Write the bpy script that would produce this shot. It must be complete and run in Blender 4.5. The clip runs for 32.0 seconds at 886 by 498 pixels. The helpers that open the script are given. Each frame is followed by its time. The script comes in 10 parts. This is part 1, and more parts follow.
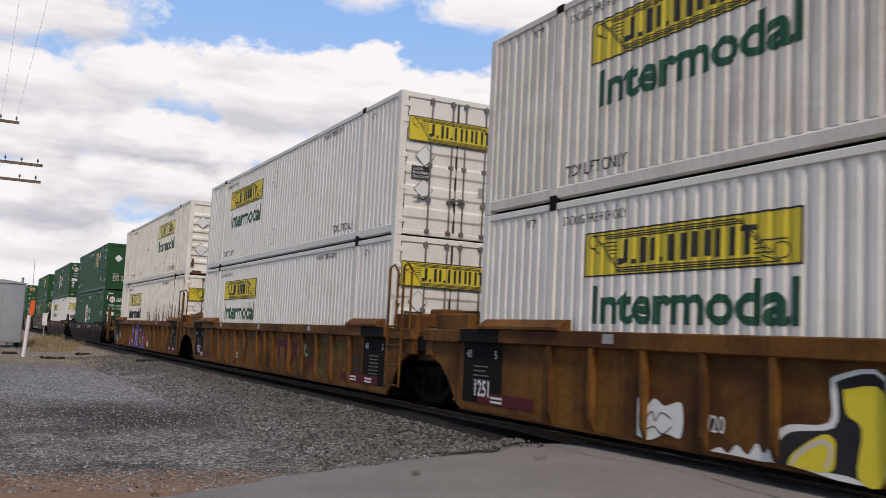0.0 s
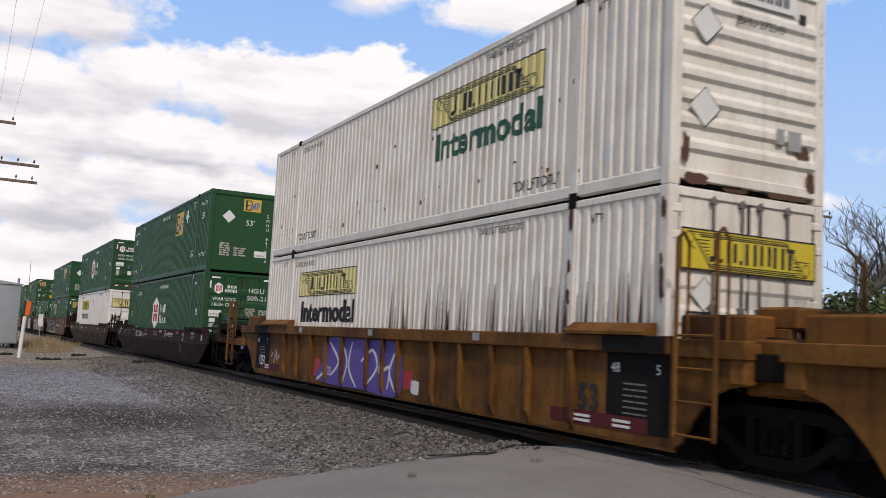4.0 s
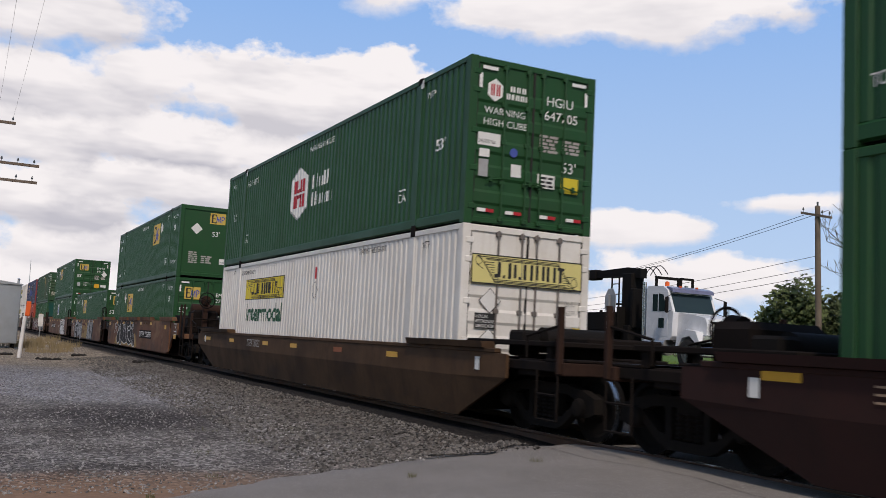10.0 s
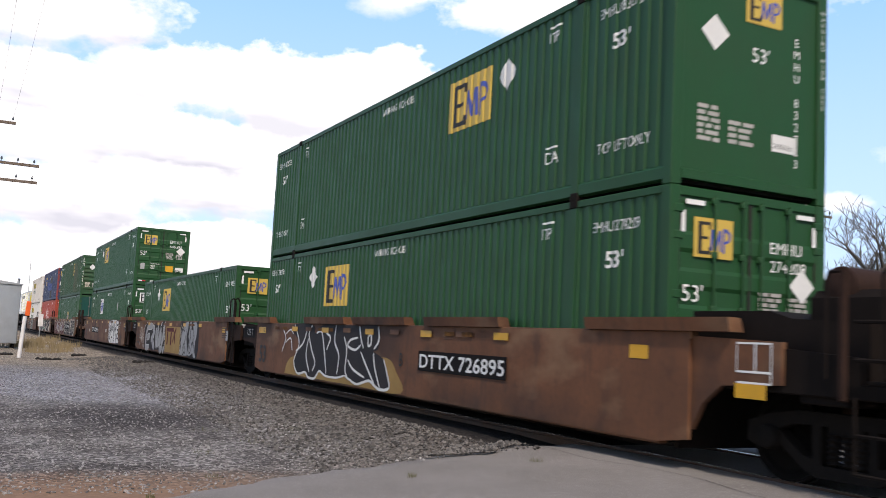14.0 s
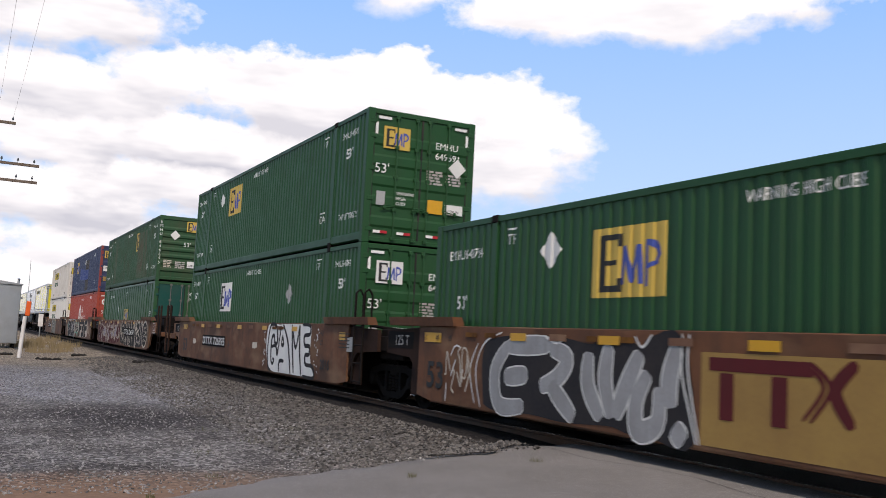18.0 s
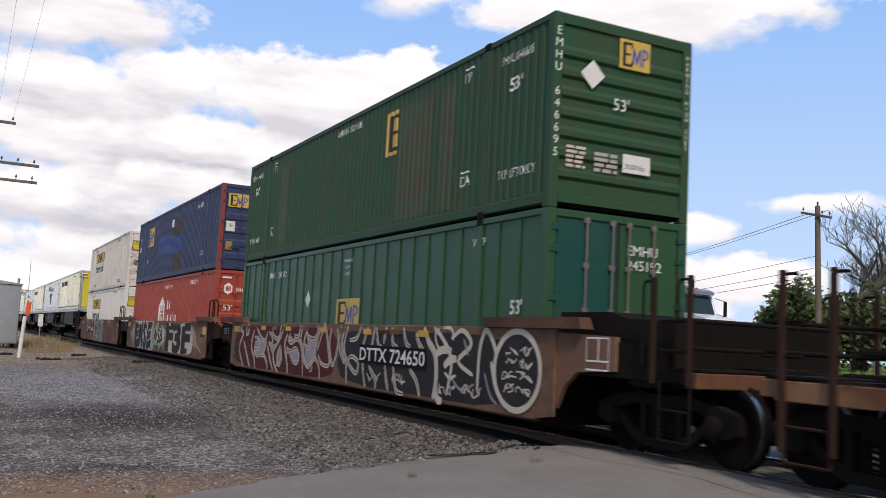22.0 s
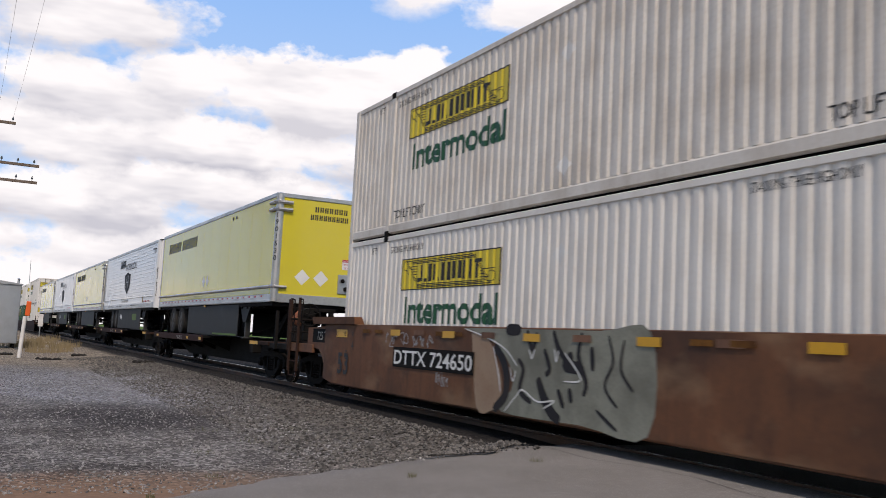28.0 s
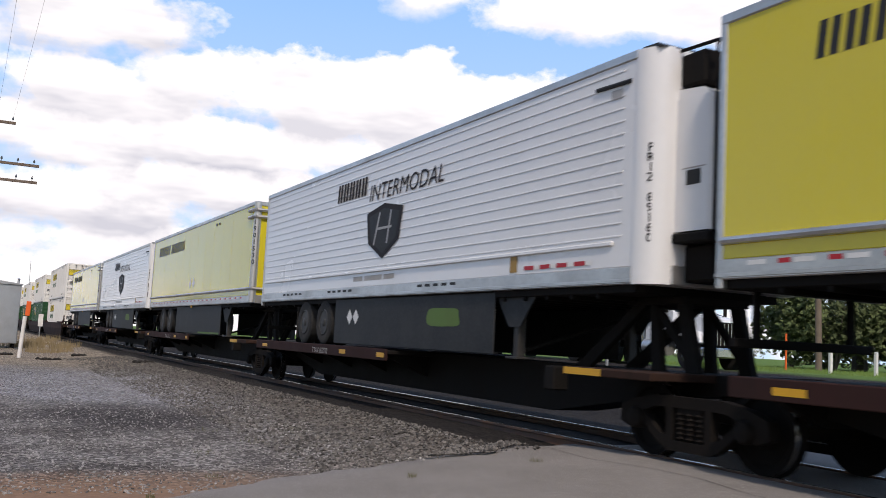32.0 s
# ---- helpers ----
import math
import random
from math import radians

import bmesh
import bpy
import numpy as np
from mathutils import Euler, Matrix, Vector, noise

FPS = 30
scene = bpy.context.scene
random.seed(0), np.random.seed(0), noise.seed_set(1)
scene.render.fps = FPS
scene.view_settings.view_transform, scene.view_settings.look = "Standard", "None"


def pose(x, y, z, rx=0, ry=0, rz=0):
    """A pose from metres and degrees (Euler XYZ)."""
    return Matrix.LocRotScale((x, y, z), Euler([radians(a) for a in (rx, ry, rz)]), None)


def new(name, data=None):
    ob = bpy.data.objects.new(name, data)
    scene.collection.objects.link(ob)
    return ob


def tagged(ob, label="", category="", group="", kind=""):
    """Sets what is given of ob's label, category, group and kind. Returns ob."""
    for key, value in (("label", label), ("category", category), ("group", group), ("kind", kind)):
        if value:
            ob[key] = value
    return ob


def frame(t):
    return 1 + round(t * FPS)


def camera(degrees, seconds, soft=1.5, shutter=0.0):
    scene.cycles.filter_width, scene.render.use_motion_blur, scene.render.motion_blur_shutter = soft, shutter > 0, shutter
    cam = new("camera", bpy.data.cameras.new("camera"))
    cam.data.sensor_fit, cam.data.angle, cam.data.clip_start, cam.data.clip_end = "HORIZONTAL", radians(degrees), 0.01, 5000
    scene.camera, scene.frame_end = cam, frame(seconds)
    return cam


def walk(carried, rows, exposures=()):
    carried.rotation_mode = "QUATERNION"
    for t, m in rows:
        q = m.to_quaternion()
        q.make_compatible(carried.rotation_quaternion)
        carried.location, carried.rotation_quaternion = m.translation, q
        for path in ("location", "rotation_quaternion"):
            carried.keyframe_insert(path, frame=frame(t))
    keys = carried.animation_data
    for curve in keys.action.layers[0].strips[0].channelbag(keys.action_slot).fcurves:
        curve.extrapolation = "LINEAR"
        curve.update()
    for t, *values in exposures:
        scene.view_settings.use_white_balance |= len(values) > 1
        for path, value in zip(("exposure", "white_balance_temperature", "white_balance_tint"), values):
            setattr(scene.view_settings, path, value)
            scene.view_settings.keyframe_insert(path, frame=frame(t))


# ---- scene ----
# ---- camera ----
cam = camera(50.9, 32.0, soft=0.85, shutter=0.25)
EYE = (-8.552, 0.0, 1.253)
walk(cam, [(0.0, pose(*EYE, 95.56, -2.82, -27.00)), (0.5, pose(*EYE, 95.56, -2.84, -27.07)),
           (1.0, pose(*EYE, 95.55, -2.82, -27.16)), (1.5, pose(*EYE, 95.55, -2.84, -27.29)),
           (2.0, pose(*EYE, 95.694, -2.967, -27.218)), (32.0, pose(*EYE, 95.694, -2.967, -27.218))],
     exposures=[(t, stops, 6650, 13) for t, stops in (
         (0.0, -0.14), (4.0, -0.06), (6.5, -0.1), (7.2, 0.32), (8.0, 1.0), (9.0, 0.4), (10.0, -0.2), (11.0, 0.1), (12.0, 0.1), (13.0, -0.1), (14.0, 0.4), (15.0, 0.42), (17.5, -0.05), (18.0, 0.08), (19.0, 0.55),
         (20.0, 0.9), (21.0, 0.4), (22.0, 0.0), (23.0, 0.8), (24.0, 0.6), (25.0, 0.36), (26.0, 0.32), (29.0, -0.15), (30.5, 0.05), (32.0, 0.15))])

# ---- world and sun ----
SUN_FROM = Vector((-0.25, -0.66, 0.80)).normalized()
world = bpy.data.worlds.new("sky")
scene.world = world
world.use_nodes = True
wn = world.node_tree
sky = wn.nodes.new("ShaderNodeTexSky")
sky.sky_type, sky.sun_disc = "NISHITA", False
sky.sun_elevation = math.asin(SUN_FROM.z)
sky.sun_rotation = math.atan2(SUN_FROM.x, SUN_FROM.y)
wn.links.new(sky.outputs[0], wn.nodes["Background"].inputs[0])
wn.nodes["Background"].inputs[1].default_value = 0.12
sun = new("sun", bpy.data.lights.new("sun", "SUN"))
sun.data.energy, sun.data.angle, sun.data.color = 2.5, radians(6), (1.0, 0.90, 0.79)
sun.matrix_world = Matrix.Translation((-60, -40, 80)) @ (-SUN_FROM).to_track_quat("-Z", "Y").to_matrix().to_4x4()


# ---- materials ----
def mat(name, base, rough=0.6, metal=0.0, dirt=(0.12, 0.09, 0.06), amount=0.25, scale=1.5, streak=0.0, bump=0.1, grain=60.0, vary=0.0, spec=0.3, blotch=0.0, blotch_tone=(0.03, 0.022, 0.017), speck=0.0, fade=0.0):
    """Paint or bare surface: base colour with stains at two scales, streaks that run down, and fine relief."""
    m = bpy.data.materials.new(name)
    m.use_nodes = True
    nt, ln = m.node_tree, m.node_tree.links
    b = nt.nodes["Principled BSDF"]
    b.inputs["Roughness"].default_value, b.inputs["Metallic"].default_value = rough, metal
    b.inputs["Specular IOR Level"].default_value = spec
    tc = nt.nodes.new("ShaderNodeTexCoord")
    own = nt.nodes.new("ShaderNodeObjectInfo")
    place = nt.nodes.new("ShaderNodeVectorMath")
    place.operation = "MULTIPLY_ADD"
    ln.new(own.outputs["Random"], place.inputs[0])
    place.inputs[1].default_value = (31.0, 57.0, 0.0)
    ln.new(tc.outputs["Object"], place.inputs[2])

    def noise_node(sc, stretch=(1, 1, 1), detail=5):
        mp = nt.nodes.new("ShaderNodeMapping")
        mp.inputs["Scale"].default_value = stretch
        ln.new(place.outputs[0], mp.inputs[0])
        n = nt.nodes.new("ShaderNodeTexNoise")
        n.inputs["Scale"].default_value, n.inputs["Detail"].default_value = sc, detail
        ln.new(mp.outputs[0], n.inputs["Vector"])
        return n

    def ramp(src, lo, hi):
        r = nt.nodes.new("ShaderNodeMapRange")
        r.inputs["From Min"].default_value, r.inputs["From Max"].default_value = lo, hi
        ln.new(src, r.inputs["Value"])
        return r.outputs[0]

    def mix(fac, a, c, kind="MIX"):
        x = nt.nodes.new("ShaderNodeMix")
        x.data_type, x.blend_type = "RGBA", kind
        for sock, val in ((x.inputs[0], fac), (x.inputs[6], a), (x.inputs[7], c)):
            if hasattr(val, "links"):
                ln.new(val, sock)
            else:
                sock.default_value = val if isinstance(val, (int, float)) else (*val, 1)
        return x.outputs[2]

    def times(a, k):
        x = nt.nodes.new("ShaderNodeMath")
        x.operation = "MULTIPLY"
        ln.new(a, x.inputs[0])
        x.inputs[1].default_value = k
        return x.outputs[0]

    stain = noise_node(scale)
    fine = noise_node(scale * 14, detail=3)
    col = mix(times(ramp(stain.outputs[0], 0.42, 0.75), amount), base, dirt)
    col = mix(times(ramp(fine.outputs[0], 0.45, 0.8), amount * 0.6), col, dirt)
    if streak:
        st = noise_node(1.0, (9.0, 9.0, 0.35), 4)
        col = mix(times(ramp(st.outputs[0], 0.52, 0.78), streak), col, dirt)
    if blotch:
        bl = noise_node(0.55, (1, 1, 1.6), 6)
        col = mix(times(ramp(bl.outputs[0], 0.48, 0.66), blotch), col, blotch_tone)
        b2 = noise_node(2.6, (1, 1, 0.7), 6)
        col = mix(times(ramp(b2.outputs[0], 0.56, 0.70), blotch * 0.7), col, blotch_tone)
    if fade:
        fd = noise_node(0.8, (1, 1, 1.9), 6)
        col = mix(times(ramp(fd.outputs[0], 0.52, 0.68), fade), col, (0.30, 0.185, 0.105))
    if speck:
        sp = noise_node(75.0, detail=2)
        col = mix(times(ramp(sp.outputs[0], 0.58, 0.68), speck), col, (0.62, 0.60, 0.57))
    if vary:
        oi = nt.nodes.new("ShaderNodeObjectInfo")
        hs = nt.nodes.new("ShaderNodeHueSaturation")
        mm = nt.nodes.new("ShaderNodeMapRange")
        mm.inputs["To Min"].default_value, mm.inputs["To Max"].default_value = 1 - vary, 1 + vary
        ln.new(oi.outputs["Random"], mm.inputs["Value"])
        ln.new(mm.outputs[0], hs.inputs["Value"])
        ln.new(col, hs.inputs["Color"])
        col = hs.outputs[0]
    ln.new(col, b.inputs["Base Color"])
    rr = nt.nodes.new("ShaderNodeMapRange")
    rr.inputs["To Min"].default_value, rr.inputs["To Max"].default_value = max(rough - 0.12, 0.02), min(rough + 0.15, 1)
    ln.new(stain.outputs[0], rr.inputs["Value"])
    ln.new(rr.outputs[0], b.inputs["Roughness"])
    if bump:
        bp = nt.nodes.new("ShaderNodeBump")
        bp.inputs["Strength"].default_value, bp.inputs["Distance"].default_value = bump, 0.01
        g = noise_node(grain, detail=4)
        ln.new(g.outputs[0], bp.inputs["Height"])
        ln.new(bp.outputs[0], b.inputs["Normal"])
    return m


RUST, GRIME, SOOT = (0.16, 0.07, 0.03), (0.22, 0.18, 0.13), (0.03, 0.028, 0.025)
M = dict(
    white=mat("white_paint", (0.74, 0.71, 0.66), 0.5, dirt=(0.45, 0.38, 0.3), amount=0.25, streak=0.2),
    white_old=mat("worn_white_paint", (0.80, 0.755, 0.67), 0.6, dirt=(0.36, 0.26, 0.18), amount=0.3, streak=0.3),
    white_dull=mat("dull_white_paint", (0.70, 0.66, 0.60), 0.6, dirt=(0.36, 0.29, 0.22), amount=0.4, streak=0.35),
    green=mat("green_paint", (0.013, 0.066, 0.019), 0.5, dirt=(0.026, 0.056, 0.026), amount=0.35, streak=0.3, spec=0.3),
    green_old=mat("faded_green_paint", (0.019, 0.072, 0.029), 0.6, dirt=(0.07, 0.055, 0.032), amount=0.4, streak=0.5, spec=0.3),
    green_flat=mat("pale_green_paint", (0.020, 0.076, 0.027), 0.42, dirt=(0.04, 0.08, 0.042), amount=0.3, streak=0.3, spec=0.35),
    teal=mat("teal_paint", (0.005, 0.062, 0.050), 0.5, amount=0.15),
    blue=mat("blue_paint", (0.033, 0.047, 0.105), 0.55, dirt=(0.04, 0.046, 0.075), amount=0.5, streak=0.45),
    blue_new=mat("bright_blue_paint", (0.027, 0.052, 0.21), 0.5, dirt=(0.03, 0.045, 0.12), amount=0.3, streak=0.3),
    blue_dark=mat("dark_patch_paint", (0.042, 0.036, 0.032), 0.6, amount=0.3),
    red=mat("red_paint", (0.36, 0.06, 0.035), 0.55, dirt=(0.2, 0.05, 0.04), amount=0.35, streak=0.3),
    red_dark=mat("dark_red_paint", (0.24, 0.045, 0.04), 0.55),
    ttx=mat("ochre_car_paint", (0.190, 0.083, 0.017), 0.75, dirt=(0.050, 0.021, 0.009), amount=0.85, scale=1.1, streak=0.65, blotch=0.75, blotch_tone=(0.045, 0.017, 0.010), spec=0.15),
    fec=mat("brown_car_paint", (0.034, 0.0125, 0.010), 0.8, dirt=(0.022, 0.013, 0.011), amount=0.5, streak=0.4, spec=0.2, blotch=0.4, blotch_tone=(0.016, 0.009, 0.008)),
    fec2=mat("tan_brown_car_paint", (0.088, 0.048, 0.024), 0.8, dirt=(0.045, 0.026, 0.015), amount=0.6, streak=0.5, blotch=0.6, blotch_tone=(0.030, 0.018, 0.012), spec=0.2),
    dttx=mat("rust_brown_car_paint", (0.160, 0.068, 0.032), 0.7, dirt=(0.07, 0.036, 0.023), amount=0.6, scale=0.9, streak=0.5, blotch=0.85, blotch_tone=(0.062, 0.033, 0.022), fade=0.45, spec=0.25),
    dttx_pale=mat("faded_rust_car_paint", (0.20, 0.105, 0.065), 0.75, dirt=(0.10, 0.05, 0.035), amount=0.5, scale=0.9, streak=0.5, blotch=0.8, blotch_tone=(0.08, 0.045, 0.03), fade=0.5, spec=0.25),
    black=mat("black_steel", (0.007, 0.0063, 0.0056), 0.8, dirt=(0.015, 0.011, 0.009), amount=0.5, bump=0.3, spec=0.15),
    panel=mat("black_stencil_panel", (0.010, 0.009, 0.009), 0.8, amount=0.25, dirt=(0.03, 0.022, 0.016), spec=0.1),
    # end platforms and bogies: grime, with deep shade put into the near-black
    soot=mat("shaded_sooty_steel", (0.012, 0.0085, 0.007), 0.9, dirt=(0.006, 0.005, 0.0045), amount=0.6, streak=0.3, spec=0.12),
    truck=mat("grimy_cast_steel", (0.010, 0.0085, 0.0075), 0.9, dirt=(0.020, 0.015, 0.012), amount=0.5, bump=0.4, spec=0.1),
    wheel=mat("wheel_steel", (0.0065, 0.0055, 0.005), 0.8, 0.0, dirt=(0.012, 0.009, 0.007), amount=0.5, spec=0.1),
    tread=mat("polished_tread", (0.5, 0.48, 0.46), 0.25, 1.0, amount=0.1),
    rail=mat("rail_steel", (0.09, 0.06, 0.05), 0.7, 0.3, dirt=RUST, amount=0.5),
    railtop=mat("polished_rail_head", (0.62, 0.61, 0.6), 0.22, 1.0, amount=0.05, bump=0.02),
    tie=mat("creosoted_wood", (0.018, 0.015, 0.012), 0.9, dirt=(0.03, 0.026, 0.022), amount=0.5, bump=0.5, grain=25),
    galv=mat("galvanised_steel", (0.45, 0.46, 0.47), 0.4, 0.7, dirt=(0.25, 0.24, 0.22), amount=0.3),
    lockbar=mat("locking_bar_steel", (0.17, 0.16, 0.15), 0.55, 0.3, dirt=RUST, amount=0.3),
    yellow=mat("yellow_panel", (0.62, 0.49, 0.035), 0.5, amount=0.1, dirt=(0.35, 0.25, 0.05)),
    reflect=mat("amber_reflector", (0.62, 0.33, 0.02), 0.4, amount=0.15),
    ink=mat("black_lettering", (0.02, 0.02, 0.02), 0.6, amount=0.05, dirt=(0.2, 0.18, 0.15)),
    dgreen=mat("dark_green_lettering", (0.012, 0.075, 0.035), 0.5, amount=0.1, dirt=(0.1, 0.15, 0.1)),
    wink=mat("white_lettering", (0.78, 0.77, 0.74), 0.5, amount=0.2, dirt=(0.3, 0.3, 0.28)),
    dimink=mat("dull_grey_stencil", (0.17, 0.16, 0.145), 0.7, amount=0.4),
    gink=mat("grey_lettering", (0.42, 0.40, 0.37), 0.6, amount=0.3),
    bluei=mat("blue_lettering", (0.06, 0.09, 0.36), 0.5, amount=0.1),
    redi=mat("red_lettering", (0.42, 0.02, 0.03), 0.5, amount=0.1),
    tyel=mat("yellow_trailer_skin", (0.62, 0.52, 0.025), 0.15, amount=0.12, dirt=(0.5, 0.45, 0.15), scale=0.6, bump=0.02, spec=0.6),
    twhite=mat("white_trailer_skin", (0.72, 0.71, 0.70), 0.22, amount=0.12, dirt=(0.5, 0.5, 0.48), scale=0.6, bump=0.02, spec=0.6),
    alu=mat("aluminium", (0.56, 0.55, 0.53), 0.38, 0.75, dirt=(0.22, 0.21, 0.2), amount=0.45),
    rubber=mat("tyre_rubber", (0.018, 0.018, 0.018), 0.85, dirt=(0.07, 0.06, 0.05), amount=0.5),
    chrome=mat("bright_rim", (0.7, 0.7, 0.7), 0.22, 1.0, amount=0.1),
    skirt=mat("grey_side_skirt", (0.016, 0.017, 0.018), 0.6, spec=0.25, amount=0.25, dirt=(0.1, 0.1, 0.1)),
    wood=mat("weathered_pole_wood", (0.17, 0.13, 0.10), 0.9, dirt=(0.08, 0.06, 0.05), amount=0.5, bump=0.5, grain=30),
    bark=mat("grey_bark", (0.10, 0.085, 0.07), 0.9, dirt=(0.05, 0.04, 0.03), amount=0.5, bump=0.5, grain=20),
    leaf=mat("hedge_leaf", (0.092, 0.118, 0.038), 0.7, dirt=(0.055, 0.07, 0.028), amount=0.5, vary=0.3, bump=0),
    grass=mat("grass", (0.13, 0.21, 0.04), 0.8, dirt=(0.12, 0.13, 0.05), amount=0.5, scale=0.6),
    wpost=mat("white_post_paint", (0.72, 0.70, 0.68), 0.5, dirt=(0.4, 0.35, 0.3), amount=0.3),
    orange=mat("orange_marker", (0.75, 0.12, 0.02), 0.5, amount=0.1),
    cabw=mat("white_cab_paint", (0.75, 0.76, 0.77), 0.25, amount=0.1, dirt=(0.4, 0.4, 0.38), bump=0.0, spec=0.6),
    glass=mat("dark_window_glass", (0.02, 0.035, 0.035), 0.05, amount=0.0, bump=0, spec=0.6),
    insul=mat("glass_insulator", (0.05, 0.06, 0.06), 0.2, amount=0.0, bump=0, spec=0.6),
    purple=mat("purple_spray_paint", (0.10, 0.06, 0.30), 0.6, amount=0.3, dirt=(0.2, 0.15, 0.35)),
    mint=mat("mint_spray_paint", (0.16, 0.34, 0.26), 0.6, amount=0.45, dirt=(0.3, 0.3, 0.2)),
    weathered_w=mat("weathered_white_spray_paint", (0.50, 0.475, 0.44), 0.65, amount=0.6, dirt=(0.28, 0.24, 0.2), streak=0.5),
    cream=mat("cream_spray_paint", (0.62, 0.56, 0.46), 0.6, amount=0.4, dirt=(0.3, 0.2, 0.14)),
    char=mat("charcoal_spray_paint", (0.022, 0.021, 0.024), 0.7, amount=0.4, dirt=(0.07, 0.058, 0.052), spec=0.15),
    lilac=mat("lilac_spray_paint", (0.33, 0.30, 0.36), 0.6, amount=0.5, dirt=(0.2, 0.12, 0.1)),
    wine=mat("wine_spray_paint", (0.100, 0.017, 0.020), 0.7, amount=0.4, dirt=(0.07, 0.022, 0.022), spec=0.15),
    lemon=mat("lemon_spray_paint", (0.75, 0.60, 0.04), 0.6, amount=0.2, dirt=(0.4, 0.3, 0.05)),
    sage=mat("grey_green_spray_paint", (0.25, 0.25, 0.20), 0.6, amount=0.7, scale=2.2, dirt=(0.12, 0.115, 0.09), blotch=0.5, blotch_tone=(0.09, 0.085, 0.065)),
    ochre=mat("ochre_spray_paint", (0.34, 0.21, 0.06), 0.65, amount=0.4, dirt=(0.18, 0.09, 0.04)),
    silver=mat("silver_spray_paint", (0.33, 0.33, 0.335), 0.55, amount=0.6, scale=1.8, dirt=(0.20, 0.195, 0.19), streak=0.5),
    tanp=mat("tan_spray_paint", (0.34, 0.24, 0.16), 0.65, amount=0.4, dirt=(0.2, 0.1, 0.06)),
    tag_green=mat("green_spray_paint", (0.035, 0.17, 0.055), 0.7, amount=0.6, dirt=(0.12, 0.08, 0.03)),
    green_rust=mat("rusted_green_paint", (0.05, 0.085, 0.045), 0.65, dirt=(0.10, 0.06, 0.04), amount=0.7, streak=0.8),
    rust_wash=mat("rust_wash", (0.115, 0.058, 0.036), 0.9, amount=0.5, scale=3.0, dirt=(0.045, 0.027, 0.02), streak=0.4),
    rust=mat("bare_rust", (0.10, 0.045, 0.025), 0.85, amount=0.4, dirt=(0.04, 0.02, 0.015)),
    endsteel=mat("dark_rust_steel", (0.036, 0.0185, 0.013), 0.85, dirt=(0.014, 0.009, 0.007), amount=0.6, streak=0.4, spec=0.15),
    amber=mat("amber_panel", (0.58, 0.40, 0.075), 0.5, amount=0.2, dirt=(0.4, 0.26, 0.08)),
    yellow_pale=mat("faded_yellow_panel", (0.66, 0.58, 0.22), 0.5, amount=0.15, dirt=(0.5, 0.42, 0.2)),
    fresh_rust=mat("orange_rust", (0.30, 0.105, 0.05), 0.85, dirt=(0.10, 0.04, 0.025), amount=0.5),
    # rims under the trailers: grime, with their shade put into the dark grey
    rim_dull=mat("shaded_grimy_rim", (0.055, 0.053, 0.05), 0.55, 0.3, dirt=(0.02, 0.018, 0.016), amount=0.6),
    label_w=mat("white_label", (0.72, 0.71, 0.68), 0.5, amount=0.25, dirt=(0.45, 0.42, 0.38)),
    weedp=mat("green_label_print", (0.09, 0.16, 0.03), 0.6, amount=0.2),
    label_g=mat("grey_label", (0.36, 0.36, 0.36), 0.6, amount=0.3),
)


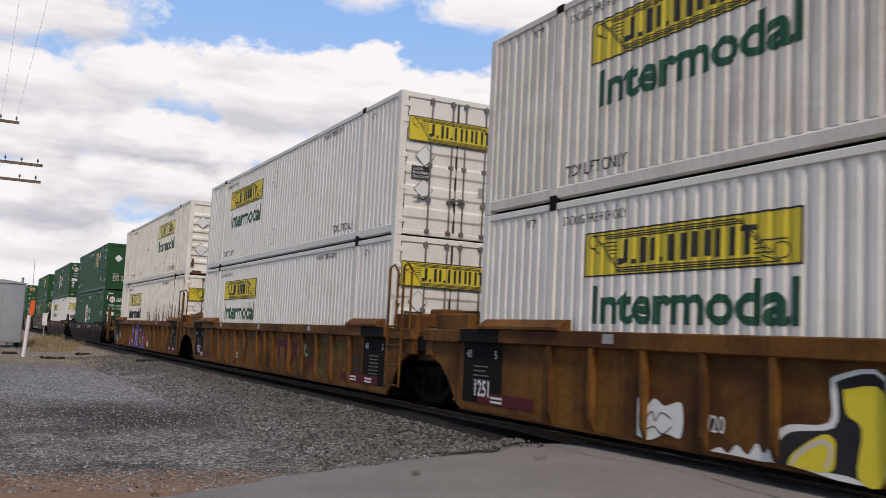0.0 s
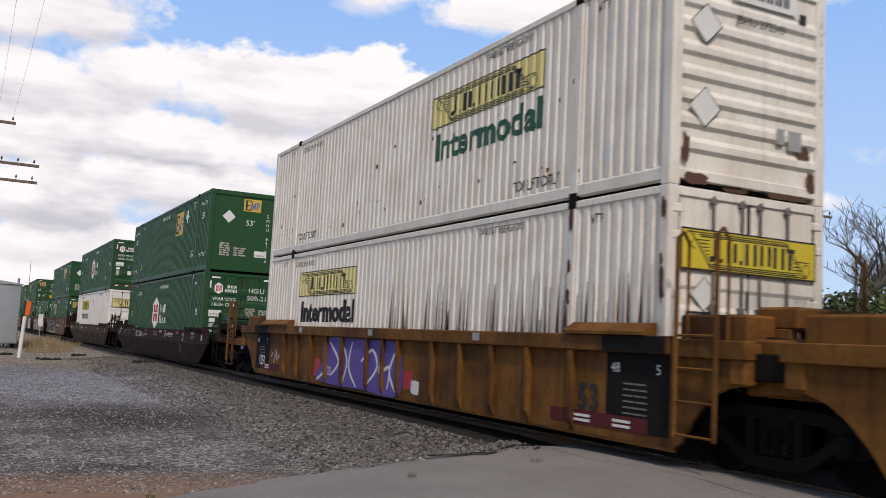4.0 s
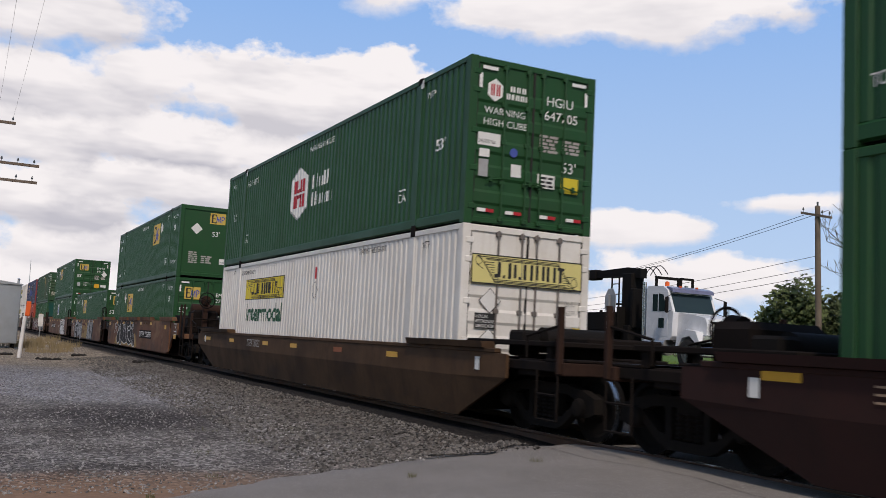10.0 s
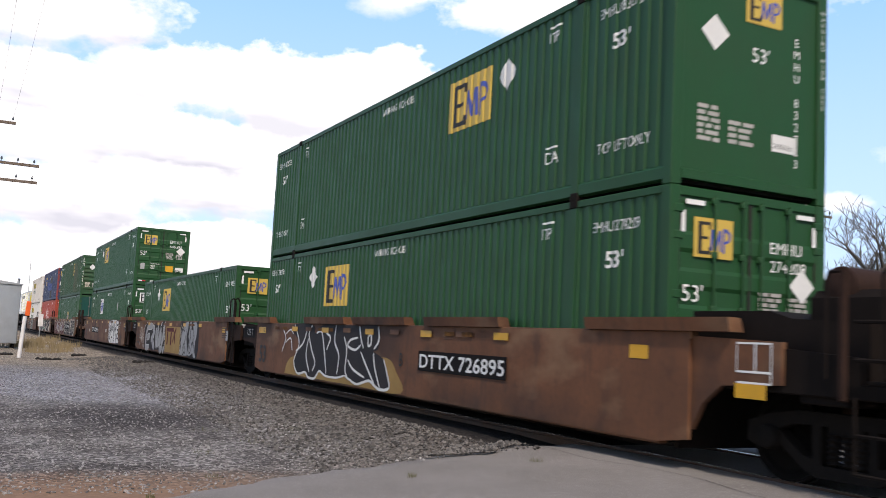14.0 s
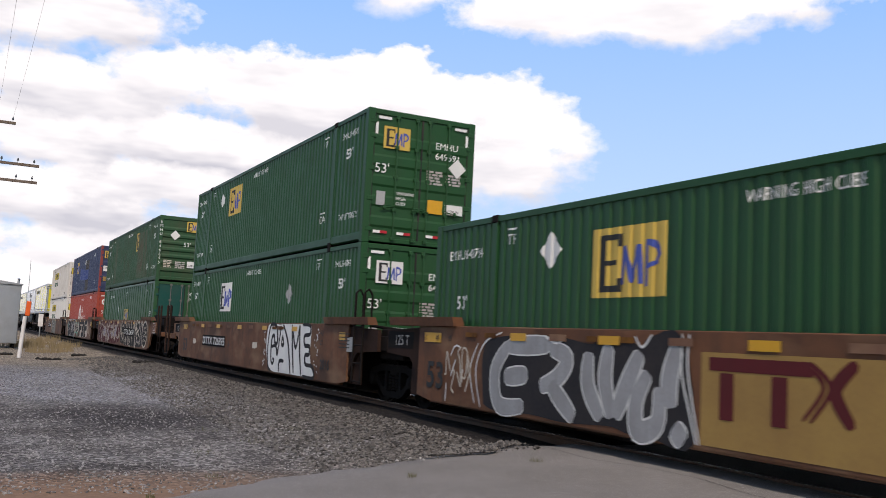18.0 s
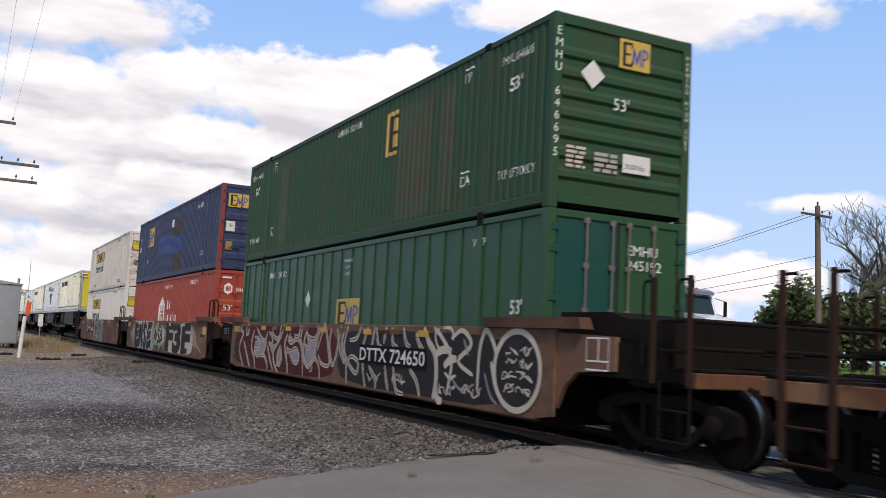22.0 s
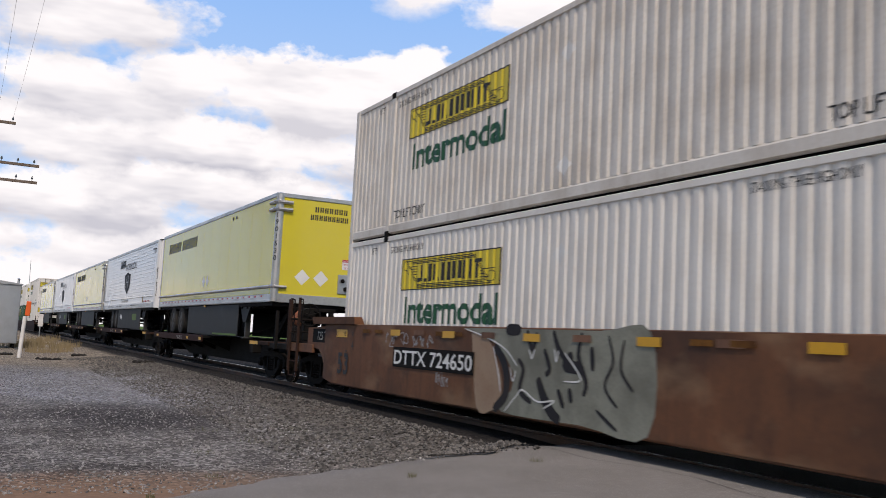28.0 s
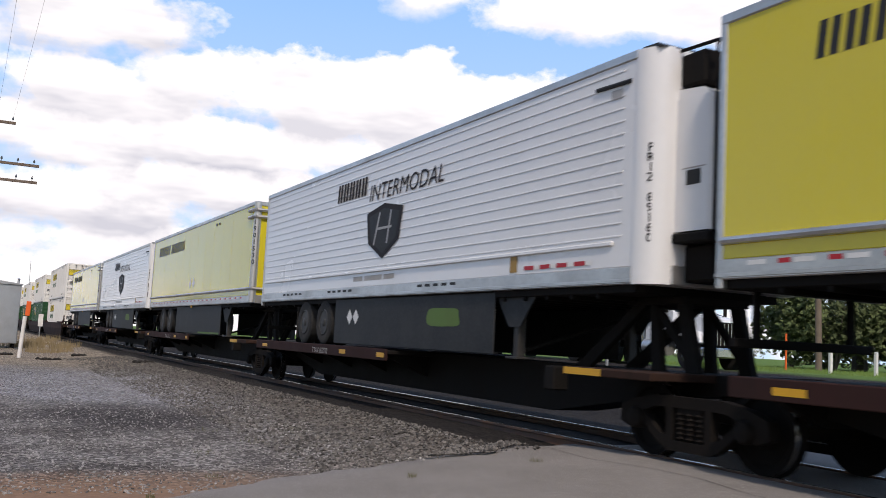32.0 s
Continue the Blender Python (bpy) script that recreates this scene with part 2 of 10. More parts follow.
# ---- mesh helpers ----
class Geo:
    """Collects vertices and faces of one part."""

    def __init__(self):
        self.v, self.f = [], []

    def add(self, vs, fs):
        n = len(self.v)
        self.v += [tuple(a) for a in vs]
        self.f += [tuple(i + n for i in q) for q in fs]
        return self

    def box(self, x0, x1, y0, y1, z0, z1, c=0.006):
        """A box with chamfered edges."""
        c = min(c, (x1 - x0) * 0.45, (y1 - y0) * 0.45, (z1 - z0) * 0.45)
        X, Y, Z = (x0, x1), (y0, y1), (z0, z1)
        ix = {}
        vs = []
        for i in (0, 1):
            for j in (0, 1):
                for k in (0, 1):
                    s = ((1, -1)[i] * c, (1, -1)[j] * c, (1, -1)[k] * c)
                    for a in range(3):
                        p = [X[i] + s[0], Y[j] + s[1], Z[k] + s[2]]
                        p[a] = (X[i], Y[j], Z[k])[a]
                        ix[i, j, k, a] = len(vs)
                        vs.append(p)
        fs = []
        for a in range(3):
            b, d = (a + 1) % 3, (a + 2) % 3
            for s in (0, 1):
                def key(p, q):
                    k = [0, 0, 0]
                    k[a], k[b], k[d] = s, p, q
                    return ix[k[0], k[1], k[2], a]
                q = [key(0, 0), key(1, 0), key(1, 1), key(0, 1)]
                fs.append(q if s else q[::-1])
            for p in (0, 1):
                for q in (0, 1):
                    def edge(e, f):
                        k = [0, 0, 0]
                        k[a], k[b], k[d] = e, p, q
                        return ix[k[0], k[1], k[2], f]
                    fs.append([edge(0, b), edge(1, b), edge(1, d), edge(0, d)])
        for i in (0, 1):
            for j in (0, 1):
                for k in (0, 1):
                    fs.append([ix[i, j, k, 0], ix[i, j, k, 1], ix[i, j, k, 2]])
        return self.add(vs, fs)

    def prism(self, poly, axis, a, b):
        """A flat outline, pushed from a to b along an axis. The outline's two numbers are the other two axes in order."""
        def at(p, w):
            q = list(p)
            q.insert("xyz".index(axis), w)
            return q
        n = len(poly)
        vs = [at(p, a) for p in poly] + [at(p, b) for p in poly]
        fs = [list(range(n))[::-1], list(range(n, 2 * n))]
        fs += [[i, (i + 1) % n, n + (i + 1) % n, n + i] for i in range(n)]
        return self.add(vs, fs)

    def rod(self, p, q, r, n=8, r2=None):
        p, q = Vector(p), Vector(q)
        r2 = r if r2 is None else r2
        d = (q - p).normalized()
        u = d.orthogonal().normalized()
        w = d.cross(u)
        ring = [u * math.cos(2 * math.pi * i / n) + w * math.sin(2 * math.pi * i / n) for i in range(n)]
        vs = [p + a * r for a in ring] + [q + a * r2 for a in ring]
        fs = [[i, (i + 1) % n, n + (i + 1) % n, n + i] for i in range(n)] + [list(range(n))[::-1], list(range(n, 2 * n))]
        return self.add(vs, fs)

    def lathe(self, prof, centre, axis="x", n=28, caps=True):
        """A profile of (along, radius) turned round an axis through centre."""
        vs, fs = [], []
        for a, r in prof:
            for i in range(n):
                c, s = r * math.cos(2 * math.pi * i / n), r * math.sin(2 * math.pi * i / n)
                o = (a, c, s) if axis == "x" else (c, a, s) if axis == "y" else (c, s, a)
                vs.append([centre[k] + o[k] for k in range(3)])
        for j in range(len(prof) - 1):
            for i in range(n):
                fs.append([j * n + i, j * n + (i + 1) % n, (j + 1) * n + (i + 1) % n, (j + 1) * n + i])
        if caps:
            fs += [list(range(n))[::-1], list(range((len(prof) - 1) * n, len(prof) * n))]
        return self.add(vs, fs)

    def mesh(self, name, material, smooth=False):
        me = bpy.data.meshes.new(name)
        me.from_pydata(self.v, [], self.f)
        bm = bmesh.new()
        bm.from_mesh(me)
        bmesh.ops.recalc_face_normals(bm, faces=bm.faces)
        bm.to_mesh(me)
        bm.free()
        me.materials.append(material)
        if smooth:
            me.shade_smooth()
            me.set_sharp_from_angle(angle=radians(38))
        return me


def part(name, geo, material, parent=None, label="", smooth=False, at=None):
    me = geo if isinstance(geo, bpy.types.Mesh) else geo.mesh(name, material, smooth)
    ob = new(name, me)
    if parent:
        ob.parent = parent
    if at is not None:
        ob.matrix_basis = at
    if label:
        ob["label"] = label
    return ob


def thing(name, label, category, group="", kind="", at=None):
    ob = new(name)
    ob.empty_display_size = 0.2
    if at is not None:
        ob.matrix_basis = at
    return tagged(ob, label, category, group, kind)


MOVERS = []   # things that ride with the train, and where along the track each stands at the start
# ---- containers ----
LEN, HIGH, HALF = 16.154, 2.896, 1.295
LOW, UPP = 0.358, 3.254            # heights of the two tiers over the rail
FACE, DEEP, PITCH, SHIFT = 1.274, 0.021, 0.219, 0.117
CACHE = {}


def cached(key, make):
    if key not in CACHE:
        CACHE[key] = make()
    return CACHE[key]


def knots(a, b, pitch=PITCH):
    """Where the folds of the corrugated sheet lie between a and b."""
    out = []
    k = math.floor((a + SHIFT) / pitch)
    while k * pitch - SHIFT < b:
        for s in (0.0, 0.46, 0.56, 0.90):
            y = (k + s) * pitch - SHIFT
            if a < y < b:
                out.append(y)
        k += 1
    return out


def fold(y, pitch=PITCH, deep=DEEP):
    s = ((y + SHIFT) / pitch) % 1.0
    if s < 0.46:
        return 0.0
    if s < 0.56:
        return deep * (s - 0.46) / 0.10
    if s < 0.90:
        return deep
    return deep * (1 - s) / 0.10


def side_sheet(sign, y0, y1, z0, z1, flat):
    g = Geo()
    if flat:
        g.add([(sign * (FACE - 0.02), y, z) for y in (y0, y1) for z in (z0, z1)], [(0, 2, 3, 1)])
        return g
    ys = [y0] + knots(y0, y1) + [y1]
    vs = []
    for y in ys:
        x = sign * (FACE - fold(y))
        vs += [(x, y, z0), (x, y, z1)]
    g.add(vs, [(2 * i, 2 * i + 2, 2 * i + 3, 2 * i + 1) for i in range(len(ys) - 1)])
    return g


def text_mesh(body, size, material, bold=0.0, squeeze=1.0, lean=0.0):
    """Lettering in the built-in font, as a flat mesh in its own x and y, its left foot at the origin."""
    def make():
        cu = bpy.data.curves.new("lettering", "FONT")
        cu.body, cu.size, cu.offset, cu.resolution_u, cu.shear = body, size, bold, 3, lean
        ob = bpy.data.objects.new("lettering", cu)
        scene.collection.objects.link(ob)
        bpy.context.view_layer.update()
        me = bpy.data.meshes.new_from_object(ob.evaluated_get(bpy.context.evaluated_depsgraph_get()))
        bpy.data.objects.remove(ob)
        co = np.empty(len(me.vertices) * 3, dtype=np.float32)
        me.vertices.foreach_get("co", co)
        co = co.reshape(-1, 3)
        polys = [tuple(p.vertices) for p in me.polygons]
        bpy.data.meshes.remove(me)
        co[:, 0] *= squeeze
        co[:, 0] -= co[:, 0].min()
        return [(float(a), float(b)) for a, b, _ in co], polys
    return cached(("text", body, size, bold, squeeze, lean), make)


def flat_shape(poly):
    return [tuple(p) for p in poly], [tuple(range(len(poly)))]


def on_side(name, shape, material, parent, left, foot, lift=0.004, folded=True, face=FACE, label=""):
    """Paint on the near side wall: shape in its own (along, up), its left foot at (left, foot); it follows the folds of the sheet."""
    if name in ("name_bar", "sign_bar", "small_bar") and len(shape[1]) > 1:
        for p in shape[1]:
            ob = on_side(name, ([shape[0][i] for i in p], [tuple(range(len(p)))]), material, parent, left, foot, lift, folded, face, label)
        return ob
    pts, polys = shape
    bm = bmesh.new()
    vs = [bm.verts.new((0, left - a, foot + b)) for a, b in pts]
    for p in polys:
        try:
            bm.faces.new([vs[i] for i in p])
        except ValueError:
            pass
    if folded:
        ys = [left - a for a, _ in pts]
        for k in knots(min(ys), max(ys)):
            bmesh.ops.bisect_plane(bm, geom=bm.verts[:] + bm.edges[:] + bm.faces[:], plane_co=(0, k, 0), plane_no=(0, 1, 0))
    for v in bm.verts:
        v.co.x = -(face + lift) + (fold(v.co.y) if folded else 0.0)
    for f in bm.faces:
        f.normal_update()
        if f.normal.x > 0:
            f.normal_flip()
    me = bpy.data.meshes.new(name)
    bm.to_mesh(me)
    bm.free()
    me.materials.append(material)
    return part(name, me, material, parent, label)


def on_end(name, shape, material, parent, left, foot, lift=0.0, label=""):
    """Paint or a label on the end wall that leads."""
    if name in ("name_bar", "sign_bar", "small_bar") and len(shape[1]) > 1:
        for p in shape[1]:
            ob = on_end(name, ([shape[0][i] for i in p], [tuple(range(len(p)))]), material, parent, left, foot, lift, label)
        return ob
    pts, polys = shape
    me = bpy.data.meshes.new(name)
    me.from_pydata([(left + a, lift, foot + b) for a, b in pts], [], polys)
    me.materials.append(material)
    return part(name, me, material, parent, label)


def rect(w, h, x=0.0, y=0.0):
    return flat_shape([(x, y), (x + w, y), (x + w, y + h), (x, y + h)])


def diamond(r):
    return flat_shape([(0, -r), (r, 0), (0, r), (-r, 0)])


def bars(widths, h, gap):
    """Writing too small to read: a row of bars."""
    pts, polys, x = [], [], 0.0
    for w in widths:
        n = len(pts)
        pts += [(x, 0), (x + w, 0), (x + w, h), (x, h)]
        polys.append((n, n + 1, n + 2, n + 3))
        x += w + gap
    return pts, polys


def strokes(widths, h, gap, tops=(), lean=0.0, thin=0.38):
    """A firm's name as plain bars: two slim uprights for each letter, or one where the letter is narrow."""
    pts, polys, x = [], [], 0.0
    for i, w in enumerate(widths):
        t = h * (tops[i] if tops else 1.0)
        for a, b in ((0.0, thin), (0.94 - thin, 0.94)) if w > 0.06 else ((0.0, 0.8),):
            k = len(pts)
            pts += [(x + w * a, 0), (x + w * b, 0), (x + w * b + lean * t, t), (x + w * a + lean * t, t)]
            polys.append((k, k + 1, k + 2, k + 3))
        x += w + gap
    return pts, polys


def lines_of_bars(n, w, h, gap, seed=1):
    rnd = random.Random(seed)
    pts, polys = [], []
    for i in range(n):
        x = 0.0
        while x < w * rnd.uniform(0.8, 1.0):
            a = min(rnd.uniform(0.25, 0.6) * w, w - x)
            if a < h:
                break
            k = len(pts)
            y = -i * (h + gap)
            pts += [(x, y), (x + a, y), (x + a, y + h), (x, y + h)]
            polys.append((k, k + 1, k + 2, k + 3))
            x += a + h * 0.8
    return pts, polys


def container(y0, tier, paint, front="doors", label="", flat=False, bar=None, endpaint=None, frame_paint=None, secondleaf=None):
    c = thing("container", label, "container", "containers on the train", at=pose(0, y0, tier))
    MOVERS.append((c, y0, tier))
    fp = frame_paint or paint
    pk = paint.name + fp.name

    for s in (-1, 1):
        post = cached(("post", pk), lambda: Geo().box(-0.08, 0.08, 0.0, 0.17, 0.0, HIGH, 0.012).mesh("corner_post", fp))
        mid = cached(("mid", pk), lambda: Geo().box(-0.073, 0.073, 0.0, 0.16, 0.02, HIGH + 0.012, 0.008).mesh("lift_post", fp))
        for y in (0.0, LEN - 0.17):
            part("corner_post", post, None, c, at=pose(s * (HALF - 0.08), y, 0))
        for y in (1.90, LEN - 2.06):
            part("lift_post", mid, None, c, at=pose(s * (HALF - 0.077), y, 0))
    for s in (-1, 1):
        def top(s=s):
            return Geo().box(*sorted((s * (HALF - 0.008), s * (HALF - 0.10))), 0.17, LEN - 0.17, HIGH - 0.10, HIGH, 0.01)

        def lip(ya, yb, s=s):
            # the lower rail leans inwards to its foot
            return Geo().prism([(s * (HALF - 0.03), 0.24), (s * (HALF - 0.010), 0.21), (s * (HALF - 0.012), 0.075), (s * (HALF - 0.06), 0.055), (s * (HALF - 0.14), 0.055), (s * (HALF - 0.14), 0.24)], "y", ya, yb)
        part("top_rail", cached(("top", pk, s), lambda: top().mesh("top_rail", fp)), fp, c)
        for ya, yb in ((0.17, 1.90), (2.06, LEN - 2.06), (LEN - 1.90, LEN - 0.17)):
            part("bottom_rail", cached(("lip", pk, s, ya), lambda: lip(ya, yb).mesh("bottom_rail", fp)), fp, c)

        def sheet(s=s):
            return side_sheet(s, 0.17, LEN - 0.17, 0.24, HIGH - 0.10, flat)
        wall = part("side_wall", cached(("sheet", paint.name, s, flat), lambda: sheet().mesh("side_wall", paint)), paint, c)
        for k in range(25 if flat else 0):
            a, b = sorted((s * (FACE - 0.022), s * (FACE + 0.006)))
            part("seam_post", cached(("seam_post", s), lambda: Geo().box(a, b, 0.0, 0.03, 0.24, HIGH - 0.10, 0.006).mesh("seam_post", paint)), None, wall, at=pose(0, 0.75 + 0.62 * k, 0))
    part("roof", cached(("roof", fp.name), lambda: Geo().box(-HALF + 0.05, HALF - 0.05, 0.1, LEN - 0.1, HIGH - 0.05, HIGH - 0.01).mesh("roof", fp)), fp, c)
    part("floor", cached(("cfloor",), lambda: Geo().box(-HALF + 0.1, HALF - 0.1, 0.1, LEN - 0.1, 0.05, 0.16).mesh("floor", M["black"])), M["black"], c)
    part("rear_wall", cached(("back", paint.name), lambda: Geo().box(-HALF + 0.15, HALF - 0.15, LEN - 0.09, LEN - 0.05, 0.05, HIGH - 0.05).mesh("rear_wall", paint)), paint, c)
    # corner castings and the lifting fittings above the inner posts
    cast = cached(("casting",), lambda: Geo().box(-0.09, 0.09, -0.09, 0.09, -0.06, 0.06, 0.012).mesh("corner_casting", M["truck"]))
    for s in (-1, 1):
        for y in (1.98, LEN - 1.98):
            for z in (0.055, HIGH - 0.045):
                part("corner_casting", cast, None, c, at=pose(s * (HALF - 0.083), y, z))
    ep = endpaint or paint
    lockpaint = bar or (M["lockbar"] if paint.name.endswith("white_paint") or flat else ep)
    if front == "doors":
        for i, (a, b) in enumerate(((-HALF + 0.165, -0.012), (0.012, HALF - 0.165))):
            def leaf(a=a, b=b):
                prof = [(0.085, 0.13), (0.035, 0.13)]
                z = 0.34
                while z < HIGH - 0.4 and not flat:
                    prof += [(0.035, z), (0.012, z + 0.05), (0.012, z + 0.21), (0.035, z + 0.26)]
                    z += 0.44
                prof += [(0.035, HIGH - 0.12), (0.085, HIGH - 0.12)]
                return Geo().prism(prof, "x", a, b)
            lp_ = ep if i == 0 else (secondleaf or ep)
            d = part("door", cached(("leaf", lp_.name, i, flat), lambda: leaf().mesh("door", lp_)), lp_, c)
            for x in ((-0.60, -0.13), (0.17, 0.64))[i]:
                def lock(x=x):
                    g = Geo().rod((x, -0.008, 0.1), (x, -0.008, HIGH - 0.08), 0.019, 8)
                    for z in (0.12, 0.75, 1.45, 2.1, HIGH - 0.14):
                        g.box(x - 0.05, x + 0.05, -0.02, 0.035, z - 0.04, z + 0.04, 0.008)
                    return g
                part("locking_bar", cached(("lock", x, lockpaint.name), lambda: lock().mesh("locking_bar", lockpaint, True)), None, d)

                def grip(x=x):
                    t = -1 if x in (-0.60, 0.17) else 1
                    g = Geo().rod((x, -0.03, 0.82), (x + t * 0.34, -0.03, 0.76), 0.013, 6)
                    g.box(x + t * 0.22 - 0.03, x + t * 0.22 + 0.03, -0.04, 0.0, 0.74, 0.84, 0.008)
                    return g
                part("lock_handle", cached(("grip", x, lockpaint.name), lambda: grip().mesh("lock_handle", lockpaint)), None, d)

            for z in (0.3, 0.95, 1.6, 2.3, 2.62):
                part("hinge", cached(("hinge", ep.name), lambda: Geo().box(-0.07, 0.07, -0.012, 0.04, -0.05, 0.05, 0.01).mesh("hinge", ep)), None, d, at=pose((-1, 1)[i] * (HALF - 0.13), 0, z))
        part("door_header", cached(("header", fp.name), lambda: Geo().box(-HALF + 0.16, HALF - 0.16, 0.01, 0.15, HIGH - 0.12, HIGH - 0.005, 0.01).mesh("door_header", fp)), fp, c)
        part("door_sill", cached(("sill", fp.name), lambda: Geo().box(-HALF + 0.16, HALF - 0.16, 0.02, 0.15, 0.035, 0.13, 0.01).mesh("door_sill", fp)), fp, c)
        part("door_seal", cached(("seal",), lambda: Geo().box(-0.02, 0.02, 0.014, 0.07, 0.13, HIGH - 0.12, 0.003).mesh("door_seal", M["rubber"])), None, c)
        for s in (-1, 1):
            part("door_seal", cached(("edge_seal", s), lambda: Geo().box(*sorted((s * (HALF - 0.178), s * (HALF - 0.160))), 0.014, 0.07, 0.13, HIGH - 0.12, 0.003).mesh("door_seal", M["rubber"])), None, c)
    else:
        def head():
            prof = [(0.14, 0.09), (0.0, 0.09), (0.0, 0.20), (0.045, 0.22)]
            if front == "ribs":
                z = 0.42
                while z < HIGH - 0.5:
                    prof += [(0.045, z), (0.004, z + 0.05), (0.004, z + 0.13), (0.045, z + 0.2)]
                    z += 0.30
            prof += [(0.045, HIGH - 0.17), (0.01, HIGH - 0.16), (0.01, HIGH - 0.005), (0.14, HIGH - 0.005)]
            return Geo().prism(prof, "x", -HALF + 0.16, HALF - 0.16)
        part("end_wall", cached(("head", ep.name, front), lambda: head().mesh("end_wall", ep)), ep, c)
    return c


def jbh_sign(c, side, left, foot, w=3.69, h=0.59, pale=False):
    """The yellow sign with a scroll at each end and dark bars in place of the firm's name."""
    put = on_side if side else on_end
    kw = {} if side else {"lift": -0.024}
    s = put("sign_panel", rect(w, h), M["yellow_pale" if pale else "yellow"], c, left, foot, label="yellow sign panel with a dark rim", **(kw or {"lift": 0.004}))
    dz = {"lift": 0.007} if side else {"lift": -0.027}
    rim = ([], [])
    for x, y, a, b in ((0, 0, w, 0.02), (0, h - 0.02, w, 0.02), (0, 0.02, 0.02, h - 0.04), (w - 0.02, 0.02, 0.02, h - 0.04)):
        n = len(rim[0])
        rim[0].extend([(x, y), (x + a, y), (x + a, y + b), (x, y + b)])
        rim[1].append((n, n + 1, n + 2, n + 3))
    put("sign_rim", rim, M["ink"], s, left, foot, **dz)
    k, v = w / 3.65, h / 0.60
    # slim uprights of the name: bearing along the sign, width, foot, top
    pts, polys = [], []
    for x, wide, z0, z1 in ((0.86, 0.10, 0.16, 0.46), (0.76, 0.10, 0.14, 0.22), (1.03, 0.08, 0.14, 0.20), (1.20, 0.10, 0.14, 0.46), (1.38, 0.09, 0.16, 0.44), (1.54, 0.08, 0.14, 0.20),
                            (1.70, 0.09, 0.14, 0.46), (1.92, 0.09, 0.14, 0.46), (2.10, 0.09, 0.16, 0.46), (2.31, 0.09, 0.16, 0.46), (2.47, 0.09, 0.14, 0.46), (2.69, 0.09, 0.14, 0.46), (2.90, 0.09, 0.14, 0.42), (2.83, 0.24, 0.40, 0.46)):
        n = len(pts)
        pts += [((x - 0.03) * k, z0 * v), ((x + wide - 0.03) * k, z0 * v), ((x + wide - 0.03) * k, z1 * v), ((x - 0.03) * k, z1 * v)]
        polys.append((n, n + 1, n + 2, n + 3))
    put("name_bar", (pts, polys), M["ink"], s, left, foot, **dz)
    # fine lines of the unrolled scroll: above and below the name, hatching beside it, and a roll at each end
    pts, polys = [], []
    runs = [((0.20, 0.545), (2.76, 0.545)), ((0.44, 0.515), (2.80, 0.515)), ((0.48, 0.49), (2.83, 0.49)),
            ((0.70, 0.10), (3.10, 0.10)), ((0.72, 0.07), (3.14, 0.07)), ((0.74, 0.045), (3.40, 0.045)),
            ((0.36, 0.44), (0.74, 0.05)), ((0.40, 0.44), (0.78, 0.05)), ((2.76, 0.545), (3.22, 0.12)), ((2.80, 0.545), (3.26, 0.14)),
            ((0.14, 0.40), (0.36, 0.30)), ((0.20, 0.545), (0.42, 0.42)), ((3.10, 0.28), (3.45, 0.28)), ((3.12, 0.12), (3.38, 0.045))]
    runs += [((0.42 + 0.055 * i, 0.44 - 0.05 * i), (0.72, 0.44 - 0.05 * i)) for i in range(6)]
    runs += [((3.00 - 0.0 * i, 0.40 - 0.05 * i), (2.90 + 0.07 * i, 0.40 - 0.05 * i)) for i in range(2, 6)]
    for (x0, z0), (x1, z1) in runs:
        n = len(pts)
        d = math.hypot(x1 - x0, z1 - z0)
        nx, nz = -(z1 - z0) / d * 0.0075, (x1 - x0) / d * 0.0075
        pts += [((x0 - nx) * k, (z0 - nz) * v), ((x1 - nx) * k, (z1 - nz) * v), ((x1 + nx) * k, (z1 + nz) * v), ((x0 + nx) * k, (z0 + nz) * v)]
        polys.append((n, n + 1, n + 2, n + 3))
    for cx, cz in ((0.22, 0.47), (3.38, 0.16)):
        for j in range(12):
            a, b = 2 * math.pi * j / 12, 2 * math.pi * (j + 1) / 12
            n = len(pts)
            for r, t in ((1.0, a), (1.0, b), (0.86, b), (0.86, a)):
                pts.append(((cx + 0.11 * r * math.cos(t)) * k, (cz + 0.095 * r * math.sin(t)) * v))
            polys.append((n, n + 1, n + 2, n + 3))
    tagged(put("scroll_line", (pts, polys), M["ink"], s, left, foot, **dz), kind="stuff")
    return s


def word(c, body, left, foot, size, material="wink", bold=0.0, squeeze=1.0, folded=True, lift=0.005, face=FACE, lean=0.0, name="lettering", label=""):
    return on_side(name, text_mesh(body, size, None, bold, squeeze, lean), M[material], c, left, foot, lift, folded, face, label)


def end_word(c, body, left, foot, size, material="wink", squeeze=1.0, lift=0.012, bold=0.0):
    return on_end("lettering", text_mesh(body, size, None, bold, squeeze), M[material], c, left, foot, lift)


def side_placard(c, y, z, r=0.24):
    """An empty diamond placard holder on the side wall."""
    s = on_side("placard", diamond(r), M["white"], c, y, z, 0.006, label="pale diamond placard holder")
    edge = [(0, -r), (r, 0), (0, r), (-r, 0), (0, -r)]
    on_side("placard_rim", ribbon(edge, 0.014), M["panel"], s, y, z, 0.009)


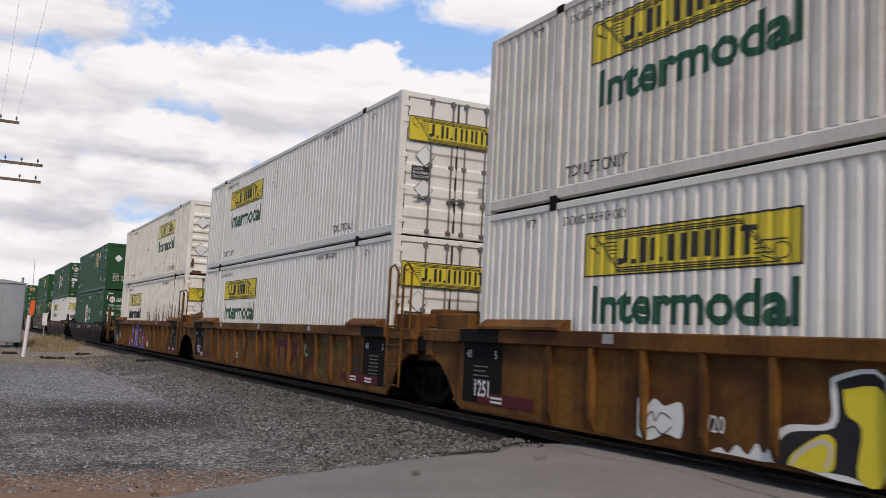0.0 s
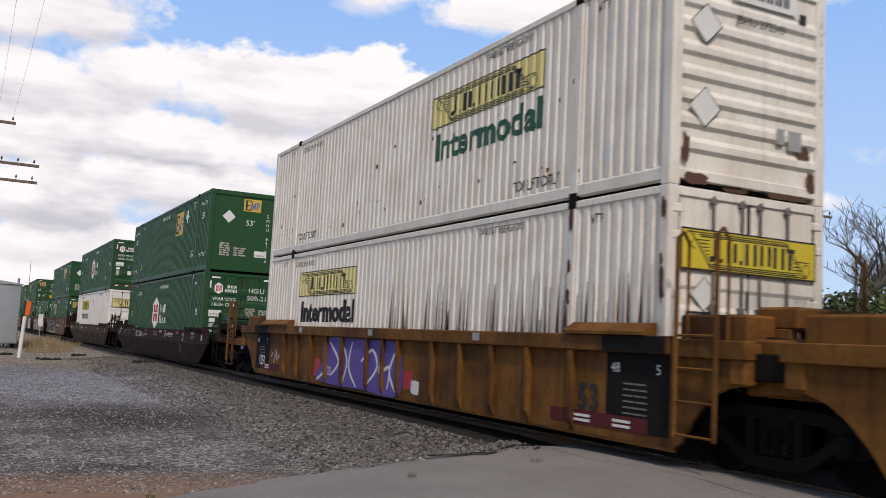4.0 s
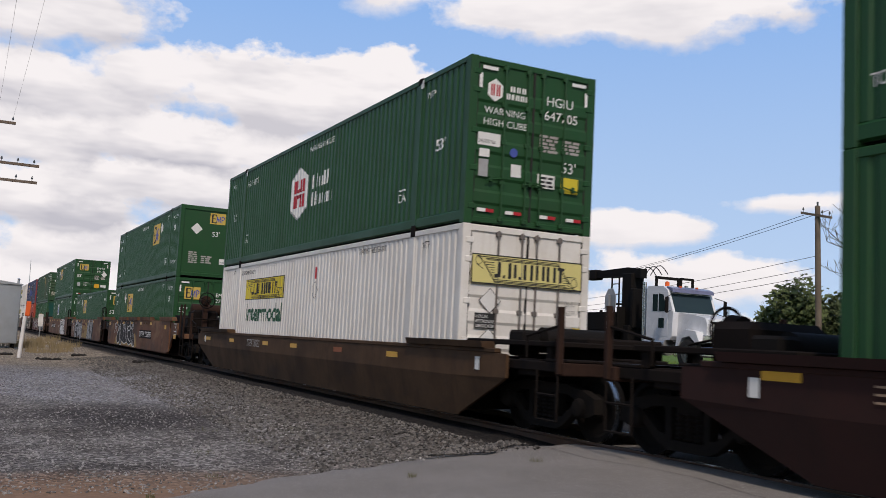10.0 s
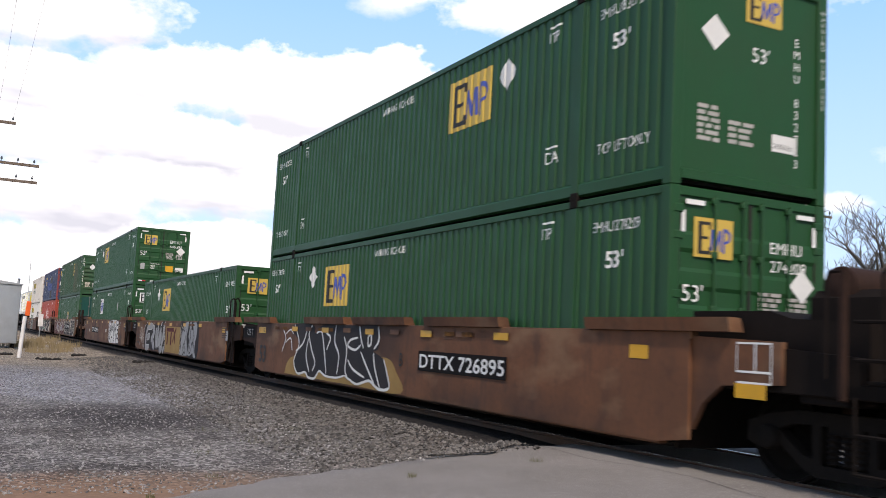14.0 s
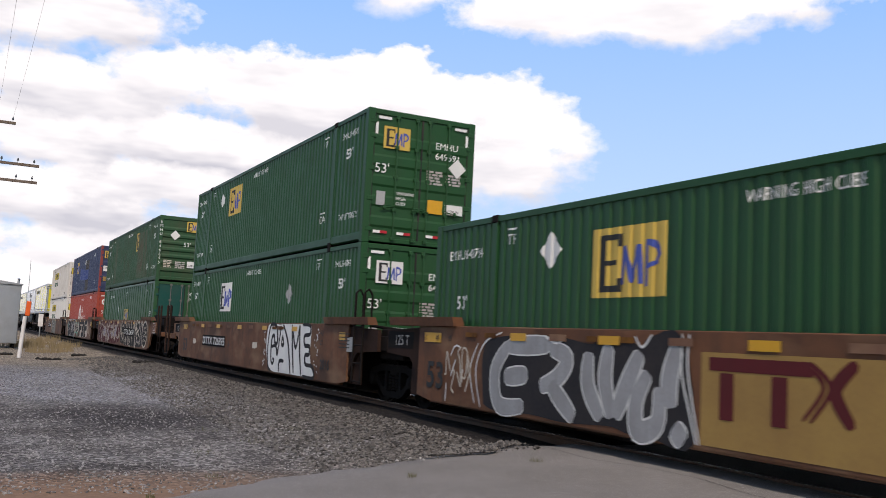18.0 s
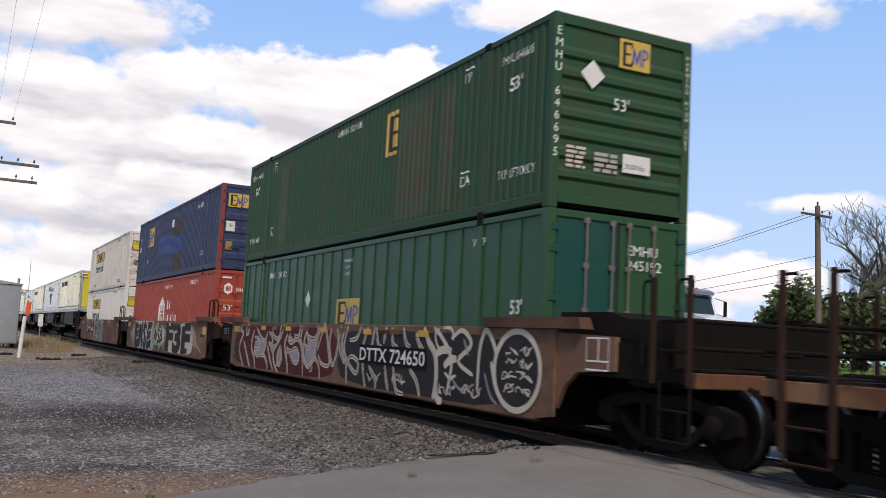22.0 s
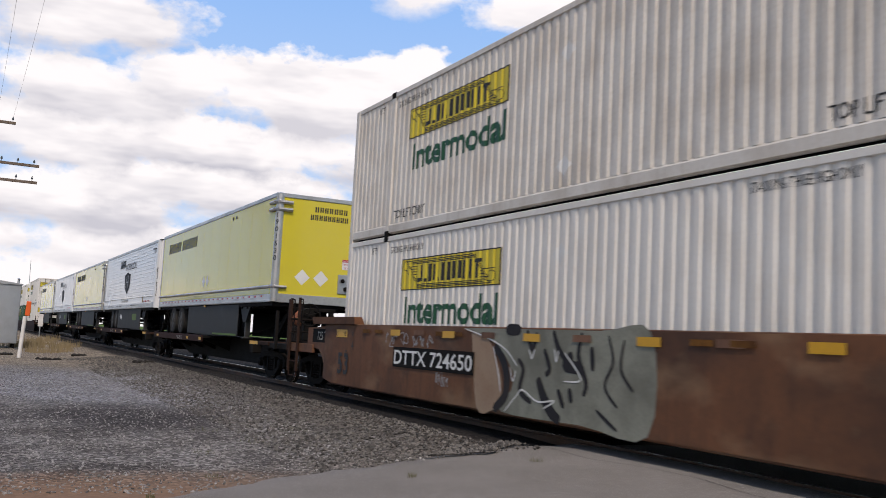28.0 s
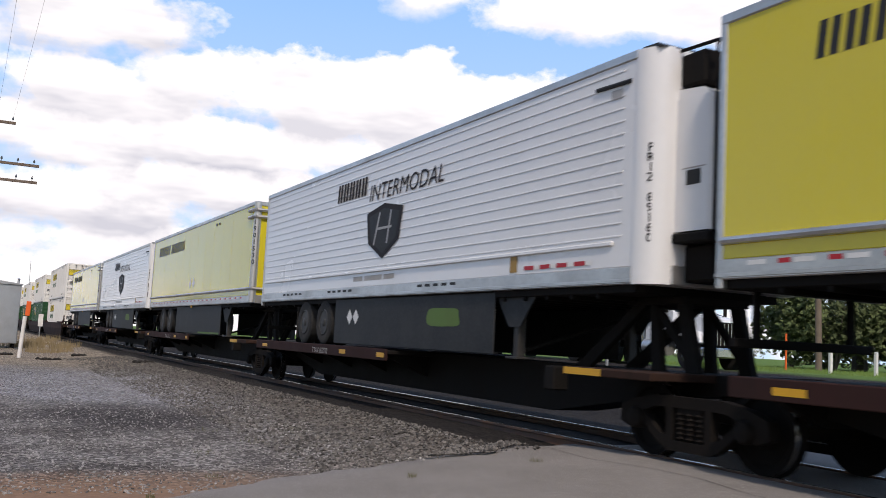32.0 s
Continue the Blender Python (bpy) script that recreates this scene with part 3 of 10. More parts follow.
def jbh_marks(c, tier, sign_left=13.41, old=False, pale=False):
    """Side markings of a white container."""
    jbh_sign(c, True, sign_left, 2.17 - LOW, pale=old or pale)
    word(c, "Intermodal", sign_left - 0.21, 1.58 - LOW, 0.66, "char" if old else "dgreen", 0.022, 1.20)
    for y, z in ((sign_left - 5.3, 2.2), (sign_left - 5.3, 0.55)):
        on_side("placard", diamond(0.17), M["label_w"], c, y, z, label="faded white diamond placard")
    word(c, "TOP LIFT ONLY", 3.6, 0.31, 0.24, "ink", 0, 0.75)
    word(c, "STACKING THREE HIGH ONLY", 4.6, 2.62, 0.17, "ink", 0, 0.6)
    word(c, "WTP", 1.6, 2.55, 0.19, "ink", 0, 0.7)
    word(c, "TOP LIFT ONLY", 13.9, 0.33, 0.24, "ink", 0, 0.80)
    word(c, "STACKING THREE HIGH ONLY", 13.92, 2.55, 0.18, "ink", 0, 0.56)
    word(c, "WTP", 14.92, 2.58, 0.2, "ink", 0, 0.7)


def framed_placard(c, r, x, z, lift):
    """A white diamond placard in a thin dark frame."""
    p = on_end("placard", diamond(r), M["label_w"], c, x, z, lift, "white diamond placard in a thin dark frame")
    on_end("frame", ribbon([(0, -r), (r, 0), (0, r), (-r, 0), (0, -r)], 0.014), M["panel"], p, x, z, lift - 0.003)
    return p


def jbh_end(c, number="", pale=False):
    jbh_sign(c, False, -1.12, 1.90, 2.24, 0.50, pale)
    for z in (1.62, 0.95):
        framed_placard(c, 0.21, -0.72, z, 0.006)
    on_end("sticker", rect(0.42, 0.26), M["ink"], c, -1.0, 1.15, 0.006, "black sticker with white lines")
    for i, s in enumerate(("LOCAL", "REGIONAL", "DEDICATED")):
        end_word(c, s, -0.97, 1.33 - 0.08 * i, 0.075, "wink", 1.0, 0.003)
    on_end("sticker", rect(0.14, 0.22), M["label_g"], c, 0.52, 0.9, 0.006, "grey sticker")
    on_end("sticker", rect(0.24, 0.4), M["yellow"], c, 0.98, 0.85, 0.006, "yellow caution sticker")
    end_word(c, "CAUTION", 0.99, 1.18, 0.06, "ink", 0.8, 0.003)
    end_word(c, "WIDE", 1.03, 0.98, 0.08, "ink", 0.8, 0.003)
    end_word(c, "TURNS", 1.01, 0.9, 0.075, "ink", 0.8, 0.003)
    end_word(c, "JBHU", 0.78, 1.62, 0.13, "gink", 0.8, 0.003)
    end_word(c, number, 0.72, 1.46, 0.13, "gink", 0.8, 0.003)


def emp_sign(c, left, foot, w=1.44, h=0.90, ground="amber", side=True, folded=True, cut=1.0, lift0=0.005, face=FACE):
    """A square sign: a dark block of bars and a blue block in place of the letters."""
    if side:
        put = lambda n, s, m, p, d: on_side(n, s, m, p, left, foot, lift0 + d, folded, face)
    else:
        put = lambda n, s, m, p, d: on_end(n, s, m, p, left, foot, -lift0 - d + 0.016)
    s = put("sign_panel", rect(w * cut, h), M[ground], c, 0.0)
    s["label"] = ("white" if ground == "label_w" else "yellow") + " sign panel with dark and blue bars"
    e = ([], [])
    for x, y, a, b in ((0.10, 0.08, 0.10, 0.82), (0.20, 0.82, 0.22, 0.08), (0.20, 0.46, 0.16, 0.07), (0.20, 0.08, 0.22, 0.09), (0.37, 0.72, 0.05, 0.10), (0.37, 0.17, 0.05, 0.10)):
        n = len(e[0])
        e[0].extend([(x * w, y * h), ((x + a) * w, y * h), ((x + a) * w, (y + b) * h), (x * w, (y + b) * h)])
        e[1].append((n, n + 1, n + 2, n + 3))
    put("sign_bar", e, M["ink"], s, 0.003)
    if cut > 0.6:
        m = [(0.41, 0.18), (0.46, 0.18), (0.48, 0.50), (0.54, 0.20), (0.58, 0.20), (0.64, 0.50), (0.66, 0.18), (0.71, 0.18), (0.69, 0.72), (0.63, 0.72), (0.56, 0.40), (0.49, 0.72), (0.43, 0.72)]
        put("sign_bar", flat_shape([(x * w, y * h) for x, y in m]), M["bluei"], s, 0.003)
        put("sign_bar", flat_shape([(x * w, y * h) for x, y in ((0.735, 0.14), (0.785, 0.14), (0.785, 0.78), (0.735, 0.78))]), M["bluei"], s, 0.003)
        p = [(0.785, 0.78), (0.86, 0.76), (0.93, 0.68), (0.95, 0.56), (0.90, 0.44), (0.785, 0.38), (0.785, 0.45), (0.86, 0.48), (0.89, 0.56), (0.87, 0.64), (0.785, 0.70)]
        put("sign_bar", flat_shape([(x * w, y * h) for x, y in p]), M["bluei"], s, 0.003)
    return s


def emp_marks(c, sign_left, foot, ground="amber", cut=1.0, diamond_at=None, grey=False, sw=1.44, sh=0.90, code="", lower=0.0, **kw):
    """Side markings of a green container."""
    emp_sign(c, sign_left, foot, sw, sh, ground, cut=cut, **kw)
    if diamond_at:
        on_side("placard", diamond(0.27), M["label_g" if grey else "label_w"], c, diamond_at, 2.26 if not grey else 1.9, label="diamond placard")
    for y in (1.24, LEN - 0.62):
        word(c, "53'", y - lower * 0.4, 1.95 - lower, 0.3, bold=0.006)
    for y in (2.75, LEN - 2.35):
        word(c, "ITP", y, 2.42, 0.23, squeeze=0.8)
        on_side("arrow", rect(0.27, 0.03), M["wink"], c, y, 2.64)
        word(c, "DA", y - 0.0, 0.62, 0.25, squeeze=0.9)
        on_side("arrow", rect(0.27, 0.03), M["wink"], c, y, 0.84)
    word(c, "WARNING HIGH CUBE", 8.9, 2.53, 0.2, squeeze=0.72)
    word(c, "TOP LIFT ONLY", 1.5, 0.57, 0.2, squeeze=0.75)
    word(c, "TOP LIFT ONLY", LEN - 0.3, 0.55, 0.2, squeeze=0.75)
    for y in (1.54, LEN - 0.25):
        word(c, code, y - lower * 0.5, 2.42 - lower * 0.3, 0.2 + lower * 0.06, squeeze=0.82)


def hub_sign(c, left, foot, red="redi", h=1.32, w=1.3, folded=True):
    """A white six-sided sign with red bars, and white bars in place of the name beside it."""
    hexa = [(w / 2, 0), (w, h * 0.22), (w, h * 0.78), (w / 2, h), (0, h * 0.78), (0, h * 0.22)]
    rim = [(w / 2 - 0.03, -0.04), (w + 0.01, h * 0.19), (w + 0.01, h * 0.78), (w / 2 - 0.03, h + 0.03), (-0.06, h * 0.80), (-0.06, h * 0.19)]
    on_side("sign_shade", flat_shape(rim), M["label_g"], c, left, foot, 0.0025, label="grey rim of the six-sided sign")
    s = on_side("sign_panel", flat_shape(hexa), M["wink"], c, left, foot, label="white six-sided sign with red bars")
    b = ([], [])
    for x, y, a, d in ((0.2, 0.22, 0.09, 0.25), (0.33, 0.22, 0.09, 0.25), (0.58, 0.22, 0.09, 0.25), (0.71, 0.22, 0.09, 0.25), (0.33, 0.40, 0.34, 0.07),
                       (0.2, 0.51, 0.09, 0.25), (0.33, 0.51, 0.09, 0.25), (0.58, 0.51, 0.09, 0.25), (0.71, 0.51, 0.09, 0.25), (0.33, 0.51, 0.34, 0.07)):
        n = len(b[0])
        b[0].extend([(x * w, y * h), ((x + a) * w, y * h), ((x + a) * w, (y + d) * h), (x * w, (y + d) * h)])
        b[1].append((n, n + 1, n + 2, n + 3))
    on_side("sign_bar", b, M[red], s, left, foot, 0.008)
    for z, ws, up in ((foot + h * 0.50, (0.40, 0.31, 0.31), (1, 0.72, 1)), (foot + h * 0.17, (0.33, 0.16, 0.26, 0.24, 0.26), (1, 0.72, 0.72, 0.72, 0.72))):
        on_side("name_bar", strokes(ws, 0.34, 0.05, up, 0.0, 0.26), M["wink"], c, left - w - 0.34, z)
    return s


def small_end(shape, material, c, left, foot, lift=0.0):
    return tagged(on_end("small_print", shape, material, c, left, foot, lift), kind="stuff")


def door_marks(c, lift=0.004):
    """Reflectors and small labels on a pair of green doors."""
    for x in (-1.05, -0.5, 0.2, 0.75):
        on_end("reflector", rect(0.16, 0.06), M["wink"], c, x, 0.22, lift)
        on_end("reflector", rect(0.16, 0.06), M["redi"], c, x + 0.16, 0.22, lift)
    for x in (-1.06, 0.78):
        on_end("reflector", rect(0.3, 0.06), M["wink"], c, x, 2.68, lift - 0.004)
    for x in (-1.12, 1.06):
        on_end("reflector", rect(0.06, 0.26), M["wink"], c, x, 2.34, lift - 0.004)
    small_end( lines_of_bars(5, 0.38, 0.045, 0.02, 3), M["gink"], c, 0.14, 1.66, lift)
    small_end( lines_of_bars(4, 0.36, 0.045, 0.02, 5), M["gink"], c, 0.62, 1.62, lift)


def weight_label(c, x, z, lift=0.004):
    on_end("sticker", rect(0.44, 0.22), M["label_w"], c, x, z, lift, "white weight label")
    end_word(c, "24,000 lbs", x + 0.02, z + 0.04, 0.095, "ink", 0.85, lift - 0.003)


def hub_end(c, code, number):
    """Door markings: a small six-sided sign, warning words, number, length and labels."""
    door_marks(c)
    hexa = [(0.17 * math.cos(radians(30 + 60 * k)), 0.2 * math.sin(radians(30 + 60 * k))) for k in range(6)]
    s = on_end("sign_panel", flat_shape(hexa), M["wink"], c, -0.8, 2.34, 0.004, "white six-sided sign with red bars")
    on_end("sign_bar", strokes((0.08, 0.08), 0.2, 0.03), M["redi"], s, -0.89, 2.24, 0.001)
    on_end("name_bar", strokes((0.1, 0.08, 0.08), 0.10, 0.03), M["wink"], c, -0.5, 2.36, 0.004)
    on_end("name_bar", strokes((0.09, 0.06, 0.08, 0.08, 0.08), 0.10, 0.02), M["wink"], c, -0.58, 2.22, 0.004)
    end_word(c, "WARNING", -1.0, 1.92, 0.17, lift=0.004)
    end_word(c, "HIGH CUBE", -1.0, 1.72, 0.17, lift=0.004)
    end_word(c, code, 0.26, 2.24, 0.24, lift=0.004)
    end_word(c, number, 0.22, 1.98, 0.24, lift=0.004)
    end_word(c, "53'", 0.62, 1.08, 0.27, lift=0.004)
    weight_label(c, -1.1, 1.36)
    on_end("sticker", rect(0.36, 0.24), M["label_w"], c, 0.12, 0.76, 0.004, "white label with dark print")
    small_end( lines_of_bars(3, 0.3, 0.04, 0.03, 6), M["ink"], c, 0.15, 0.92, 0.001)
    on_end("sticker", rect(0.36, 0.28), M["yellow"], c, 0.62, 0.72, 0.004, "yellow sticker")
    on_end("sticker", rect(0.2, 0.14), M["label_w"], c, -1.06, 1.16, 0.004, "white sticker")
    on_end("sticker", rect(0.18, 0.3), M["label_g"], c, -1.06, 0.82, 0.004, "grey sticker")
    on_end("sticker", rect(0.2, 0.22), M["label_w"], c, -0.42, 0.88, 0.004, "white sticker")
    disc = [(0.08 * math.cos(k * 0.524), 0.08 * math.sin(k * 0.524)) for k in range(12)]
    on_end("sticker", flat_shape(disc), M["bluei"], c, -0.38, 1.3, 0.004, "round blue sticker")


def hub_words(c, code):
    """Side lettering of the containers with the six-sided sign."""
    for y in (1.23, LEN - 0.8):
        word(c, "53'", y, 1.40, 0.3, bold=0.004)
    for y in (1.7, LEN - 0.5):
        word(c, "WTP", y, 2.45, 0.18, squeeze=0.8)
    word(c, code, 13.95, 2.33, 0.24, squeeze=0.86)
    word(c, "WARNING HIGH CUBE", 8.3, 2.5, 0.19, squeeze=0.85)
    for y in (2.75, LEN - 2.35):
        word(c, "DA", y, 0.62, 0.24, squeeze=0.9)
        on_side("arrow", rect(0.27, 0.03), M["wink"], c, y, 0.84)
    for y in (1.95, LEN - 2.02):
        on_side("reflector", rect(0.12, 0.16), M["wink"], c, y, HIGH - 0.2, 0.024, False, label="white plate on the lift post")


def emp_doors(c, code, ground="amber"):
    """Door markings of the green containers with a square sign."""
    door_marks(c)
    a, n = code.split()
    emp_sign(c, -0.92, 2.06, 0.62, 0.48, ground, side=False, lift0=0.012)
    end_word(c, "53'", -1.08, 1.52, 0.29, lift=0.004)
    end_word(c, a, 0.33, 2.2, 0.21, lift=0.004)
    end_word(c, n, 0.33, 1.97, 0.21, lift=0.004)
    on_end("placard", diamond(0.22), M["label_w" if ground == "amber" else "label_g"], c, 0.88, 1.82, 0.0, "diamond placard")
    on_end("sticker", rect(0.2, 0.3), M["label_g"], c, -1.02, 0.82, 0.004, "grey sticker")
    for i, s in enumerate(("WARNING", "HIGH", "CUBE")):
        end_word(c, s, -0.56, 1.08 - 0.11 * i, 0.095, lift=0.004)
    st = on_end("sticker", rect(0.4, 0.3), M["reflect"], c, 0.16, 0.76, 0.004, "orange and white sticker")
    on_end("sticker_field", flat_shape([(0, 0), (0.2, 0), (0.1, 0.14), (0, 0.1)]), M["wink"], st, 0.30, 0.80, 0.006)
    weight_label(c, 0.62, 0.78)


def emp_head(c, code):
    """Markings on the plain end wall of a green container."""
    emp_sign(c, -0.12, 2.22, 0.62, 0.44, side=False, lift0=-0.02)
    on_end("placard", diamond(0.23), M["label_w"], c, -0.62, 1.98, 0.040, "white diamond placard")
    end_word(c, "53'", 0.0, 1.72, 0.27, lift=0.040)
    upright(c, code, 0.78, 2.05, 0.16, 0.040)
    upright(c, "WARNING HIGH CUBE", 1.21, 2.55, 0.08, -0.004)
    small_end( lines_of_bars(6, 0.36, 0.05, 0.03, 12), M["gink"], c, -0.88, 1.0, 0.040)
    small_end( lines_of_bars(4, 0.42, 0.05, 0.03, 13), M["gink"], c, -0.38, 0.86, 0.040)
    weight_label(c, 0.36, 0.62, 0.040)
# ---- rail cars ----
WHEEL_R = 0.46


def bogie_meshes():
    """Meshes of a cast-steel freight bogie: side frame, spring, bolster, bearing, wheel and axle."""
    def side(s):
        """One side frame: an arched beam with two windows, cut from one outline, and a spring seat."""
        x0, x1 = sorted((s * 0.93, s * 1.07))
        g = Geo()
        outer = [(-1.22, 0.40), (-1.20, 0.60), (-0.95, 0.69), (-0.55, 0.76), (0.55, 0.76), (0.95, 0.69), (1.20, 0.60), (1.22, 0.40), (1.05, 0.34), (0.80, 0.42), (0.50, 0.20), (0.34, 0.13), (-0.34, 0.13), (-0.50, 0.20), (-0.80, 0.42), (-1.05, 0.34)]
        left = [(-0.80, 0.55), (-0.60, 0.62), (-0.37, 0.63), (-0.37, 0.30), (-0.48, 0.32)]
        mid = [(-0.27, 0.63), (0.27, 0.63), (0.27, 0.25), (-0.27, 0.25)]
        right = [(-a, b) for a, b in left][::-1]
        bm = bmesh.new()
        from_edges = []
        for loop in (outer, left, mid, right):
            vs = [bm.verts.new((x0, a, b)) for a, b in loop]
            from_edges += [bm.edges.new((vs[k], vs[(k + 1) % len(vs)])) for k in range(len(vs))]
        bmesh.ops.triangle_fill(bm, edges=from_edges, use_beauty=True)
        ext = bmesh.ops.extrude_face_region(bm, geom=bm.faces[:])
        for v in ext["geom"]:
            if isinstance(v, bmesh.types.BMVert):
                v.co.x = x1
        bmesh.ops.recalc_face_normals(bm, faces=bm.faces)
        me = bpy.data.meshes.new("side_frame")
        bm.to_mesh(me)
        bm.free()
        me.materials.append(M["truck"])
        return me
    spring = Geo()
    prof = []
    for k in range(6):
        prof += [(0.055 * k, 0.055), (0.055 * k + 0.02, 0.078), (0.055 * k + 0.04, 0.055)]
    spring.lathe(prof, (0, 0, 0), "z", 10)
    spring = spring.mesh("spring", M["truck"])
    bolster = Geo().prism([(-1.05, 0.56), (-1.05, 0.70), (-0.35, 0.70), (-0.3, 0.82), (0.3, 0.82), (0.35, 0.70), (1.05, 0.70), (1.05, 0.56), (0.5, 0.46), (-0.5, 0.46)], "y", -0.2, 0.2).mesh("bolster", M["truck"])
    bearing = Geo().lathe([(0.0, 0.13), (0.16, 0.13), (0.19, 0.11), (0.21, 0.05)], (0, 0, 0), "x", 16).mesh("bearing", M["truck"], True)
    prof = [(-0.07, 0.10), (-0.065, 0.36), (-0.075, 0.40), (-0.075, WHEEL_R + 0.028), (-0.045, WHEEL_R + 0.028), (-0.035, WHEEL_R), (0.06, WHEEL_R - 0.004), (0.065, 0.39), (0.02, 0.35), (0.01, 0.2), (0.07, 0.13), (0.07, 0.10)]
    wheel = {s: Geo().lathe([(s * a, r) for a, r in prof], (s * 0.765, 0, 0), "x", 36).mesh("wheel", M["wheel"], True) for s in (-1, 1)}
    tread = {s: Geo().lathe([(s * -0.03, WHEEL_R + 0.001), (s * -0.028, WHEEL_R + 0.0022), (s * 0.055, WHEEL_R - 0.001), (s * 0.056, WHEEL_R - 0.003)], (s * 0.765, 0, 0), "x", 36, False).mesh("tread", M["tread"], True) for s in (-1, 1)}
    axle = Geo().rod((-1.1, 0, 0), (1.1, 0, 0), 0.08, 12).mesh("axle", M["truck"], True)
    return {s: side(s) for s in (-1, 1)}, spring, bolster, bearing, wheel, tread, axle


BOGIE = bogie_meshes()
AXLES = []


def bogie(parent, y):
    """A two-axle bogie under a car: the axles turn in it."""
    side, spring, bolster, bearing, wheel, tread, axle = BOGIE
    b = part("bogie", bolster, None, parent, "grimy cast-steel two-axle bogie", at=pose(0, y, 0))
    for s in (-1, 1):
        part("side_frame", side[s], None, b)
        for dy in (-0.16, 0.0, 0.16):
            part("spring", spring, None, b, at=pose(s * 1.0, dy, 0.26))
        for dy in (-0.9, 0.9):
            part("bearing", bearing, None, b, at=pose(s * 0.95, dy, WHEEL_R, 0, 0, 0 if s > 0 else 180))
    for dy in (-0.9, 0.9):
        for s in (-1, 1):
            AXLES.append((part("wheel", wheel[s], None, b, at=pose(0, dy, WHEEL_R)), dy))
        part("axle", axle, None, b, at=pose(0, dy, WHEEL_R))
        for s in (-1, 1):
            part("tread", tread[s], None, b, "polished wheel tread", at=pose(0, dy, WHEEL_R))
    return b


def ladder(parent, paint, y, w, z0, z1, x=-1.5, name="ladder"):
    g = Geo()
    for yy in (y, y + w):
        g.rod((x, yy, z0), (x, yy, z1), 0.02, 8)
    z = z0 + 0.02
    while z < min(z1, 1.5):
        g.rod((x, y, z), (x, y + w, z), 0.014, 6)
        z += 0.36
    g.rod((x, y, z1), (x + 0.12, y, z1 + 0.03), 0.02, 8)
    g.rod((x, y + w, z1), (x + 0.12, y + w, z1 + 0.03), 0.02, 8)
    return part(name, g, paint, parent, smooth=True)


def coupler(parent, y, d):
    """A knuckle coupler on its shank, with an air hose that hangs beside it."""
    g = Geo().box(-0.09, 0.09, min(y, y - d * 0.9), max(y, y - d * 0.9), 0.76, 0.92, 0.02)
    g.prism([(-0.17, 0), (0.17, 0), (0.2, d * 0.22), (0.06, d * 0.30), (0.04, d * 0.14), (-0.1, d * 0.16), (-0.17, d * 0.10)], "z", 0.70, 0.98)
    g.v = [(a, b if i < len(g.v) - 14 else b + y, c) for i, (a, b, c) in enumerate(g.v)]
    part("coupler", g, M["truck"], parent)
    h = Geo()
    pts = [(-0.35, y - d * 0.3, 0.85), (-0.36, y - d * 0.05, 0.62), (-0.33, y + d * 0.12, 0.42), (-0.3, y + d * 0.2, 0.40)]
    for a, b in zip(pts, pts[1:]):
        h.rod(a, b, 0.028, 8)
    part("air_hose", h, M["rubber"], parent, smooth=True)


def hand_brake(parent, x, y, z, d, foot, paint):
    """A spoked brake wheel on its housing and post."""
    g = Geo()
    n = 18
    for i in range(n):
        a, b = 2 * math.pi * i / n, 2 * math.pi * (i + 1) / n
        g.rod((x + 0.28 * math.cos(a), y, z + 0.28 * math.sin(a)), (x + 0.28 * math.cos(b), y, z + 0.28 * math.sin(b)), 0.02, 6)
    for k in range(5):
        a = k * math.pi * 0.4 + 0.3
        g.rod((x, y, z), (x + 0.28 * math.cos(a), y, z + 0.28 * math.sin(a)), 0.014, 6)
    w = part("brake_wheel", g, M["black"], parent, "black spoked brake wheel", smooth=True)
    part("brake_housing", Geo().lathe([(-0.12, 0.06), (-0.11, 0.17), (0.11, 0.19), (0.13, 0.06)], (x, y - d * 0.18, z), "y", 16), paint, parent, smooth=True)
    part("brake_post", Geo().box(x - 0.09, x + 0.09, *sorted((y - d * 0.12, y - d * 0.30)), foot, z + 0.05, 0.02), paint, parent)
    return w


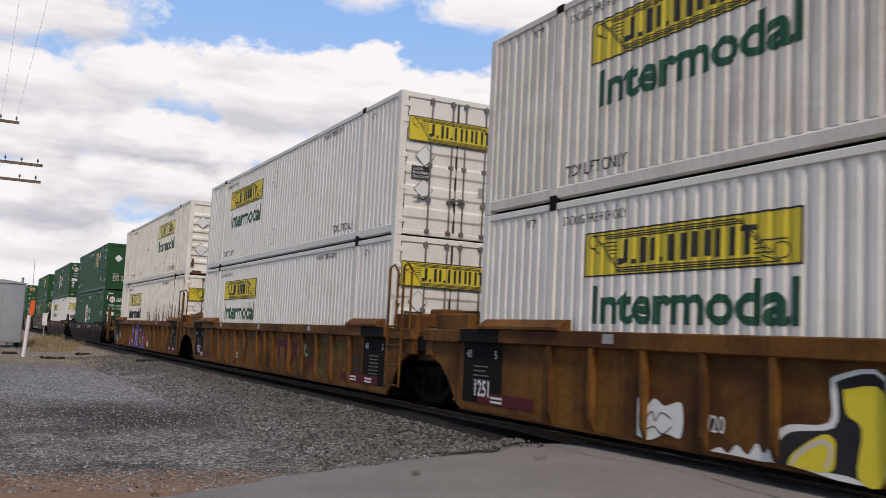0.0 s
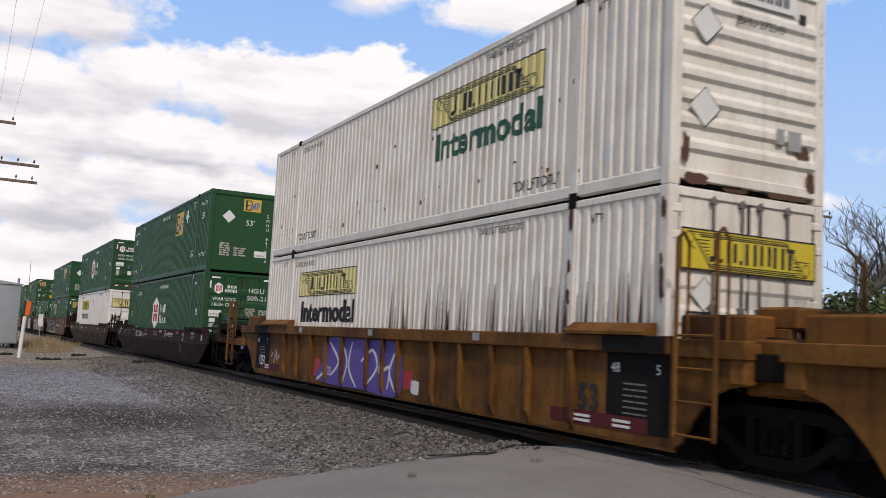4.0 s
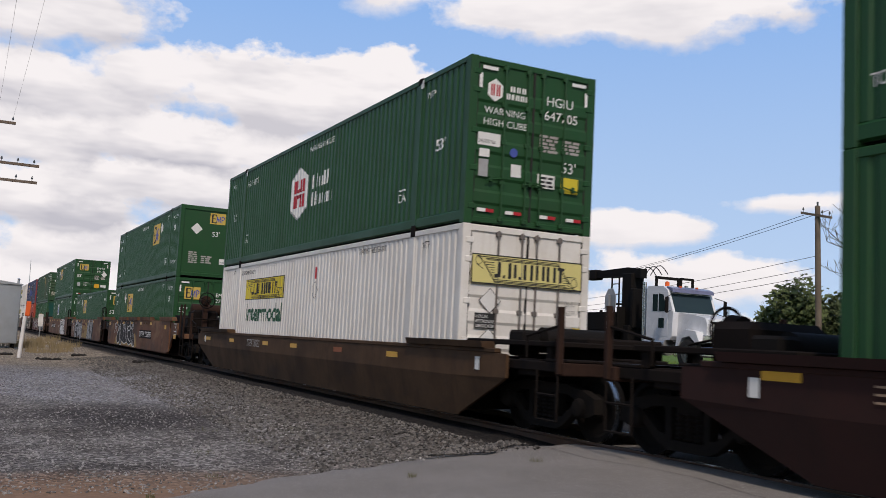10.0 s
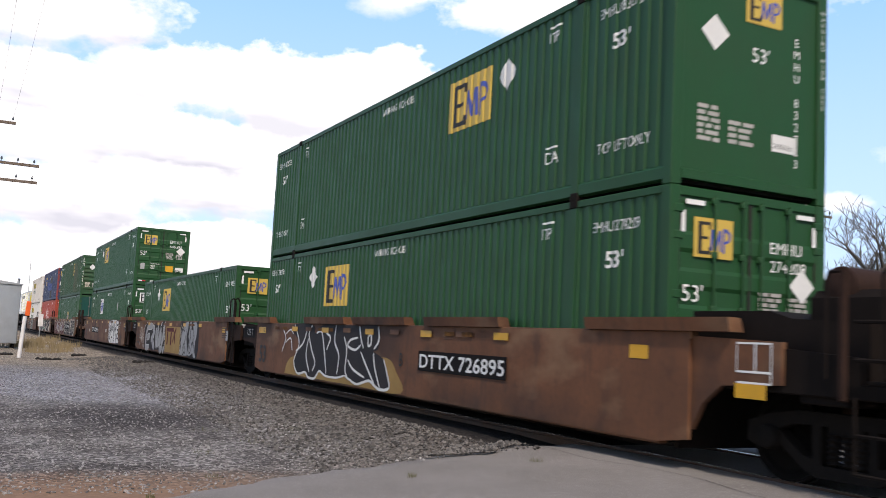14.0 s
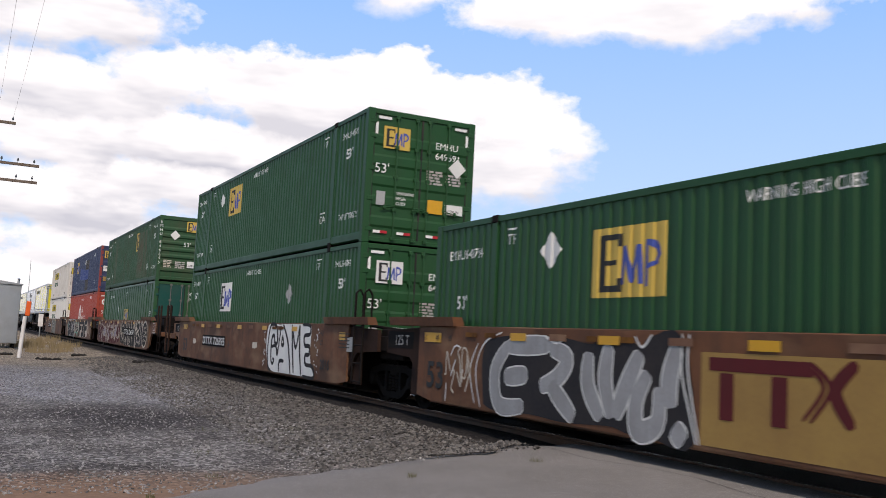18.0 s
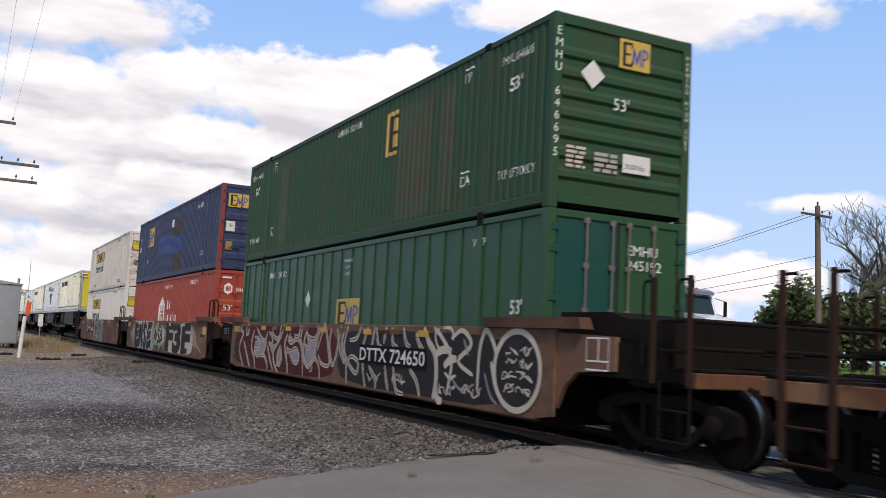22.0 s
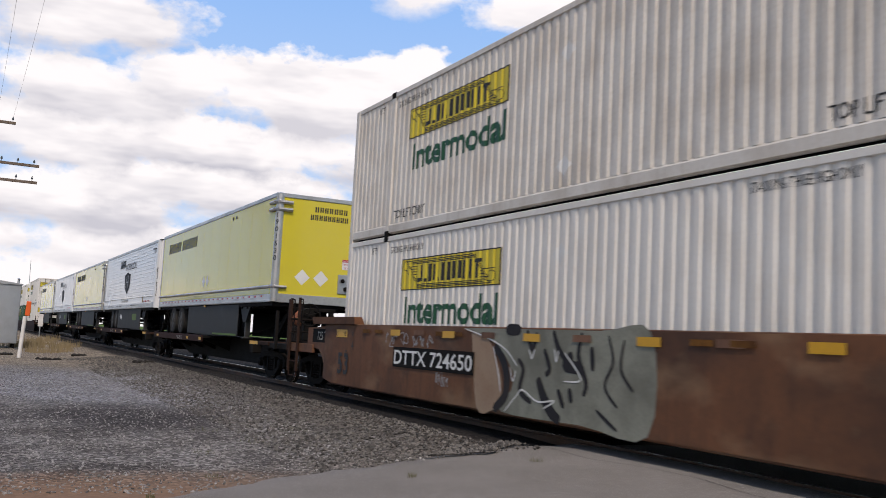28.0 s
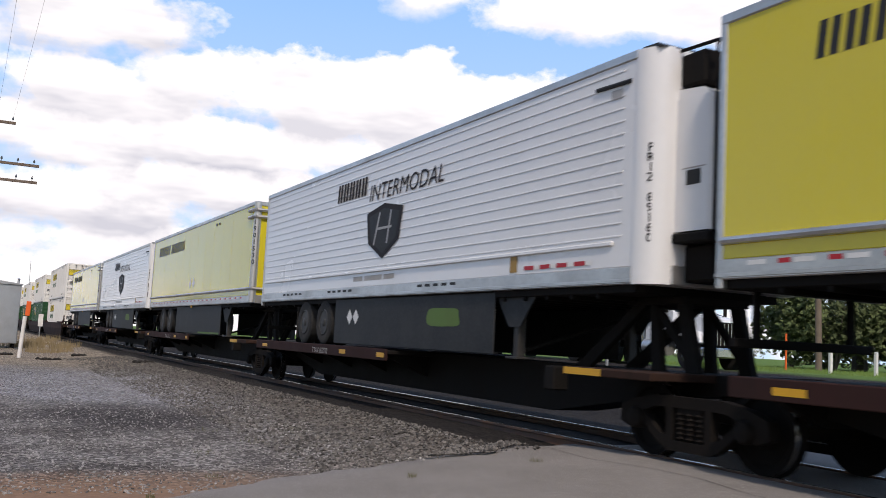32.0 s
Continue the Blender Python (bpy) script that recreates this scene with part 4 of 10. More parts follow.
def end_platform(car, y, d, paint, kind, joint, tall_brake=False):
    """What stands beyond the well's bulkhead: a bolster over the bogie, a deck, steps and rails, and a joint or a coupler. d is the way outwards."""
    reach = 1.75 if joint == "joint" else 3.0
    centre = y + d * (1.75 if joint == "joint" else 1.95)
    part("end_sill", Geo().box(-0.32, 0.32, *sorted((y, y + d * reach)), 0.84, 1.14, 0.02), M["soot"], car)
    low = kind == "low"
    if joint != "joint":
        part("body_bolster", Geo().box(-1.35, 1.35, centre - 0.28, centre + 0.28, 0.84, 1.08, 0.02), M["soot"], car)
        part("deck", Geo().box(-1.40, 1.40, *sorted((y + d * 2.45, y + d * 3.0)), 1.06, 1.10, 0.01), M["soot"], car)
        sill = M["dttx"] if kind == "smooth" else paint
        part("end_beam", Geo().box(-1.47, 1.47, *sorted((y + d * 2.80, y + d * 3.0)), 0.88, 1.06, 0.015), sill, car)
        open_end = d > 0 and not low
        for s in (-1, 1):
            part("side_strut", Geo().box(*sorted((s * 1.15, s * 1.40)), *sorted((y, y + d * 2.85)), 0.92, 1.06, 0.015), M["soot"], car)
            if open_end:
                part("side_sill", Geo().box(*sorted((s * 1.40, s * 1.48)), *sorted((y + d * 1.1, y + d * 2.80)), 0.85, 1.05, 0.012), sill, car)
            if low:
                part("corner_stanchion", Geo().box(*sorted((s * 1.44, s * 1.52)), y + d * 2.92 - 0.04, y + d * 2.92 + 0.04, 0.90, 1.80, 0.01), paint, car)
                g = Geo().rod((s * 1.48, y + d * 2.92, 1.55), (s * 1.48, y + d * 2.1, 1.40), 0.02, 6).rod((s * 1.48, y + d * 2.1, 1.40), (s * 1.48, y + d * 2.1, 1.1), 0.02, 6)
                part("grab_rail", g, M["soot"], car, smooth=True)
            else:
                posts = (2.30, 2.90) if d < 0 else (2.08, 2.68) if kind == "smooth" else (2.16, 2.75)
                for yy in posts:
                    part("corner_stanchion", Geo().box(*sorted((s * 1.48, s * 1.54)), y + d * yy - 0.035, y + d * yy + 0.035, 0.38 if open_end else 0.90, 2.12, 0.012), paint, car)
                    h = Geo()
                    pts = [(s * 1.5, y + d * yy, 2.08), (s * 1.5, y + d * (yy - 0.17), 2.08), (s * 1.5, y + d * (yy - 0.2), 2.02), (s * 1.5, y + d * (yy - 0.2), 1.10)]
                    for p, q in zip(pts, pts[1:]):
                        h.rod(p, q, 0.016, 6)
                    part("grab_rail", h, M["soot"] if kind == "smooth" else paint, car, smooth=True)
            st = Geo()
            foot = (2.42, 2.92) if not open_end else (posts[0] + 0.03, posts[1] - 0.03)
            for z in (0.28, 0.62):
                st.rod((s * 1.5, y + d * foot[0], z), (s * 1.5, y + d * foot[1], z), 0.017, 6)
            for yy in foot:
                st.rod((s * 1.5, y + d * yy, 0.28), (s * 1.5, y + d * yy, 0.95), 0.017, 6)
            part("sill_step", st, paint if open_end else M["soot"], car, smooth=True)
        if not low:
            for z in (1.32, 1.62):
                part("cross_rail", Geo().rod((-1.46, y + d * 2.92, z), (1.46, y + d * 2.92, z), 0.024, 8), M["soot"], car, smooth=True)
            for z in (1.28, 1.62):
                part("side_rail", Geo().rod((-1.5, y + d * 2.42, z), (-1.5, y + d * 2.92, z), 0.02, 6), M["soot"], car, smooth=True)
            if not open_end:
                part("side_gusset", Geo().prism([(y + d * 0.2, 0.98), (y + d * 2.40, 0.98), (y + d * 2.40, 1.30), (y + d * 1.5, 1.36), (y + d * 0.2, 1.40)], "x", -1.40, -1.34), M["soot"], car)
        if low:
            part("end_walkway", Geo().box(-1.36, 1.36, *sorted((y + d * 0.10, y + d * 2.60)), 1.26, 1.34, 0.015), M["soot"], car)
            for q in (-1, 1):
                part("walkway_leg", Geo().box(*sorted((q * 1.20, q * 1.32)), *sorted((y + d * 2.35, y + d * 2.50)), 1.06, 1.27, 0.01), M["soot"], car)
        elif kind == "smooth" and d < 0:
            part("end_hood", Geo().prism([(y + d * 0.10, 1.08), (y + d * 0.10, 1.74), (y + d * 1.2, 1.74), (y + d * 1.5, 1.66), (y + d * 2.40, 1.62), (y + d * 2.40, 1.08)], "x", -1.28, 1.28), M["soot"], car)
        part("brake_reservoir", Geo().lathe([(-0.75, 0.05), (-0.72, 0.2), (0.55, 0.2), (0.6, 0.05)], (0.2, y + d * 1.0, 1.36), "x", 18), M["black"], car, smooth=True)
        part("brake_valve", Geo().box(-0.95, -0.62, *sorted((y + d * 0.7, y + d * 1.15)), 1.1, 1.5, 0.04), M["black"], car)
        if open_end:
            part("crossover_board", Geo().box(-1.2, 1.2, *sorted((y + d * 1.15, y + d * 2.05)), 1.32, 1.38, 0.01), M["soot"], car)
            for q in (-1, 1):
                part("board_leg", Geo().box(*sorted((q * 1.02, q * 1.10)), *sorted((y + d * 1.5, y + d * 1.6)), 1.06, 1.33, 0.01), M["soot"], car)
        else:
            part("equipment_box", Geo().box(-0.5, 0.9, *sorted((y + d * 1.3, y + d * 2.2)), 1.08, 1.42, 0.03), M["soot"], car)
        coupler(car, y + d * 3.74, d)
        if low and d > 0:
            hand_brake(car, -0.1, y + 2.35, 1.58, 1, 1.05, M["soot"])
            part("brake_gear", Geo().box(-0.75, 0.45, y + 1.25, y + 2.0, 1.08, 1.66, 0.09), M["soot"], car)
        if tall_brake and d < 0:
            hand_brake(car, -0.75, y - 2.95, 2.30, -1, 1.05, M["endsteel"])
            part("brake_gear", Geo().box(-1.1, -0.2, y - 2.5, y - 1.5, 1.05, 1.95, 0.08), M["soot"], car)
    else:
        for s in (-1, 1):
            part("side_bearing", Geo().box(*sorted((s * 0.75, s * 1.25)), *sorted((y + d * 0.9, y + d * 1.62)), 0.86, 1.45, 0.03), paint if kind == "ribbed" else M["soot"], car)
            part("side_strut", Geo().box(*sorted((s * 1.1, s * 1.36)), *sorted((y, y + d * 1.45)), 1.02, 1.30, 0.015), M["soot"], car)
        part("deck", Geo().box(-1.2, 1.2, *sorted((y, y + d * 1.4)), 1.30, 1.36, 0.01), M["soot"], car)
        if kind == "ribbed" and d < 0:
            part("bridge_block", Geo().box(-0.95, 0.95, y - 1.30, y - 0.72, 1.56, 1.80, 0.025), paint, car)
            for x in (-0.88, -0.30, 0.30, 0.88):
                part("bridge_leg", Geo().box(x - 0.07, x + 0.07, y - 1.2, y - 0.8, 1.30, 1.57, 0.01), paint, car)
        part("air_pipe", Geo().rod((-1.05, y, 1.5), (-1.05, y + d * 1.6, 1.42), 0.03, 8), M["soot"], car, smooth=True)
        if d < 0:
            lad = M["ttx"] if kind == "ribbed" else M["soot"]
            for s in (-1, 1):
                sides, top = ((0.12, 0.74), 2.56) if kind == "ribbed" else ((0.16, 0.62), 2.16)
                for yy in sides:
                    part("ladder_rail", Geo().box(*sorted((s * 1.505, s * 1.54)), y - yy - 0.03, y - yy + 0.03, 0.34, top, 0.01), lad, car)
                    r = Geo()
                    r.rod((s * 1.52, y - yy, top - 0.01), (s * 1.44, y - yy, top + 0.06), 0.02, 6)
                    r.rod((s * 1.44, y - yy, top + 0.06), (s * 1.36, y - yy, top - 0.06), 0.02, 6)
                    r.rod((s * 1.36, y - yy, top - 0.06), (s * 1.36, y - yy, 1.4), 0.02, 6)
                    part("grab_hoop", r, lad, car, smooth=True)
                for z in (0.38, 0.74, 1.10, 1.46):
                    part("rung", Geo().rod((s * 1.52, y - sides[0], z), (s * 1.52, y - sides[1], z), 0.016, 6), lad, car, smooth=True)
    return centre


def joint_kind(d, front, rear):
    """True at an end with a coupler."""
    return (front if d < 0 else rear) != "joint"


def well_car(y0, kind, paint, front, rear, label, bogies=("front", "rear"), inner=None, extra=()):
    """One well unit: side walls that hang between the bogies, bulkheads, floor beams, end platforms."""
    car = thing("well_car", label, "rail car", "well cars of the train", at=pose(0, y0, 0))
    MOVERS.append((car, y0, 0.0))
    A, B = -0.32, LEN + 0.32
    for s in (-1, 1):
        def px(a, b):
            return sorted((s * a, s * b))
        if kind == "ribbed":
            wall = [(A, 0.20), (A, 1.30), (B, 1.30), (B, 0.20)]
            w = part("side_wall", Geo().prism(wall, "x", *px(1.40, 1.43)), paint, car)
            part("top_chord", Geo().box(*px(1.36, 1.52), A - 0.0, B + 0.0, 1.24, 1.45, 0.015), paint, car)
            part("bottom_chord", Geo().box(*px(1.36, 1.425), A, B, 0.16, 0.30, 0.012), paint, car)
            for y in (1.60, 2.66, 3.66, 4.66, 5.66, 7.05, 7.75, 8.53, 9.87, 10.85, 11.85, 12.88, 13.83):
                part("rib", cached(("rib", paint.name, s), lambda: Geo().prism([(s * 1.43, 0.2), (s * 1.50, 0.36), (s * 1.515, 1.24), (s * 1.43, 1.24)], "y", 0.0, 0.075).mesh("rib", paint)), None, car, at=pose(0, y - 0.04, 0))
            for d, ye in ((-1, A), (1, B)):
                out = 1.12 if d < 0 else 1.26
                if (d < 0 and front != "joint") or (d > 0 and rear != "joint"):
                    out = 1.4
                arch = [(ye, 0.2), (ye, 1.24), (ye + d * out, 1.24), (ye + d * out, 0.97)]
                arch += [(ye + d * (0.08 + (out - 0.15) * k), 0.95 - 0.75 * (1 - k) ** 2.2) for k in (0.8, 0.6, 0.4, 0.2, 0.05)]
                part("end_casting", Geo().box(*px(1.10, 1.465), *sorted((ye + d * (out - 0.26), ye + d * out)), 0.95, 1.40, 0.03), paint, car)
                part("end_web", Geo().prism(arch, "x", *px(1.38, 1.43)), paint, car)
                part("end_chord", Geo().box(*px(1.34, 1.50), *sorted((ye, ye + d * (out + 0.02))), 1.22, 1.42, 0.012), paint, car)
                part("end_block", Geo().box(*px(0.75, 1.33), *sorted((ye - d * 0.05, ye + d * (out - 0.12))), 1.36, 1.70, 0.03), paint, car)
            for yc in (1.0, LEN - 2.6):
                part("guide", Geo().prism([(s * 1.34, 1.45), (s * 1.56, 1.45), (s * 1.56, 1.49), (s * 1.40, 1.60), (s * 1.34, 1.60)], "y", yc - 0.9 if yc < 3 else yc, yc + 0.7 if yc < 3 else yc + 2.2), paint, car)
        elif kind == "low":
            prof = [(s * 1.50, 1.18), (s * 1.50, 0.74), (s * 1.36, 0.10), (s * 1.32, 0.10), (s * 1.44, 0.72), (s * 1.44, 1.14)]
            part("side_wall", Geo().prism(prof, "y", -0.2, LEN + 0.2), paint, car)
            for d, ye in ((-1, -0.2), (1, LEN + 0.2)):
                g = Geo()
                vs = [(s * 1.50, ye, 1.18), (s * 1.50, ye, 0.74), (s * 1.36, ye, 0.10), (s * 1.47, ye + d * 1.5, 0.70), (s * 1.50, ye + d * 1.7, 0.78), (s * 1.50, ye + d * 1.7, 1.12)]
                vs += [(x - s * 0.05, y, z) for x, y, z in vs]
                g.add(vs, [(0, 1, 4, 5), (1, 2, 3, 4), (6, 11, 10, 7), (7, 10, 9, 8), (0, 5, 11, 6), (2, 8, 9, 3), (3, 9, 10, 4), (4, 10, 11, 5), (0, 6, 7, 1), (1, 7, 8, 2)])
                part("end_web", g, paint, car)
            part("top_chord", Geo().box(*px(1.40, 1.515), -1.6, LEN + 1.6, 1.13, 1.20, 0.012), paint, car)
            for yc, long in ((-1.3, 2.7), (LEN - 2.2, 3.5)):
                part("guide", Geo().prism([(s * 1.33, 1.20), (s * 1.57, 1.20), (s * 1.60, 1.30), (s * 1.36, 1.30)], "y", yc, yc + long), paint, car)
        else:
            wa = A - 0.28 if joint_kind(-1, front, rear) else A + 0.24
            wb = B + 0.28 if joint_kind(1, front, rear) else B - 0.22
            prof = [(wa + 0.48, 0.27), (wa, 0.34), (wa, 1.50), (wb, 1.50), (wb, 0.34), (wb - 0.48, 0.27)]
            part("side_wall", Geo().prism(prof, "x", *px(1.44, 1.49)), paint, car)
            part("top_chord", Geo().box(*px(1.38, 1.488), wa - 0.02, wb + 0.02, 1.42, 1.515, 0.012), paint, car)
            part("bottom_chord", Geo().box(*px(1.34, 1.475), wa + 0.48, wb - 0.48, 0.24, 0.31, 0.012), paint, car)
            for d, ye in ((-1, wa), (1, wb)):
                if not joint_kind(d, front, rear):
                    part("end_plate", Geo().box(*px(1.33, 1.37), *sorted((ye - d * 0.3, ye + d * 0.5)), 0.3, 1.44, 0.01), M["endsteel"], car)
                out = 1.25 if joint_kind(d, front, rear) else 1.45
                arch = [(ye, 0.45), (ye, 1.46), (ye + d * out, 1.42), (ye + d * out, 1.0), (ye + d * 0.45, 0.95), (ye + d * 0.18, 0.75)]
                part("end_web", Geo().prism(arch, "x", *px(1.38, 1.45)), paint if joint_kind(d, front, rear) else M["endsteel"], car)
            for yc in (-1.25, LEN - 1.25) + extra:
                part("guide", Geo().prism([(s * 1.34, 1.51), (s * 1.55, 1.51), (s * 1.58, 1.66), (s * 1.40, 1.66)], "y", yc, yc + 2.5), paint, car)
    # bulkheads and the open floor of the well
    top = 1.18 if kind == "low" else 1.45
    for ye in (A + 0.06, B - 0.12):
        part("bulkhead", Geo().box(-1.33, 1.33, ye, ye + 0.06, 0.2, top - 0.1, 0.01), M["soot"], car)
    for ye in (0.3, 2.0, 5.0, LEN / 2, LEN - 5.0, LEN - 2.0, LEN - 0.3):
        part("floor_beam", cached(("fbeam",), lambda: Geo().box(-1.36, 1.36, -0.12, 0.12, 0.22, 0.352, 0.015).mesh("floor_beam", M["black"])), None, car, at=pose(0, ye, 0))
    for d, ye, joint in ((-1, A, front), (1, B, rear)):
        cy = end_platform(car, ye, d, inner or paint, kind, joint, bool(extra))
        if (d < 0 and "front" in bogies) or (d > 0 and "rear" in bogies):
            bogie(car, cy)
    return car


# ---- spray paint and stencils on the cars ----
def ribbon(points, width):
    """A painted stroke of even width along a line of points."""
    pts, polys = [], []
    n = len(points)
    for i, (x, y) in enumerate(points):
        ax, ay = points[max(i - 1, 0)]
        bx, by = points[min(i + 1, n - 1)]
        l = math.hypot(bx - ax, by - ay) or 1
        nx, ny = -(by - ay) / l * width / 2, (bx - ax) / l * width / 2
        pts += [(x + nx, y + ny), (x - nx, y - ny)]
    polys = [(2 * i, 2 * i + 1, 2 * i + 3, 2 * i + 2) for i in range(n - 1)]
    return pts, polys


def curve_through(ctrl, n=10):
    """A smooth line through a few points."""
    out = []
    p = [ctrl[0]] + list(ctrl) + [ctrl[-1]]
    for i in range(1, len(p) - 2):
        for k in range(n):
            t = k / n
            out.append(tuple(0.5 * (2 * p[i][a] + (p[i + 1][a] - p[i - 1][a]) * t + (2 * p[i - 1][a] - 5 * p[i][a] + 4 * p[i + 1][a] - p[i + 2][a]) * t * t
                                    + (3 * p[i][a] - p[i - 1][a] - 3 * p[i + 1][a] + p[i + 2][a]) * t ** 3) for a in (0, 1)))
    out.append(tuple(ctrl[-1]))
    return out


def blot(w, h, seed, n=40, rough=0.12):
    """A patch of paint with an uneven, softly lobed edge."""
    rnd = random.Random(seed)
    n = n * 2 if n > 20 else n
    raw = [rnd.random() for _ in range(n)]
    wave = [(raw[i - 2] + 2 * raw[i - 1] + 3 * raw[i] + 2 * raw[(i + 1) % n] + raw[(i + 2) % n]) / 9 for i in range(n)] if n > 20 else raw
    pts = []
    for i in range(n):
        a = 2 * math.pi * i / n
        c, s = math.cos(a), math.sin(a)
        k = (abs(c) ** 5 + abs(s) ** 5) ** -0.2
        k *= 1 - rough * wave[i] * 1.3
        pts.append((w / 2 + w / 2 * c * k, h / 2 + h / 2 * s * k))
    return flat_shape(pts)


SIDE_X = {"smooth": 1.49, "ribbed": 1.43, "low": 1.50}


def spray(car, kind, shape, material, left, foot, layer, name="graffiti", label=""):
    return on_side(name, shape, M[material], car, left, foot, 0.003 + 0.0025 * layer, False, SIDE_X[kind], label)


def swell(points, width, taper):
    """A stroke that is fullest in the middle, with rounded ends."""
    pts, n = [], len(points)
    for i, (x, y) in enumerate(points):
        ax, ay = points[max(i - 1, 0)]
        bx, by = points[min(i + 1, n - 1)]
        l = math.hypot(bx - ax, by - ay) or 1
        u = i / (n - 1)
        k = width / 2 * (taper + (1 - taper) * math.sin(math.pi * u)) * (0.55 if i in (0, n - 1) else 1.0)
        nx, ny = -(by - ay) / l * k, (bx - ax) / l * k
        pts += [(x + nx, y + ny), (x - nx, y - ny)]
    return pts, [(2 * i, 2 * i + 1, 2 * i + 3, 2 * i + 2) for i in range(n - 1)]


def tag(car, kind, left, foot, w, h, material, seed, n=5, width=0.022, layer=6):
    """A quick hand-sprayed scribble."""
    rnd = random.Random(seed)
    for i in range(n):
        x0 = w * i / n
        ctrl = [(x0 + w / n * rnd.uniform(-0.1, 1.1), h * rnd.random()) for _ in range(5)]
        spray(car, kind, ribbon(curve_through(ctrl, 6), width), material, left, foot, layer)


def block_word(car, kind, body, left, foot, width, height, fill, edge, layer=2, bold=0.025, rim=0.07):
    """Block letters with an outline, stretched to a width and height."""
    pts, polys = text_mesh(body, 1.0, None, bold)
    wide = max(p[0] for p in pts)
    lo, hi = min(p[1] for p in pts), max(p[1] for p in pts)

    def fit(p, grow):
        return [((a / wide) * (width + 2 * grow) - grow, (b - lo) / (hi - lo) * (height + 2 * grow) - grow) for a, b in p]
    if edge:
        op, opoly = text_mesh(body, 1.0, None, bold + rim / max(height, 0.1) * 0.55)
        wide2 = max(p[0] for p in op)
        lo2, hi2 = min(p[1] for p in op), max(p[1] for p in op)
        g = rim * 0.5
        op = [((a / wide2) * (width + 2 * g) - g, (b - lo2) / (hi2 - lo2) * (height + 2 * g) - g) for a, b in op]
        spray(car, kind, (op, opoly), edge, left, foot, layer)
    spray(car, kind, (fit(pts, 0), polys), fill, left, foot, layer + 1, "block_letters")


def line_work(car, kind, left, width, material, layer, *lines):
    """Sprayed lines through a few points each, fuller in the middle; points run (along from left, up from the rail)."""
    for k, ctrl in enumerate(lines):
        spray(car, kind, swell(curve_through(ctrl, 6), width, 0.7), material, left, 0.0, layer + 0.03 * k)


def paint_field(car, kind, left, material, layer, ctrl, label=""):
    """A sprayed patch with a soft outline through a few points."""
    line = curve_through(list(ctrl) + [ctrl[0]], 4)[:-1]
    return spray(car, kind, flat_shape(line), material, left, 0.0, layer, "graffiti", label)


def stencil(car, kind, body, left, foot, size, material="wink", squeeze=1.0, layer=4, bold=0.0):
    return on_side("stencil", text_mesh(body, size, None, bold, squeeze), M[material], car, left, foot, 0.003 + 0.0025 * layer, False, SIDE_X[kind])


def number_board(car, kind, body, left, foot, w, h, lettering=0.3, board="panel", ink="wink"):
    spray(car, kind, rect(w, h), board, left, foot, 5, "number_board", "black board with white car number")
    pts, polys = text_mesh(body, lettering, None, 0.004)
    k = (w - 0.12) / max(p[0] for p in pts)
    lo, hi = min(p[1] for p in pts), max(p[1] for p in pts)
    z = (h - 0.10) / (hi - lo)
    spray(car, kind, ([(a * k + 0.06, (b - lo) * z + 0.05) for a, b in pts], polys), ink, left, foot, 6, "stencil")


def stencil_block(car, kind, left, foot, w, h, seed, material="wink"):
    tagged(on_side("small_print", lines_of_bars(int(h / 0.07), w, 0.022, 0.048, seed), M[material], car, left, foot + h - 0.05, 0.012, False, SIDE_X[kind]), kind="stuff")


def reflectors(car, kind, ys, z, w=0.42, h=0.11):
    for y in ys:
        on_side("reflector", rect(w, h), M["reflect"], car, y, z, 0.021 if kind == "smooth" else 0.02, False, SIDE_X[kind] if kind != "ribbed" else 1.52, "amber reflector strip")
# ---- the train, unit by unit ----
Y = {1: -3.16, 2: 16.55, 3: 36.20, 4: 59.95, 5: 83.63, 6: 107.35, 7: 126.97, 8: 146.68, 9: 170.35, 10: 190.02, 11: 209.38}


def numbered(c, code, number, top, lift, x=0.16, size=0.21):
    """The container's own number on its leading end."""
    end_word(c, code, x, top + 0.22, size, lift=lift)
    end_word(c, number, x, top, size, lift=lift)


def upright(c, body, x, top, size, lift, material="wink", step=1.0, name="lettering"):
    """Lettering that runs downwards on an end wall, joined into one part."""
    pts, polys = [], []
    for i, ch in enumerate(body):
        if ch == " ":
            continue
        p, q = text_mesh(ch, size, None)
        n = len(pts)
        w = max(a for a, _ in p)
        pts += [(a - w / 2, b - i * size * step) for a, b in p]
        polys += [tuple(k + n for k in f) for f in q]
    return on_end(name, (pts, polys), M[material], c, x, top, lift)


